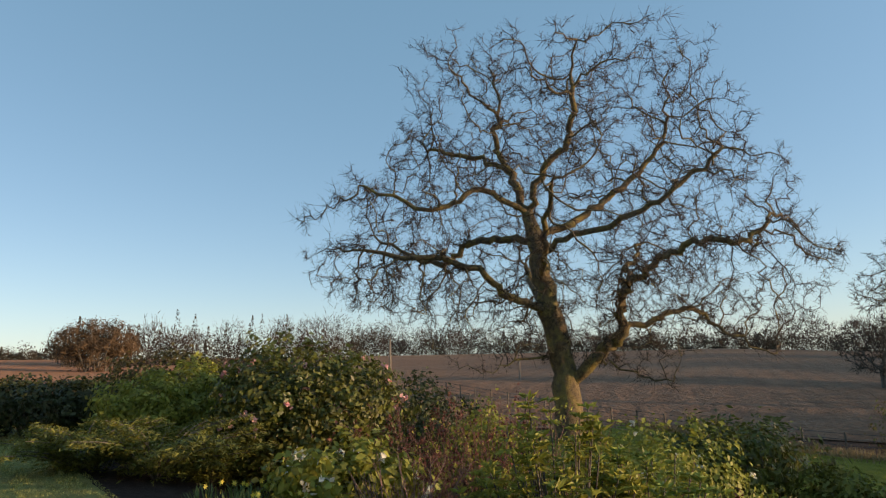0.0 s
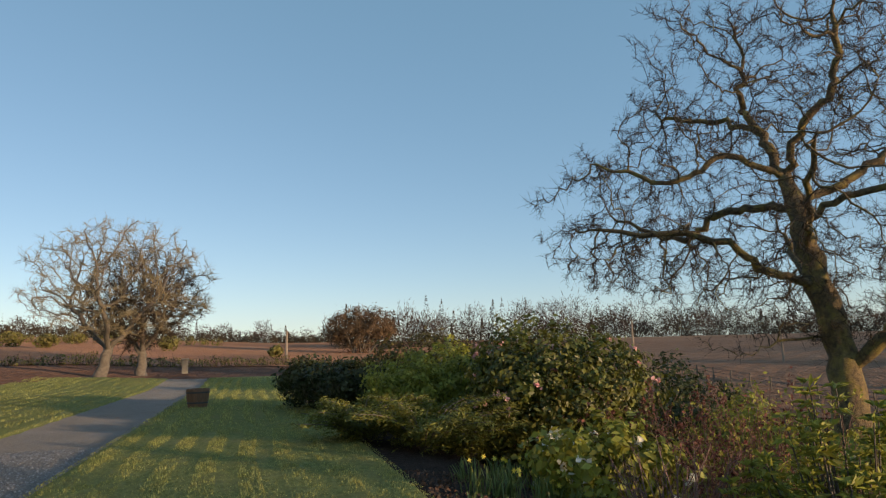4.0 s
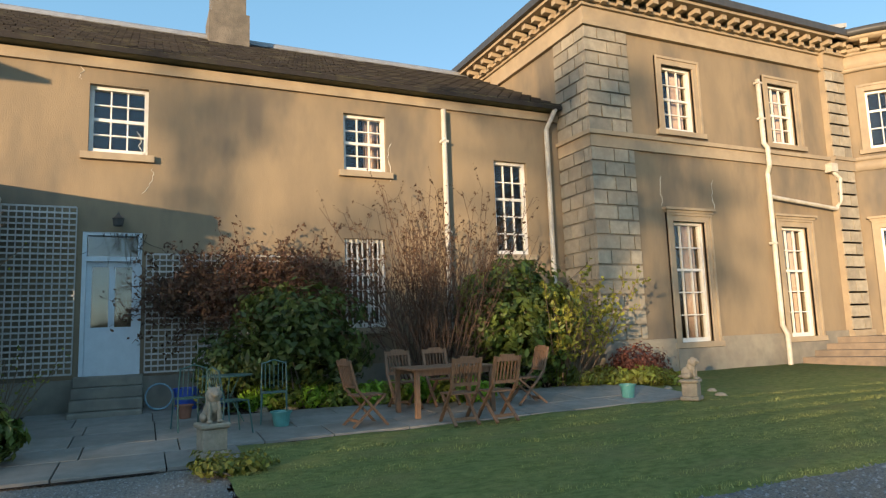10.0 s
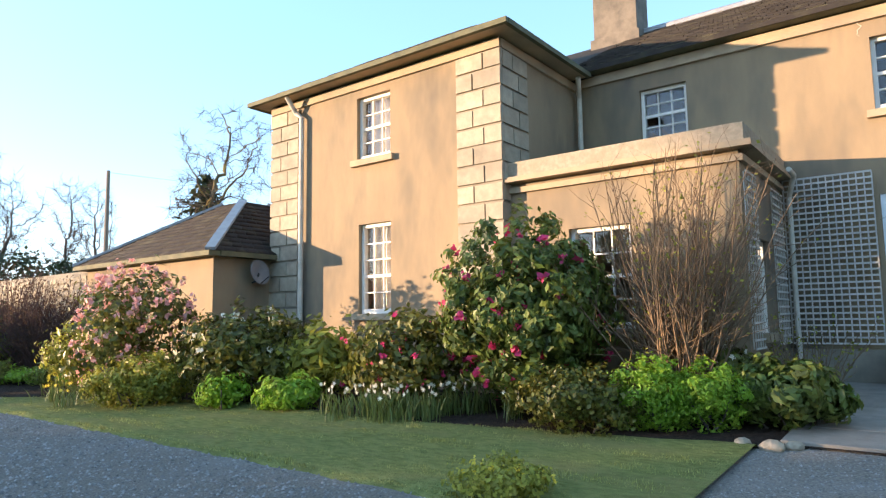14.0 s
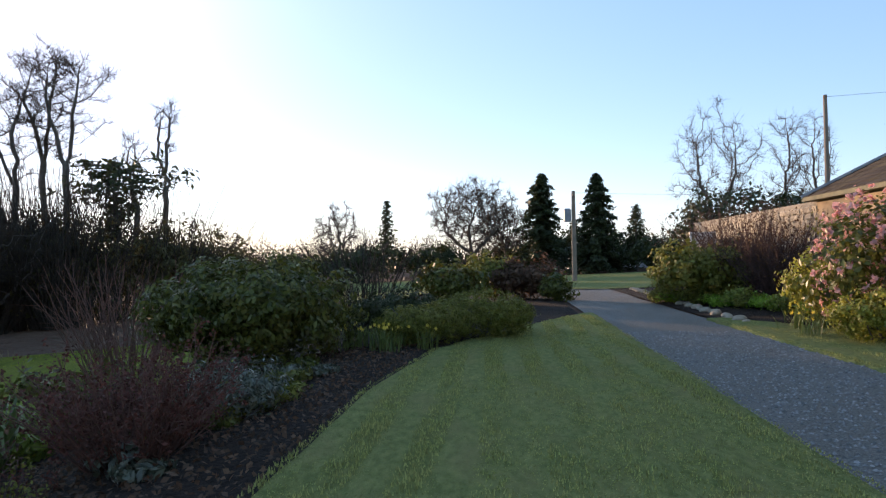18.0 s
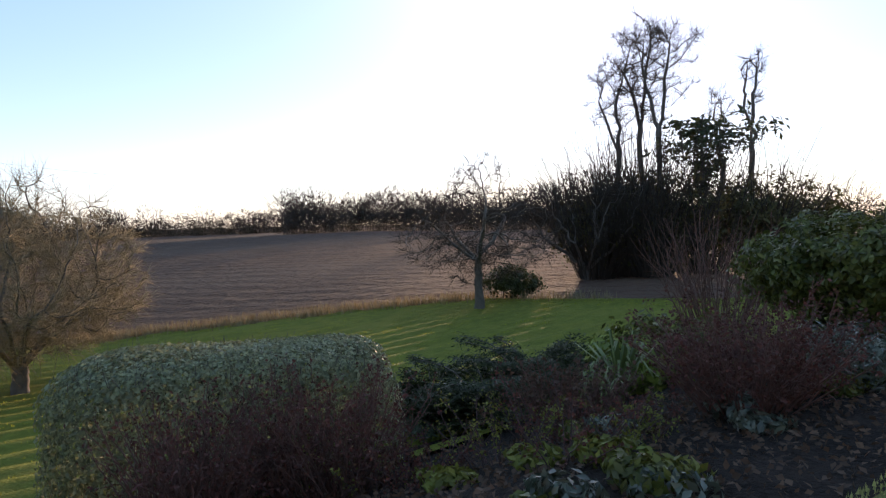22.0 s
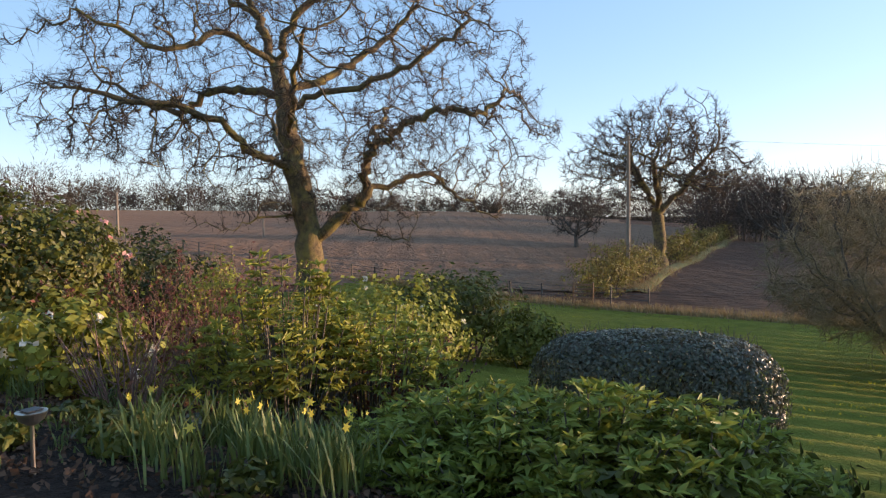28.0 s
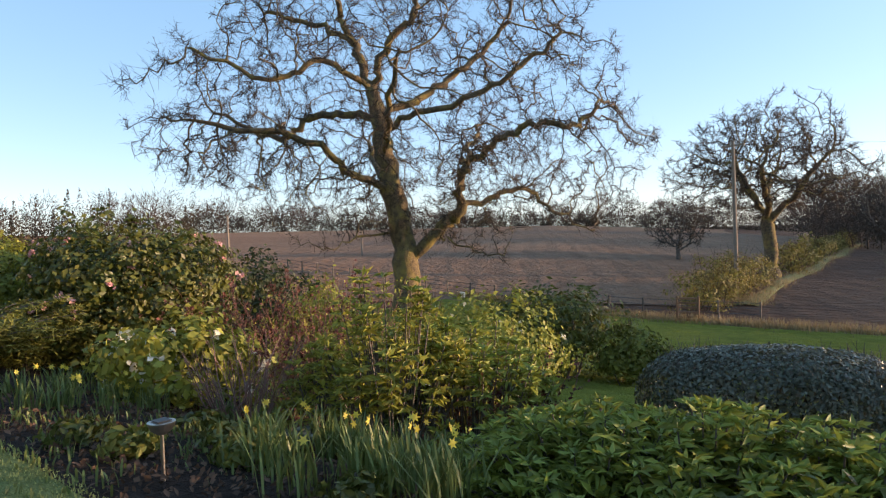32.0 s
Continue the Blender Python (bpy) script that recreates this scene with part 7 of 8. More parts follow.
for k in range(34):
    az, d = rngd.uniform(205, 262), rngd.uniform(4.6, 9.5)
    x, y = pol(az, d)
    if x > strip_edge(y) + 0.75:
        twig_bush("low_shrub", az, d, rngd.uniform(0.7, 1.2), rngd.uniform(0.3, 0.55), 14, "low purple-brown twiggy shrub on the bank", 700 + k, PURPLESTEM, (BROWNLEAF, REDTWIG, JUNIPER)[k % 3], 500, 0.005, 1.1, (0.03, 0.018), 0.14)
RUSSETTWIG = leaf_mat("russet_twig_haze", (0.165, 0.105, 0.058), (0.115, 0.078, 0.045), 0.4, 0.9)
bt = sh("beech_tree", 350.7, 120, 12.6, 11, 8.8, 7000, (0.75, 0.09), RUSSETTWIG, "rounded russet-twigged tree in the far field", category="tree", seed=651, stems=14, stem_r=0.18, amp=0.2)
for k, (az, d, w, h) in enumerate(((174.6, 66, 8, 4.2), (169.6, 62, 6, 3.6), (179.5, 70, 7, 3.4), (166.4, 56, 5, 3.0), (186.5, 60, 7, 3.2), (192.5, 56, 6, 3.4), (197.5, 60, 7, 3.0))):
    sh("evergreen_bush", az, d, w, 4, h, 2600, (0.28, 0.14), YEW, "dark evergreen mass beyond the garden", seed=660 + k)

# ---- cottage and garden wall beside the house ----
CX, CY0, CY1 = -8.6, -12.95, -18.95
cottage = tagged(empty("cottage", (CX, CY0, 0.2)), "low rendered cottage with a hipped slate roof", "house")


def cpart(name, bm, material, parent=None, label=""):
    bm.transform(Matrix.Translation((-CX, -CY0, -0.2)))
    return part(name, bm, material, parent or cottage, label)


CE = E + 1.52
cpart("wall", wall(facing_x(CX), CY1, CY0, 0, CE, []), RENDER)
cpart("wall", wall(facing_y(CY0, 1), -14.4, CX - 0.35, 0, CE, []), RENDER)
cpart("wall", wall(facing_y(CY1, -1), -14.4, CX - 0.35, 0, CE, []), RENDER)
cpart("roof", hip_roof(-14.8, CX + 0.26, CY1 - 0.26, CY0 + 0.26, CE + 0.02, 1.78, 2.8), SLATE, None, "purple-grey hipped slate roof with lead hips")
RA, RB, RC, RD = CX + 0.26, CY0 + 0.26, CY1 - 0.26, CE + 1.80
for a, b in (((RA, RB), (RA - 2.8, RB - 2.8)), ((RA, RC), (RA - 2.8, RC + 2.8)), ((-14.8, RB), (-12.0, RB - 2.8))):
    bm = bmesh.new()
    beam(bm, (*a, CE + 0.06), (*b, RD + 0.03), 0.22, 0.07)
    cpart("hip_lead", bm, LEAD)
slates((RA, RC, CE + 0.02), (RA, RB, CE + 0.02), (RA - 2.8, RC + 2.8, RD), (RA - 2.8, RB - 2.8, RD), seed=6, parent=cottage)
slates((-14.8, RB, CE + 0.02), (RA, RB, CE + 0.02), (-12.0, RB - 2.8, RD), (RA - 2.8, RB - 2.8, RD), seed=7, parent=cottage)
cpart("gutter", join(slab_between(facing_x(CX), RC, RB, 0.1, -0.29, CE - 0.08, CE + 0.03), slab_between(facing_y(CY0, 1), -14.6, CX, 0.1, -0.29, CE - 0.081, CE + 0.031)), MOSSY)
bm = bmesh.new()
lathe(bm, [(0.02, 0), (0.17, 0.04), (0.29, 0.12), (0.30, 0.13), (0.29, 0.135), (0.17, 0.07), (0.01, 0.035)], 22)
bm.transform(pose(0, 0, 0, -78, 0, 8))
dish = tagged(empty("satellite_dish", (-9.62, CY0 + 0.02, E + 1.1)), "grey satellite dish on the cottage wall", "dish")
bm.transform(Matrix.Translation((0, 0.14, 0)))
part("reflector", bm, mat("dish_grey", (0.20, 0.20, 0.21), (0.16, 0.16, 0.17), 4, 0.5, 0.05, 30), dish, "", True)
bm = bmesh.new()
tube(bm, [(0, 0, -0.21), (0, 0.15, -0.17), (0, 0.25, 0)], 0.022, 8)
tube(bm, [(0, 0.3, -0.25), (0, 0.6, -0.1)], 0.012, 6)
part("bracket", bm, GUTTER, dish)
gw = tagged(empty("garden_wall", (CX, CY1, 0)), "rubble stone garden wall beyond the cottage", "wall", kind="structure")
rngw = random.Random(3)
bm = boxes((-0.38, -0.03, -11.5, -0.02, 0, E + 1.45))
part("core", bm, PLINTH, gw)
stone_meshes = []
for k in range(8):
    bm = boxes((-0.03, 0.03, -0.19 - 0.012 * k, 0.19 + 0.012 * k, -0.085, 0.085), bevel=0.02)
    for v in bm.verts:
        v.co += Vector((rngw.gauss(0, 0.006), rngw.gauss(0, 0.015), rngw.gauss(0, 0.012)))
    me = bpy.data.meshes.new("stone")
    bm.to_mesh(me)
    bm.free()
    me.materials.append(STONE)
    stone_meshes.append(me)
for r in range(15):
    for c in range(19):
        ob = new("stone", stone_meshes[rngw.randrange(8)])
        ob.parent = gw
        ob.matrix_basis = pose(-0.02, -0.3 - c * 0.47 - 0.22 * (r % 2), 0.12 + r * 0.19, rngw.gauss(0, 3), 0, 0)
# low kerb of loose stones along the drive
KERB = []
for k in range(3):
    bm = bmesh.new()
    bmesh.ops.create_icosphere(bm, subdivisions=2, radius=0.11)
    for v in bm.verts:
        v.co = Vector((v.co.x * 1.1, v.co.y * 1.4, v.co.z * 0.8)) * (1 + 0.25 * noise.noise(v.co * 7 + Vector((k * 9, 0, 0))))
    me = bpy.data.meshes.new("edging_stone")
    bm.to_mesh(me)
    bm.free()
    me.materials.append(CAST)
    KERB.append(me)


def edging(x, y, s, k):
    ob = new("edging_stone", KERB[k % 3])
    ob.matrix_basis = pose(x, y, ground_z(x, y) + 0.05 * s, 0, 0, 47 * k) @ Matrix.Scale(s, 4)
    return tagged(ob, "rough grey edging stone", "stone", "edging stones")


for k in range(46):
    edging(-5.35 + 0.08 * math.sin(k * 2.3) - 0.012 * k, -15.3 - 0.34 * k, 0.8 + 0.3 * ((k * 7) % 5) / 5, k)
for k, (x, y, s) in enumerate(((-8.0, -1.75, 0.9), (-8.15, -1.55, 0.7), (-8.05, -2.05, 0.8), (-9.1, 9.6, 0.8), (-9.6, 9.9, 0.7), (-10.2, 9.4, 0.8), (-11.9, 2.0, 0.9), (-11.9, 2.5, 0.8), (-11.9, 3.1, 0.9), (-11.9, 6.1, 0.8), (-11.8, 6.7, 0.9), (-11.8, 7.4, 0.8), (-11.6, 8.2, 0.9))):
    edging(x, y, s, k)

# ---- patio of flagstones ----
patio = tagged(empty("patio", (-9, 0, 0)), "weathered stone flags of the patio", "patio", kind="structure")
tagged(sheet("patio_bed", span(-13.45, -8.2, 10), span(-1.75, 9.2, 12), lambda x, y: (x - (0.8 if y > 1.2 and x > -8.6 else 0), y), SOIL, 0.035, "soil and moss in the joints of the patio"), category="patio")
rngp = random.Random(8)
x = -8.25
row = 0
while x > -13.0:
    w = (0.92, 0.78, 0.86, 0.74)[row % 4]
    y = -1.72 + 0.1 * (row % 2)
    while y < 9.2:
        ln = (0.84, 1.02, 0.92, 1.1)[rngp.randrange(4)]
        x0, x1, y0, y1 = x - w, x, y, min(y + ln, 9.25)
        y += ln
        if x1 > -8.9 and y1 > 1.35 or y1 - y0 < 0.3:
            continue
        if x0 < -12.05 and y0 > 1.2:
            continue
        up = 0.068 + rngp.uniform(0, 0.008)
        bm = boxes((x0 + 0.007 + 9, x1 - 0.007 + 9, y0 + 0.007, y1 - 0.007, 0, 0.05), bevel=0.006)
        for v in bm.verts:
            v.co.z += ground_z(v.co.x - 9, v.co.y) - 0.05 + up
        part("flagstone", bm, FLAG, patio)
    x -= w
    row += 1
# slab path down to the lower lawn, between the hedges
steps_path = tagged(empty("slab_path", (6.4, 0, 0)), "pale stone slabs between the hedges", "path", kind="structure")
for k in range(2):
    for j in range(2):
        x0, y0 = 5.1 + 0.62 * j, -0.75 + 0.62 * k
        z0 = ground_z(x0 + 0.3, y0 + 0.3)
        part("slab", boxes((x0 - 6.4, x0 - 6.4 + 0.58, y0, y0 + 0.58, z0 - 0.2, z0 + 0.12), bevel=0.01), FLAG, steps_path)


# ---- trellis beside the door ----
def trellis(y0, y1, z0, z1):
    root = tagged(empty("trellis", (WX + 0.05, y0, z0)), "grey wooden square trellis on the wing wall", "trellis", "wall trellises")
    n, m = round((y1 - y0) / 0.115), round((z1 - z0) / 0.105)
    up, across = bpy.data.meshes.new("slat"), bpy.data.meshes.new("slat")
    for me, d in ((up, (0.03, 0.045, -0.011, 0.011, 0, z1 - z0)), (across, (0.046, 0.06, 0, y1 - y0, -0.016, 0.016))):
        bm = boxes(d)
        bm.to_mesh(me)
        bm.free()
        me.materials.append(TRELLIS)
    for k in range(n + 1):
        ob = new("slat", up)
        ob.parent = root
        ob.location = (0, (y1 - y0) * k / n, 0)
    for k in range(m + 1):
        ob = new("slat", across)
        ob.parent = root
        ob.location = (0, 0, (z1 - z0) * k / m)


def side_trellis(x0, x1, z0, z1):
    root = tagged(empty("trellis", (x0, PY + 0.03, z0)), "grey wooden square trellis on the porch side", "trellis", "wall trellises")
    for k in range(round((x1 - x0) / 0.15) + 1):
        part("slat", boxes((k * 0.15 - 0.011, k * 0.15 + 0.011, 0, 0.015, 0, z1 - z0)), TRELLIS, root)
    for k in range(round((z1 - z0) / 0.125) + 1):
        part("slat", boxes((0, x1 - x0, 0.0152, 0.03, k * 0.125 - 0.016, k * 0.125 + 0.016)), TRELLIS, root)


TRELLIS = mat("trellis_wood", (0.56, 0.53, 0.48), (0.46, 0.43, 0.39), 8, 0.9, 0.2, 40, vary=0.12)
trellis(-2.36, -0.99, E - 0.52, E + 2.42)
trellis(0.16, 3.1, E - 0.55, E + 1.6)
side_trellis(-11.2, -10.5, E - 0.5, E + 2.1)
side_trellis(-13.3, -12.35, E - 0.5, E + 2.1)
# lantern over the door
lamp = tagged(empty("wall_lantern", (WX + 0.02, -0.32, E + 2.12)), "dark lantern above the pale blue door", "lamp")
bm = bmesh.new()
lathe(bm, [(0.03, 0), (0.08, 0.02), (0.095, 0.14), (0.11, 0.15), (0.03, 0.22), (0.015, 0.25)], 8, (0.17, 0, -0.04))
part("lantern_body", bm, GUTTER, lamp)
bm = bmesh.new()
tube(bm, [(0, 0, 0.12), (0.1, 0, 0.24), (0.17, 0, 0.2)], 0.012, 6)
part("arm", bm, GUTTER, lamp)


# ---- garden furniture ----
def folding_chair(at, turn, group="teak chairs"):
    root = tagged(empty("garden_chair", (*at, ground_z(*at) + 0.075), turn), "weathered teak folding chair on the patio", "chair", group)
    for s in (-0.21, 0.21):
        bm = bmesh.new()
        beam(bm, (s, 0.25, 0), (s, -0.22, 0.52), 0.03, 0.045, (1, 0, 0))
        beam(bm, (s, -0.22, 0.5), (s, -0.34, 0.94), 0.03, 0.045, (1, 0, 0))
        part("back_leg", bm, WOOD, root)
        bm = bmesh.new()
        beam(bm, (s * 0.86, -0.28, 0), (s * 0.86, 0.22, 0.42), 0.028, 0.045, (1, 0, 0))
        part("front_leg", bm, WOOD, root)
    for k in range(6):
        part("seat_slat", boxes((-0.2, 0.2, -0.2 + k * 0.075, -0.14 + k * 0.075, 0.42, 0.44)), WOOD, root)
    for k in range(6):
        bm = bmesh.new()
        beam(bm, (-0.15 + k * 0.06, -0.24, 0.58), (-0.15 + k * 0.06, -0.325, 0.88), 0.035, 0.012, (1, 0, 0))
        part("back_slat", bm, WOOD, root)
    bm = bmesh.new()
    beam(bm, (-0.21, -0.325, 0.90), (0.21, -0.325, 0.90), 0.03, 0.07)
    beam(bm, (-0.12, -0.33, 0.945), (0.12, -0.33, 0.945), 0.028, 0.04)
    part("top_rail", bm, WOOD, root)
    bm = bmesh.new()
    beam(bm, (-0.21, -0.235, 0.57), (0.21, -0.235, 0.57), 0.025, 0.05)
    part("lower_rail", bm, WOOD, root)
    part("stretcher", boxes((-0.18, 0.18, -0.2, -0.17, 0.06, 0.10)), WOOD, root)
    return root


TX, TY = -10.0, 4.55
table = tagged(empty("garden_table", (TX, TY, ground_z(TX, TY) + 0.075)), "weathered teak garden table on the patio", "table")
for k in range(9):
    part("tabletop_slat", boxes((-0.5 + k * 0.112, -0.396 + k * 0.112, -0.75, 0.75, 0.71, 0.735)), WOOD, table)
for sx in (-0.42, 0.42):
    for sy in (-0.64, 0.64):
        part("leg", boxes((sx - 0.035, sx + 0.035, sy - 0.035, sy + 0.035, 0, 0.709)), WOOD, table)
    part("apron", boxes((sx - 0.012, sx + 0.012, -0.6, 0.6, 0.62, 0.708)), WOOD, table)
for x, y, a in ((-10.75, 4.15, 90), (-10.75, 4.85, 88), (-9.05, 4.35, -92), (-9.0, 4.95, -86), (-9.6, 3.1, 8), (-10.1, 6.15, 175)):
    folding_chair((x, y), a + 180 if abs(a) > 80 and abs(a) < 100 else a)

GREENMETAL = mat("green_painted_metal", (0.055, 0.13, 0.12), (0.04, 0.10, 0.095), 6, 0.4, 0.1, 40)


def cafe_chair(at, turn):
    root = tagged(empty("cafe_chair", (*at, ground_z(*at) + 0.075), turn), "green painted metal cafe chair", "chair", "green chairs")
    for s in (-0.19, 0.19):
        bm = bmesh.new()
        tube(bm, [(s, -0.22, 0), (s, -0.18, 0.45), (s * 0.95, -0.26, 0.88)], 0.011, 6)
        part("back_leg", bm, GREENMETAL, root)
        bm = bmesh.new()
        tube(bm, [(s, 0.24, 0), (s * 0.9, 0.18, 0.44)], 0.011, 6)
        part("front_leg", bm, GREENMETAL, root)
    for k in range(7):
        part("seat_slat", boxes((-0.19, 0.19, -0.18 + k * 0.055, -0.145 + k * 0.055, 0.44, 0.452)), GREENMETAL, root)
    for k in range(5):
        bm = bmesh.new()
        tube(bm, [(-0.13 + 0.065 * k, -0.19, 0.5), (-0.13 + 0.065 * k, -0.25, 0.86)], 0.007, 5)
        part("back_rod", bm, GREENMETAL, root)
    bm = bmesh.new()
    tube(bm, [(-0.185, -0.26, 0.86), (0, -0.265, 0.92), (0.185, -0.26, 0.86)], 0.011, 6)
    part("top_rail", bm, GREENMETAL, root)


for x, y, a in ((-10.5, 0.75, 100), (-9.9, 1.25, 20), (-10.5, 1.95, -100)):
    cafe_chair((x, y), a)
ct = tagged(empty("cafe_table", (-10.7, 1.3, ground_z(-10.7, 1.3) + 0.075)), "round green metal cafe table", "table")
bm = bmesh.new()
lathe(bm, [(0.01, 0.70), (0.36, 0.70), (0.37, 0.71), (0.37, 0.72), (0.01, 0.725)], 28)
part("tabletop", bm, GREENMETAL, ct)
for k in range(3):
    a = 2.1 * k
    bm = bmesh.new()
    tube(bm, [(0.3 * math.cos(a), 0.3 * math.sin(a), 0), (0.05 * math.cos(a), 0.05 * math.sin(a), 0.4), (0.22 * math.cos(a), 0.22 * math.sin(a), 0.70)], 0.012, 6)
    part("leg", bm, GREENMETAL, ct)


# ---- stone lions on pedestals ----
def lion(at, turn, label, s=1.0):
    zb = ground_z(*at) + 0.06
    ped = tagged(empty("pedestal", (*at, zb), turn), "square carved stone pedestal under the statue", "pedestal", "pedestals")
    part("base", boxes((-0.17 * s, 0.17 * s, -0.17 * s, 0.17 * s, 0, 0.07 * s), bevel=0.01), CAST, ped)
    part("shaft", boxes((-0.14 * s, 0.14 * s, -0.14 * s, 0.14 * s, 0.07 * s, 0.32 * s), bevel=0.012), CAST, ped)
    part("cap", boxes((-0.17 * s, 0.17 * s, -0.17 * s, 0.17 * s, 0.32 * s, 0.38 * s), bevel=0.015), CAST, ped)
    for q in range(4):
        bm = boxes((-0.09 * s, 0.09 * s, -0.146 * s, -0.139 * s, 0.12 * s, 0.27 * s), bevel=0.003)
        bm.transform(pose(0, 0, 0, 0, 0, 90 * q))
        part("panel", bm, CAST, ped)
    bm = bmesh.new()

    def blob(x, y, z, rx, ry, rz, rot=0.0):
        r = bmesh.ops.create_icosphere(bm, subdivisions=2, radius=1.0)
        m = Matrix.Translation((x * s, y * s, z * s)) @ pose(0, 0, 0, rot) @ Matrix.Diagonal((rx * s, ry * s, rz * s, 1))
        bmesh.ops.transform(bm, matrix=m, verts=r["verts"])
    blob(0, 0.05, 0.12, 0.095, 0.12, 0.12)
    blob(0, -0.03, 0.21, 0.085, 0.08, 0.13, -12)
    blob(0, -0.05, 0.31, 0.095, 0.085, 0.095)
    blob(0, -0.10, 0.335, 0.06, 0.06, 0.06)
    blob(0, -0.15, 0.32, 0.034, 0.035, 0.028)
    for e in (-1, 1):
        blob(0.055 * e, -0.09, 0.12, 0.026, 0.028, 0.13)
        blob(0.058 * e, -0.12, 0.02, 0.034, 0.05, 0.022)
        blob(0.085 * e, 0.05, 0.06, 0.045, 0.09, 0.06)
        blob(0.05 * e, -0.06, 0.39, 0.022, 0.018, 0.024)
    blob(0.0, 0.16, 0.05, 0.03, 0.06, 0.03)
    st = mesh_ob("lion_statue", bm, CAST, True)
    st.matrix_basis = pose(at[0], at[1], zb + 0.38 * s, 0, 0, turn)
    tagged(st, label, "statue", "lion statues")


lion((-8.65, 0.9), 100, "weathered cast-stone lion seated on a pedestal", 1.02)
lion((-8.95, 8.75), 120, "weathered cast-stone lion seated on a pedestal", 0.92)


def pot(name, at, r, h, material, label, rim=0.02, z=0.06, flare=0.78):
    root = tagged(empty(name, (*at, ground_z(*at) + z)), label, "pot")
    bm = bmesh.new()
    lathe(bm, [(r * flare, 0), (r, h * 0.9), (r + rim, h * 0.9), (r + rim, h), (r - 0.02, h), (r - 0.03, h * 0.85)], 22)
    part("body", bm, material, root, "", False)
    bm = bmesh.new()
    lathe(bm, [(0.01, h * 0.85), (r - 0.025, h * 0.86), (0.01, h * 0.88)], 18)
    part("earth", bm, SOIL, root)
    return root


TERRA = mat("terracotta", (0.30, 0.13, 0.08), (0.22, 0.10, 0.065), 8, 0.85, 0.3, 40)
TEAL = mat("teal_glaze", (0.10, 0.30, 0.28), (0.08, 0.24, 0.22), 8, 0.3, 0.1, 40)
BLUEP = mat("blue_plastic", (0.03, 0.08, 0.42), (0.025, 0.07, 0.36), 4, 0.4, 0.05, 20)
pot("glazed_pot", (-9.7, 8.0), 0.13, 0.24, TEAL, "small teal glazed pot on the patio")
pot("glazed_pot", (-10.2, 2.0), 0.14, 0.22, TEAL, "teal pot under the cafe table")
pot("flower_pot", (-11.6, 0.75), 0.12, 0.22, TERRA, "small terracotta pot by the wall")
pot("blue_tub", (-12.7, 0.85), 0.22, 0.36, BLUEP, "blue plastic tub by the steps", 0.015, flare=0.85)
pot("blue_tub", (-12.6, 1.35), 0.2, 0.34, BLUEP, "blue plastic tub by the steps", 0.015, flare=0.85)
# half-barrel tub at the far end of the lawn
tx, ty = pol(3.6, 23.0)
tub = tagged(empty("barrel_tub", (tx, ty, ground_z(tx, ty) + 0.04)), "brown half-barrel planter on the lawn's edge", "planter")
for k in range(18):
    a = 2 * math.pi * k / 18
    bm = bmesh.new()
    rows4 = []
    for r, z in ((0.29, 0), (0.34, 0.3), (0.36, 0.58)):
        rows4.append([bm.verts.new(((r + o) * math.cos(a + da), (r + o) * math.sin(a + da), z)) for da, o in ((-0.168, 0), (0.168, 0), (0.168, -0.03), (-0.168, -0.03))])
    for p, q in zip(rows4, rows4[1:]):
        for i in range(4):
            bm.faces.new((p[i], p[(i + 1) % 4], q[(i + 1) % 4], q[i]))
    bm.faces.new(rows4[0][::-1]), bm.faces.new(rows4[-1])
    part("stave", bm, WOOD, tub)
for z in (0.12, 0.44):
    bm = bmesh.new()
    r = 0.29 + 0.125 * z + 0.012
    lathe(bm, [(r, z), (r + 0.008, z + 0.002), (r + 0.012, z + 0.05), (r, z + 0.052)], 36)
    part("hoop", bm, GUTTER, tub)
bm = bmesh.new()
lathe(bm, [(0.01, 0.50), (0.32, 0.51), (0.01, 0.53)], 20)
part("earth", bm, SOIL, tub)
# hose reel by the steps
hose = tagged(empty("garden_hose", (-12.75, 0.4, ground_z(-12.75, 0.4) + 0.06)), "coiled pale hose leaning by the steps", "hose")
bm = bmesh.new()
tube(bm, [(0.05 + 0.02 * math.cos(k), 0.22 * math.cos(k * 0.6), 0.24 + 0.22 * math.sin(k * 0.6)) for k in range(44)], 0.013, 6)
part("coil", bm, mat("hose_rubber", (0.18, 0.30, 0.36), (0.14, 0.24, 0.30), 6, 0.4, 0.1, 30), hose)
# solar path light in the border
lx0, ly0 = 2.41, 4.47
sl = tagged(empty("solar_light", (lx0, ly0, ground_z(lx0, ly0) + 0.01)), "small silver solar light on a stake", "lamp")
STEEL = mat("brushed_steel", (0.55, 0.50, 0.44), (0.48, 0.44, 0.39), 20, 0.3, 0.05, 60, metal=0.9)
bm = bmesh.new()
tube(bm, [(0, 0, -0.05), (0, 0, 0.30)], 0.013, 10)
part("stake", bm, STEEL, sl)
bm = bmesh.new()
lathe(bm, [(0.03, 0.30), (0.07, 0.33), (0.09, 0.375), (0.092, 0.385), (0.01, 0.39)], 20)
part("head", bm, STEEL, sl)
part("solar_panel", boxes((-0.05, 0.05, -0.05, 0.05, 0.391, 0.397)), GUTTER, sl, "dark solar cell")


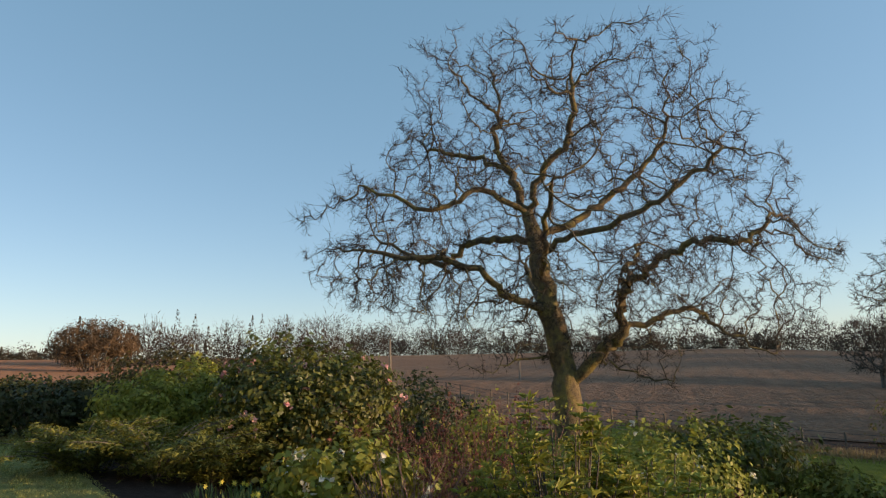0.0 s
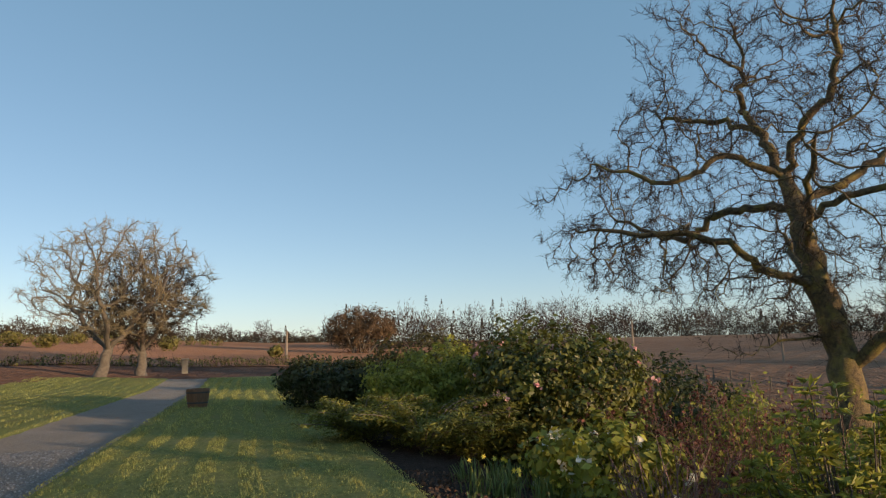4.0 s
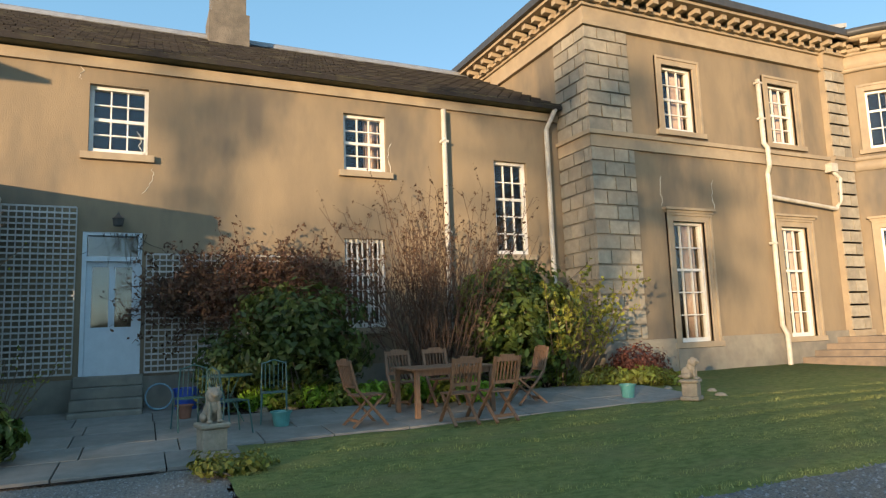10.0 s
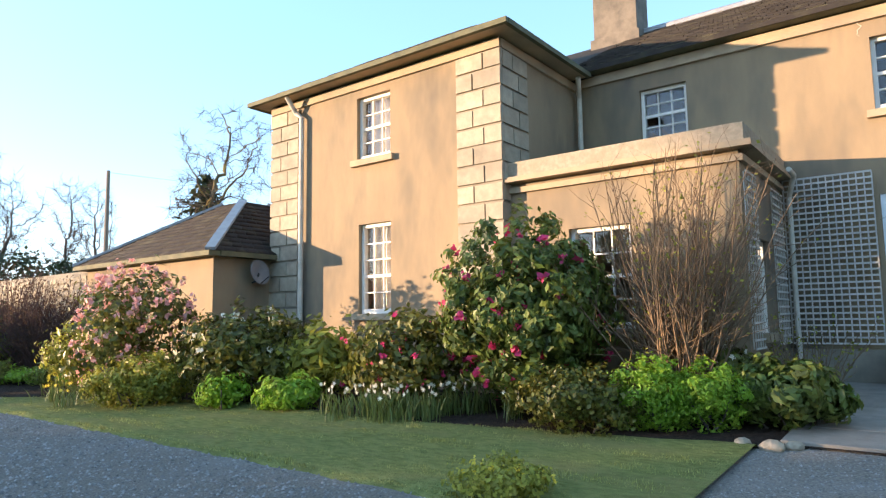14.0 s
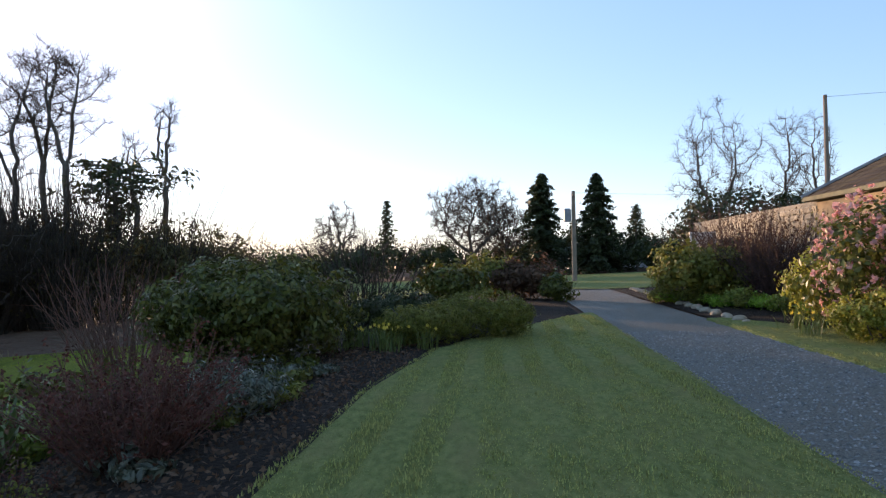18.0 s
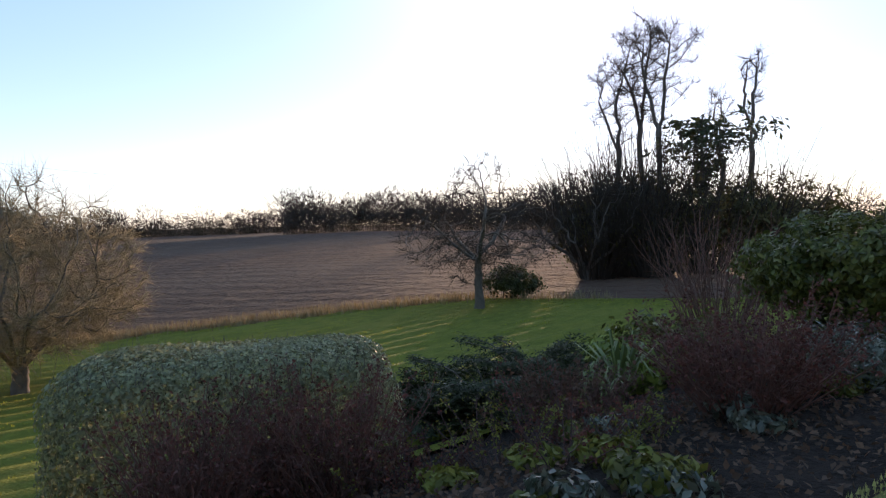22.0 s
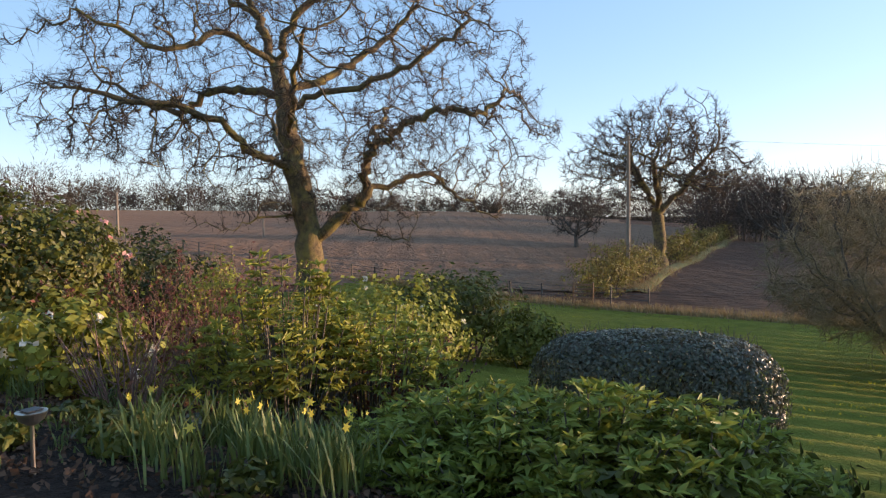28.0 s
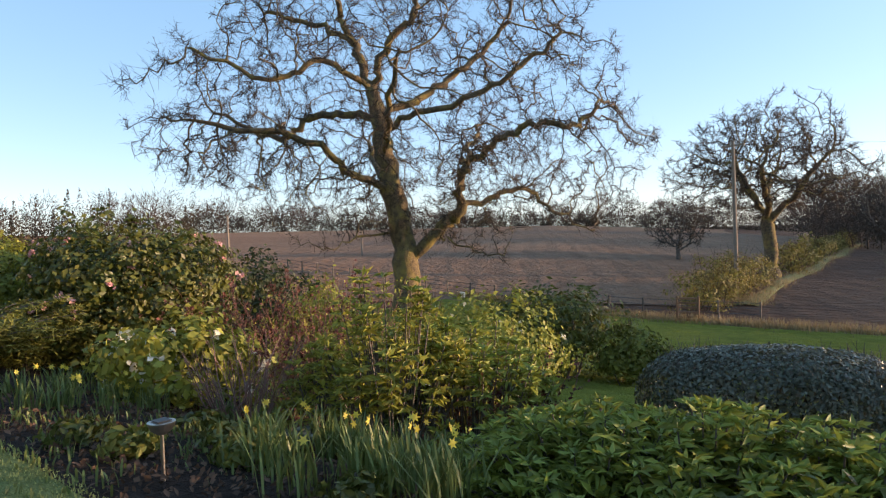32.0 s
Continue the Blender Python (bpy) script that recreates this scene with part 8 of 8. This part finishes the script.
# ---- poles, wires, gate, fence ----
def pole(az, d, top, r, label, arm=True, can=False, name="utility_pole", turn=0.0):
    x, y = pol(az, d)
    z0 = ground_z(x, y)
    root = tagged(empty(name, (x, y, z0), turn), label, "pole")
    bm = bmesh.new()
    tube(bm, [(0, 0, -0.3), (0, 0, (top - z0) * 0.5), (0.03, 0, top - z0)], [r * 1.15, r, r * 0.8], 10)
    part("shaft", bm, POLEWOOD, root)
    if arm:
        part("crossarm", boxes((-0.75, 0.75, -0.05, 0.05, top - z0 - 0.32, top - z0 - 0.2)), POLEWOOD, root)
        for s in (-0.65, 0, 0.65):
            bm = bmesh.new()
            lathe(bm, [(0.03, 0), (0.05, 0.04), (0.03, 0.08), (0.045, 0.12), (0.02, 0.16)], 8, (s, 0, top - z0 - 0.2))
            part("insulator", bm, GUTTER, root)
    if can:
        bm = bmesh.new()
        lathe(bm, [(0.2, 0), (0.24, 0.05), (0.24, 0.75), (0.15, 0.85)], 14, (0.0, -0.38, (top - z0) * 0.66))
        part("transformer", bm, LEAD, root)
    return (x, y, top)


p1 = pole(173.8, 42, E + 42 * math.tan(radians(5.65)), 0.14, "wooden utility pole with a transformer by the drive", can=True, turn=85)
p2 = pole(154.65, 40, E + 40 * math.tan(radians(11.8)), 0.12, "plain wooden pole behind the cottage", arm=False)
p3 = pole(285.25, 46, E + 46 * math.tan(radians(6.67)), 0.13, "pale wooden pole beside the field hedge", arm=True, turn=75)
pole(356.9, 85, E + 85 * math.tan(radians(2.15)), 0.16, "slim pale pole in the far field", arm=False)
pole(327.5, 75, E + 75 * math.tan(radians(2.2)), 0.12, "slim pale post in the field", arm=False)
pole(316.4, 70, E + 70 * math.tan(radians(0.7)), 0.10, "slim pale post in the field", arm=False)
for a, b in ((p2, (p2[0] - 26, p2[1] + 12, p2[2] + 1.5)), (p1, (p1[0] - 30, p1[1] - 6, p1[2] + 2)), (p3, (p3[0] + 60, p3[1] - 70, p3[2] + 1))):
    bm = bmesh.new()
    tube(bm, [tuple(a[i] + (b[i] - a[i]) * f - (0.9 * math.sin(math.pi * f) if i == 2 else 0) - (0.1 if i == 2 else 0) for i in range(3)) for f in span(0, 1, 12)], 0.008, 4)
    wire = mesh_ob("overhead_wire", bm, GUTTER)
    tagged(wire, "thin overhead wire from the pole", "wire")
gx, gy = pol(289.0, 33.5)
gate = tagged(empty("field_gate", (gx, gy, ground_z(gx, gy)), 104), "weathered wooden field gate by the hedge", "gate")
for k in range(5):
    part("rail", boxes((-0.42, 0.42, -0.03, 0.03, 0.2 + 0.22 * k, 0.29 + 0.22 * k)), WOOD, gate)
for s in (-0.48, 0.48):
    part("post", boxes((s - 0.05, s + 0.05, -0.05, 0.05, -0.1, 1.25), bevel=0.02), WOOD, gate)
# wire fence along the field below the oak
fence = tagged(empty("field_fence", (33, 0, -2.6)), "low post-and-wire fence along the field", "fence")
for k in range(26):
    y = 8 + 1.9 * k
    x = 33 + 0.03 * k
    z = ground_z(x, y) + 2.6
    part("post", boxes((x - 33.035, x - 32.965, y - 0.035, y + 0.035, z - 0.1, z + 0.95)), GREYBARK, fence)
for h in (0.35, 0.62, 0.88):
    bm = bmesh.new()
    tube(bm, [(0.03 * k, 8 + 1.9 * k, ground_z(33 + 0.03 * k, 8 + 1.9 * k) + 2.6 + h) for k in range(26)], 0.012, 4)
    part("wire", bm, GUTTER, fence)
# stone gate post at the end of the lawn
gpx, gpy = pol(4.8, 52)
gp = tagged(empty("gate_pillar", (gpx, gpy, ground_z(gpx, gpy))), "stone gate pillar at the lawn's end", "pillar")
part("shaft", boxes((-0.2, 0.2, -0.2, 0.2, 0, 0.95), bevel=0.02), PLINTH, gp)
part("cap", boxes((-0.26, 0.26, -0.26, 0.26, 0.95, 1.1), bevel=0.04), PLINTH, gp)
# white sign board by the drive
sx, sy = pol(163.6, 25)
sg = tagged(empty("sign_board", (sx, sy, ground_z(sx, sy))), "plain white board above the bushes by the drive", "sign")
part("board", boxes((-0.45, 0.45, -0.02, 0.02, E + 0.35, E + 0.75)), WHITE, sg)
for s in (-0.35, 0.35):
    part("post", boxes((s - 0.03, s + 0.03, 0.021, 0.08, 0, E + 0.7)), POLEWOOD, sg)
# low sheds and fence beyond the drive
shed = tagged(empty("garden_shed", (*pol(169.5, 70), ground_z(*pol(169.5, 70)))), "low grey shed beyond the drive", "shed")
part("wall", boxes((-9, 6, -2, 2, 0, 2.0)), LEAD, shed)
part("roof", boxes((-9.3, 6.3, -2.3, 2.3, 2.0, 2.25)), SLATE, shed)
tagged(sheet("lawn_far", span(0, 1, 12), span(0, 1, 8), lambda f, k: pol(166 + 28 * f, 32 + 22 * k), GRASS, 0.04, "sunlit grass beyond the drive's end"), category="lawn")


# ---- mown grass ----
def turf(name, x0, x1, y0, y1, count, edge, label, seed, h=0.026, wide=1.9, row=0.55, band=0.42, material=None):
    """Short blades over a stretch of lawn."""
    rs = np.random.RandomState(seed)
    X, Y = rs.uniform(x0, x1, count), rs.uniform(y0, y1, count)
    keep = np.array([edge(a, b) for a, b in zip(X, Y)])
    X, Y = X[keep], Y[keep]
    Z = np.array([ground_z(a, b) for a, b in zip(X, Y)]) + 0.045
    n = len(X)
    a = rs.uniform(0, 6.28, n)
    L = h * rs.uniform(0.5, 1.3, n)
    L *= 1 - band + 2 * band * (np.sin(X * 2 * np.pi / row + 0.5 * np.sin(Y * 0.7)) > 0)
    L *= 0.8 + 0.48 * np.sin(X * 9.1 + 2 * np.sin(Y * 3.7)) * np.sin(Y * 5.3 + 2 * np.sin(X * 2.9)) + 0.2 * np.sin(X * 2.3 + Y * 1.1) * np.sin(Y * 1.7)
    t = rs.uniform(0.05, 0.7, n)
    w = (0.0028 + 0.0022 * rs.uniform(0, 1, n)) * wide
    V = np.stack([np.stack([X - np.sin(a) * w, Y + np.cos(a) * w, Z], 1), np.stack([X + np.sin(a) * w, Y - np.cos(a) * w, Z], 1), np.stack([X + np.cos(a) * L * t, Y + np.sin(a) * L * t, Z + L], 1)], 1).reshape(-1, 3)
    return tagged(raw(name, V, np.arange(n * 3).reshape(n, 3), material or BLADES), label, "grass", kind="stuff")


BLADES = leaf_mat("grass_blade", (0.31, 0.335, 0.11), (0.37, 0.365, 0.135), 0.45, 0.8, 0.45, 0.1)
# yellower copy of the blade, low sun on the lower lawn put into colour
LOWBLADES = leaf_mat("sunlit_grass_blade", (0.33, 0.36, 0.04), (0.38, 0.38, 0.05), 0.35, 0.8, 0.5, 0.1)
turf("grass_blades", -2.4, 2.0, -17.5, 0, 110000, lambda x, y: x < strip_edge(y) and math.hypot(x, y) > 1.2, "short mown grass of the lawn strip", 1)
turf("grass_blades", -2.4, 2.1, 0, 16, 90000, lambda x, y: x < strip_edge(y) and math.hypot(x, y) > 1.2, "short mown grass of the lawn strip", 2)
turf("grass_blades", -9.0, -4.8, 1.0, 18, 62000, lambda x, y: True, "short mown grass before the house", 3)
turf("grass_blades", -7.7, -4.85, -16, -2.0, 60000, lambda x, y: x > bed_edge(y), "short mown grass beside the flower bed", 4)
turf("grass_blades", 6.5, 33, -22, 14, 170000, lambda x, y: x < field_edge(y) and math.sin(x * 6.1 + 0.5 * math.sin(0.6 * y)) > 0.2 + 0.5 * math.sin(1.3 * y + 2 * x), "grass of the lower lawn", 5, 0.045, 3.6, 1.03, 0.2, LOWBLADES)
turf("grass_blades", -12, -4.8, 18, 45, 30000, lambda x, y: x > -10 or y > 34, "mown grass before the far end of the house", 6, 0.05, 3.5)
turf("grass_blades", -2.4, 2.1, 16, 45, 30000, lambda x, y: True, "mown grass of the far lawn strip", 7, 0.05, 3.5)


def pebbles(x0, x1, y0, y1, count, seed):
    """Loose stones on the gravel, too many to count."""
    rs = np.random.RandomState(seed)
    X, Y = rs.uniform(x0, x1, count), rs.uniform(y0, y1, count)
    Z = np.array([ground_z(a, b) for a, b in zip(X, Y)]) + 0.006
    o = np.array([(1, 0, 0), (0, 1, 0), (-1, 0, 0), (0, -1, 0), (0, 0, 0.8)], float)
    r = rs.uniform(0.008, 0.022, (count, 1, 1))
    a = rs.uniform(0, 6.28, count)
    c, s = np.cos(a)[:, None], np.sin(a)[:, None]
    P = np.stack([o[None, :, 0] * c - o[None, :, 1] * s, o[None, :, 0] * s + o[None, :, 1] * c, np.tile(o[:, 2], (count, 1))], 2)
    V = (P * r * rs.uniform(0.6, 1.4, (count, 5, 1)) + np.stack([X, Y, Z], 1)[:, None]).reshape(-1, 3)
    f = np.array([(0, 1, 4), (1, 2, 4), (2, 3, 4), (3, 0, 4)])
    F = (f[None] + np.arange(count)[:, None, None] * 5).reshape(-1, 3)
    return tagged(raw("loose_gravel", V, F, PEBBLE), "loose grey chippings on the drive", "gravel", kind="stuff")


PEBBLE = mat("grey_chippings", (0.27, 0.26, 0.255), (0.19, 0.185, 0.18), 9, 0.85, 0, island=0.5)
pebbles(-4.9, -2.3, -14, 14, 19000, 1)
pebbles(-8.3, -4.9, -1.9, 1.1, 6000, 2)
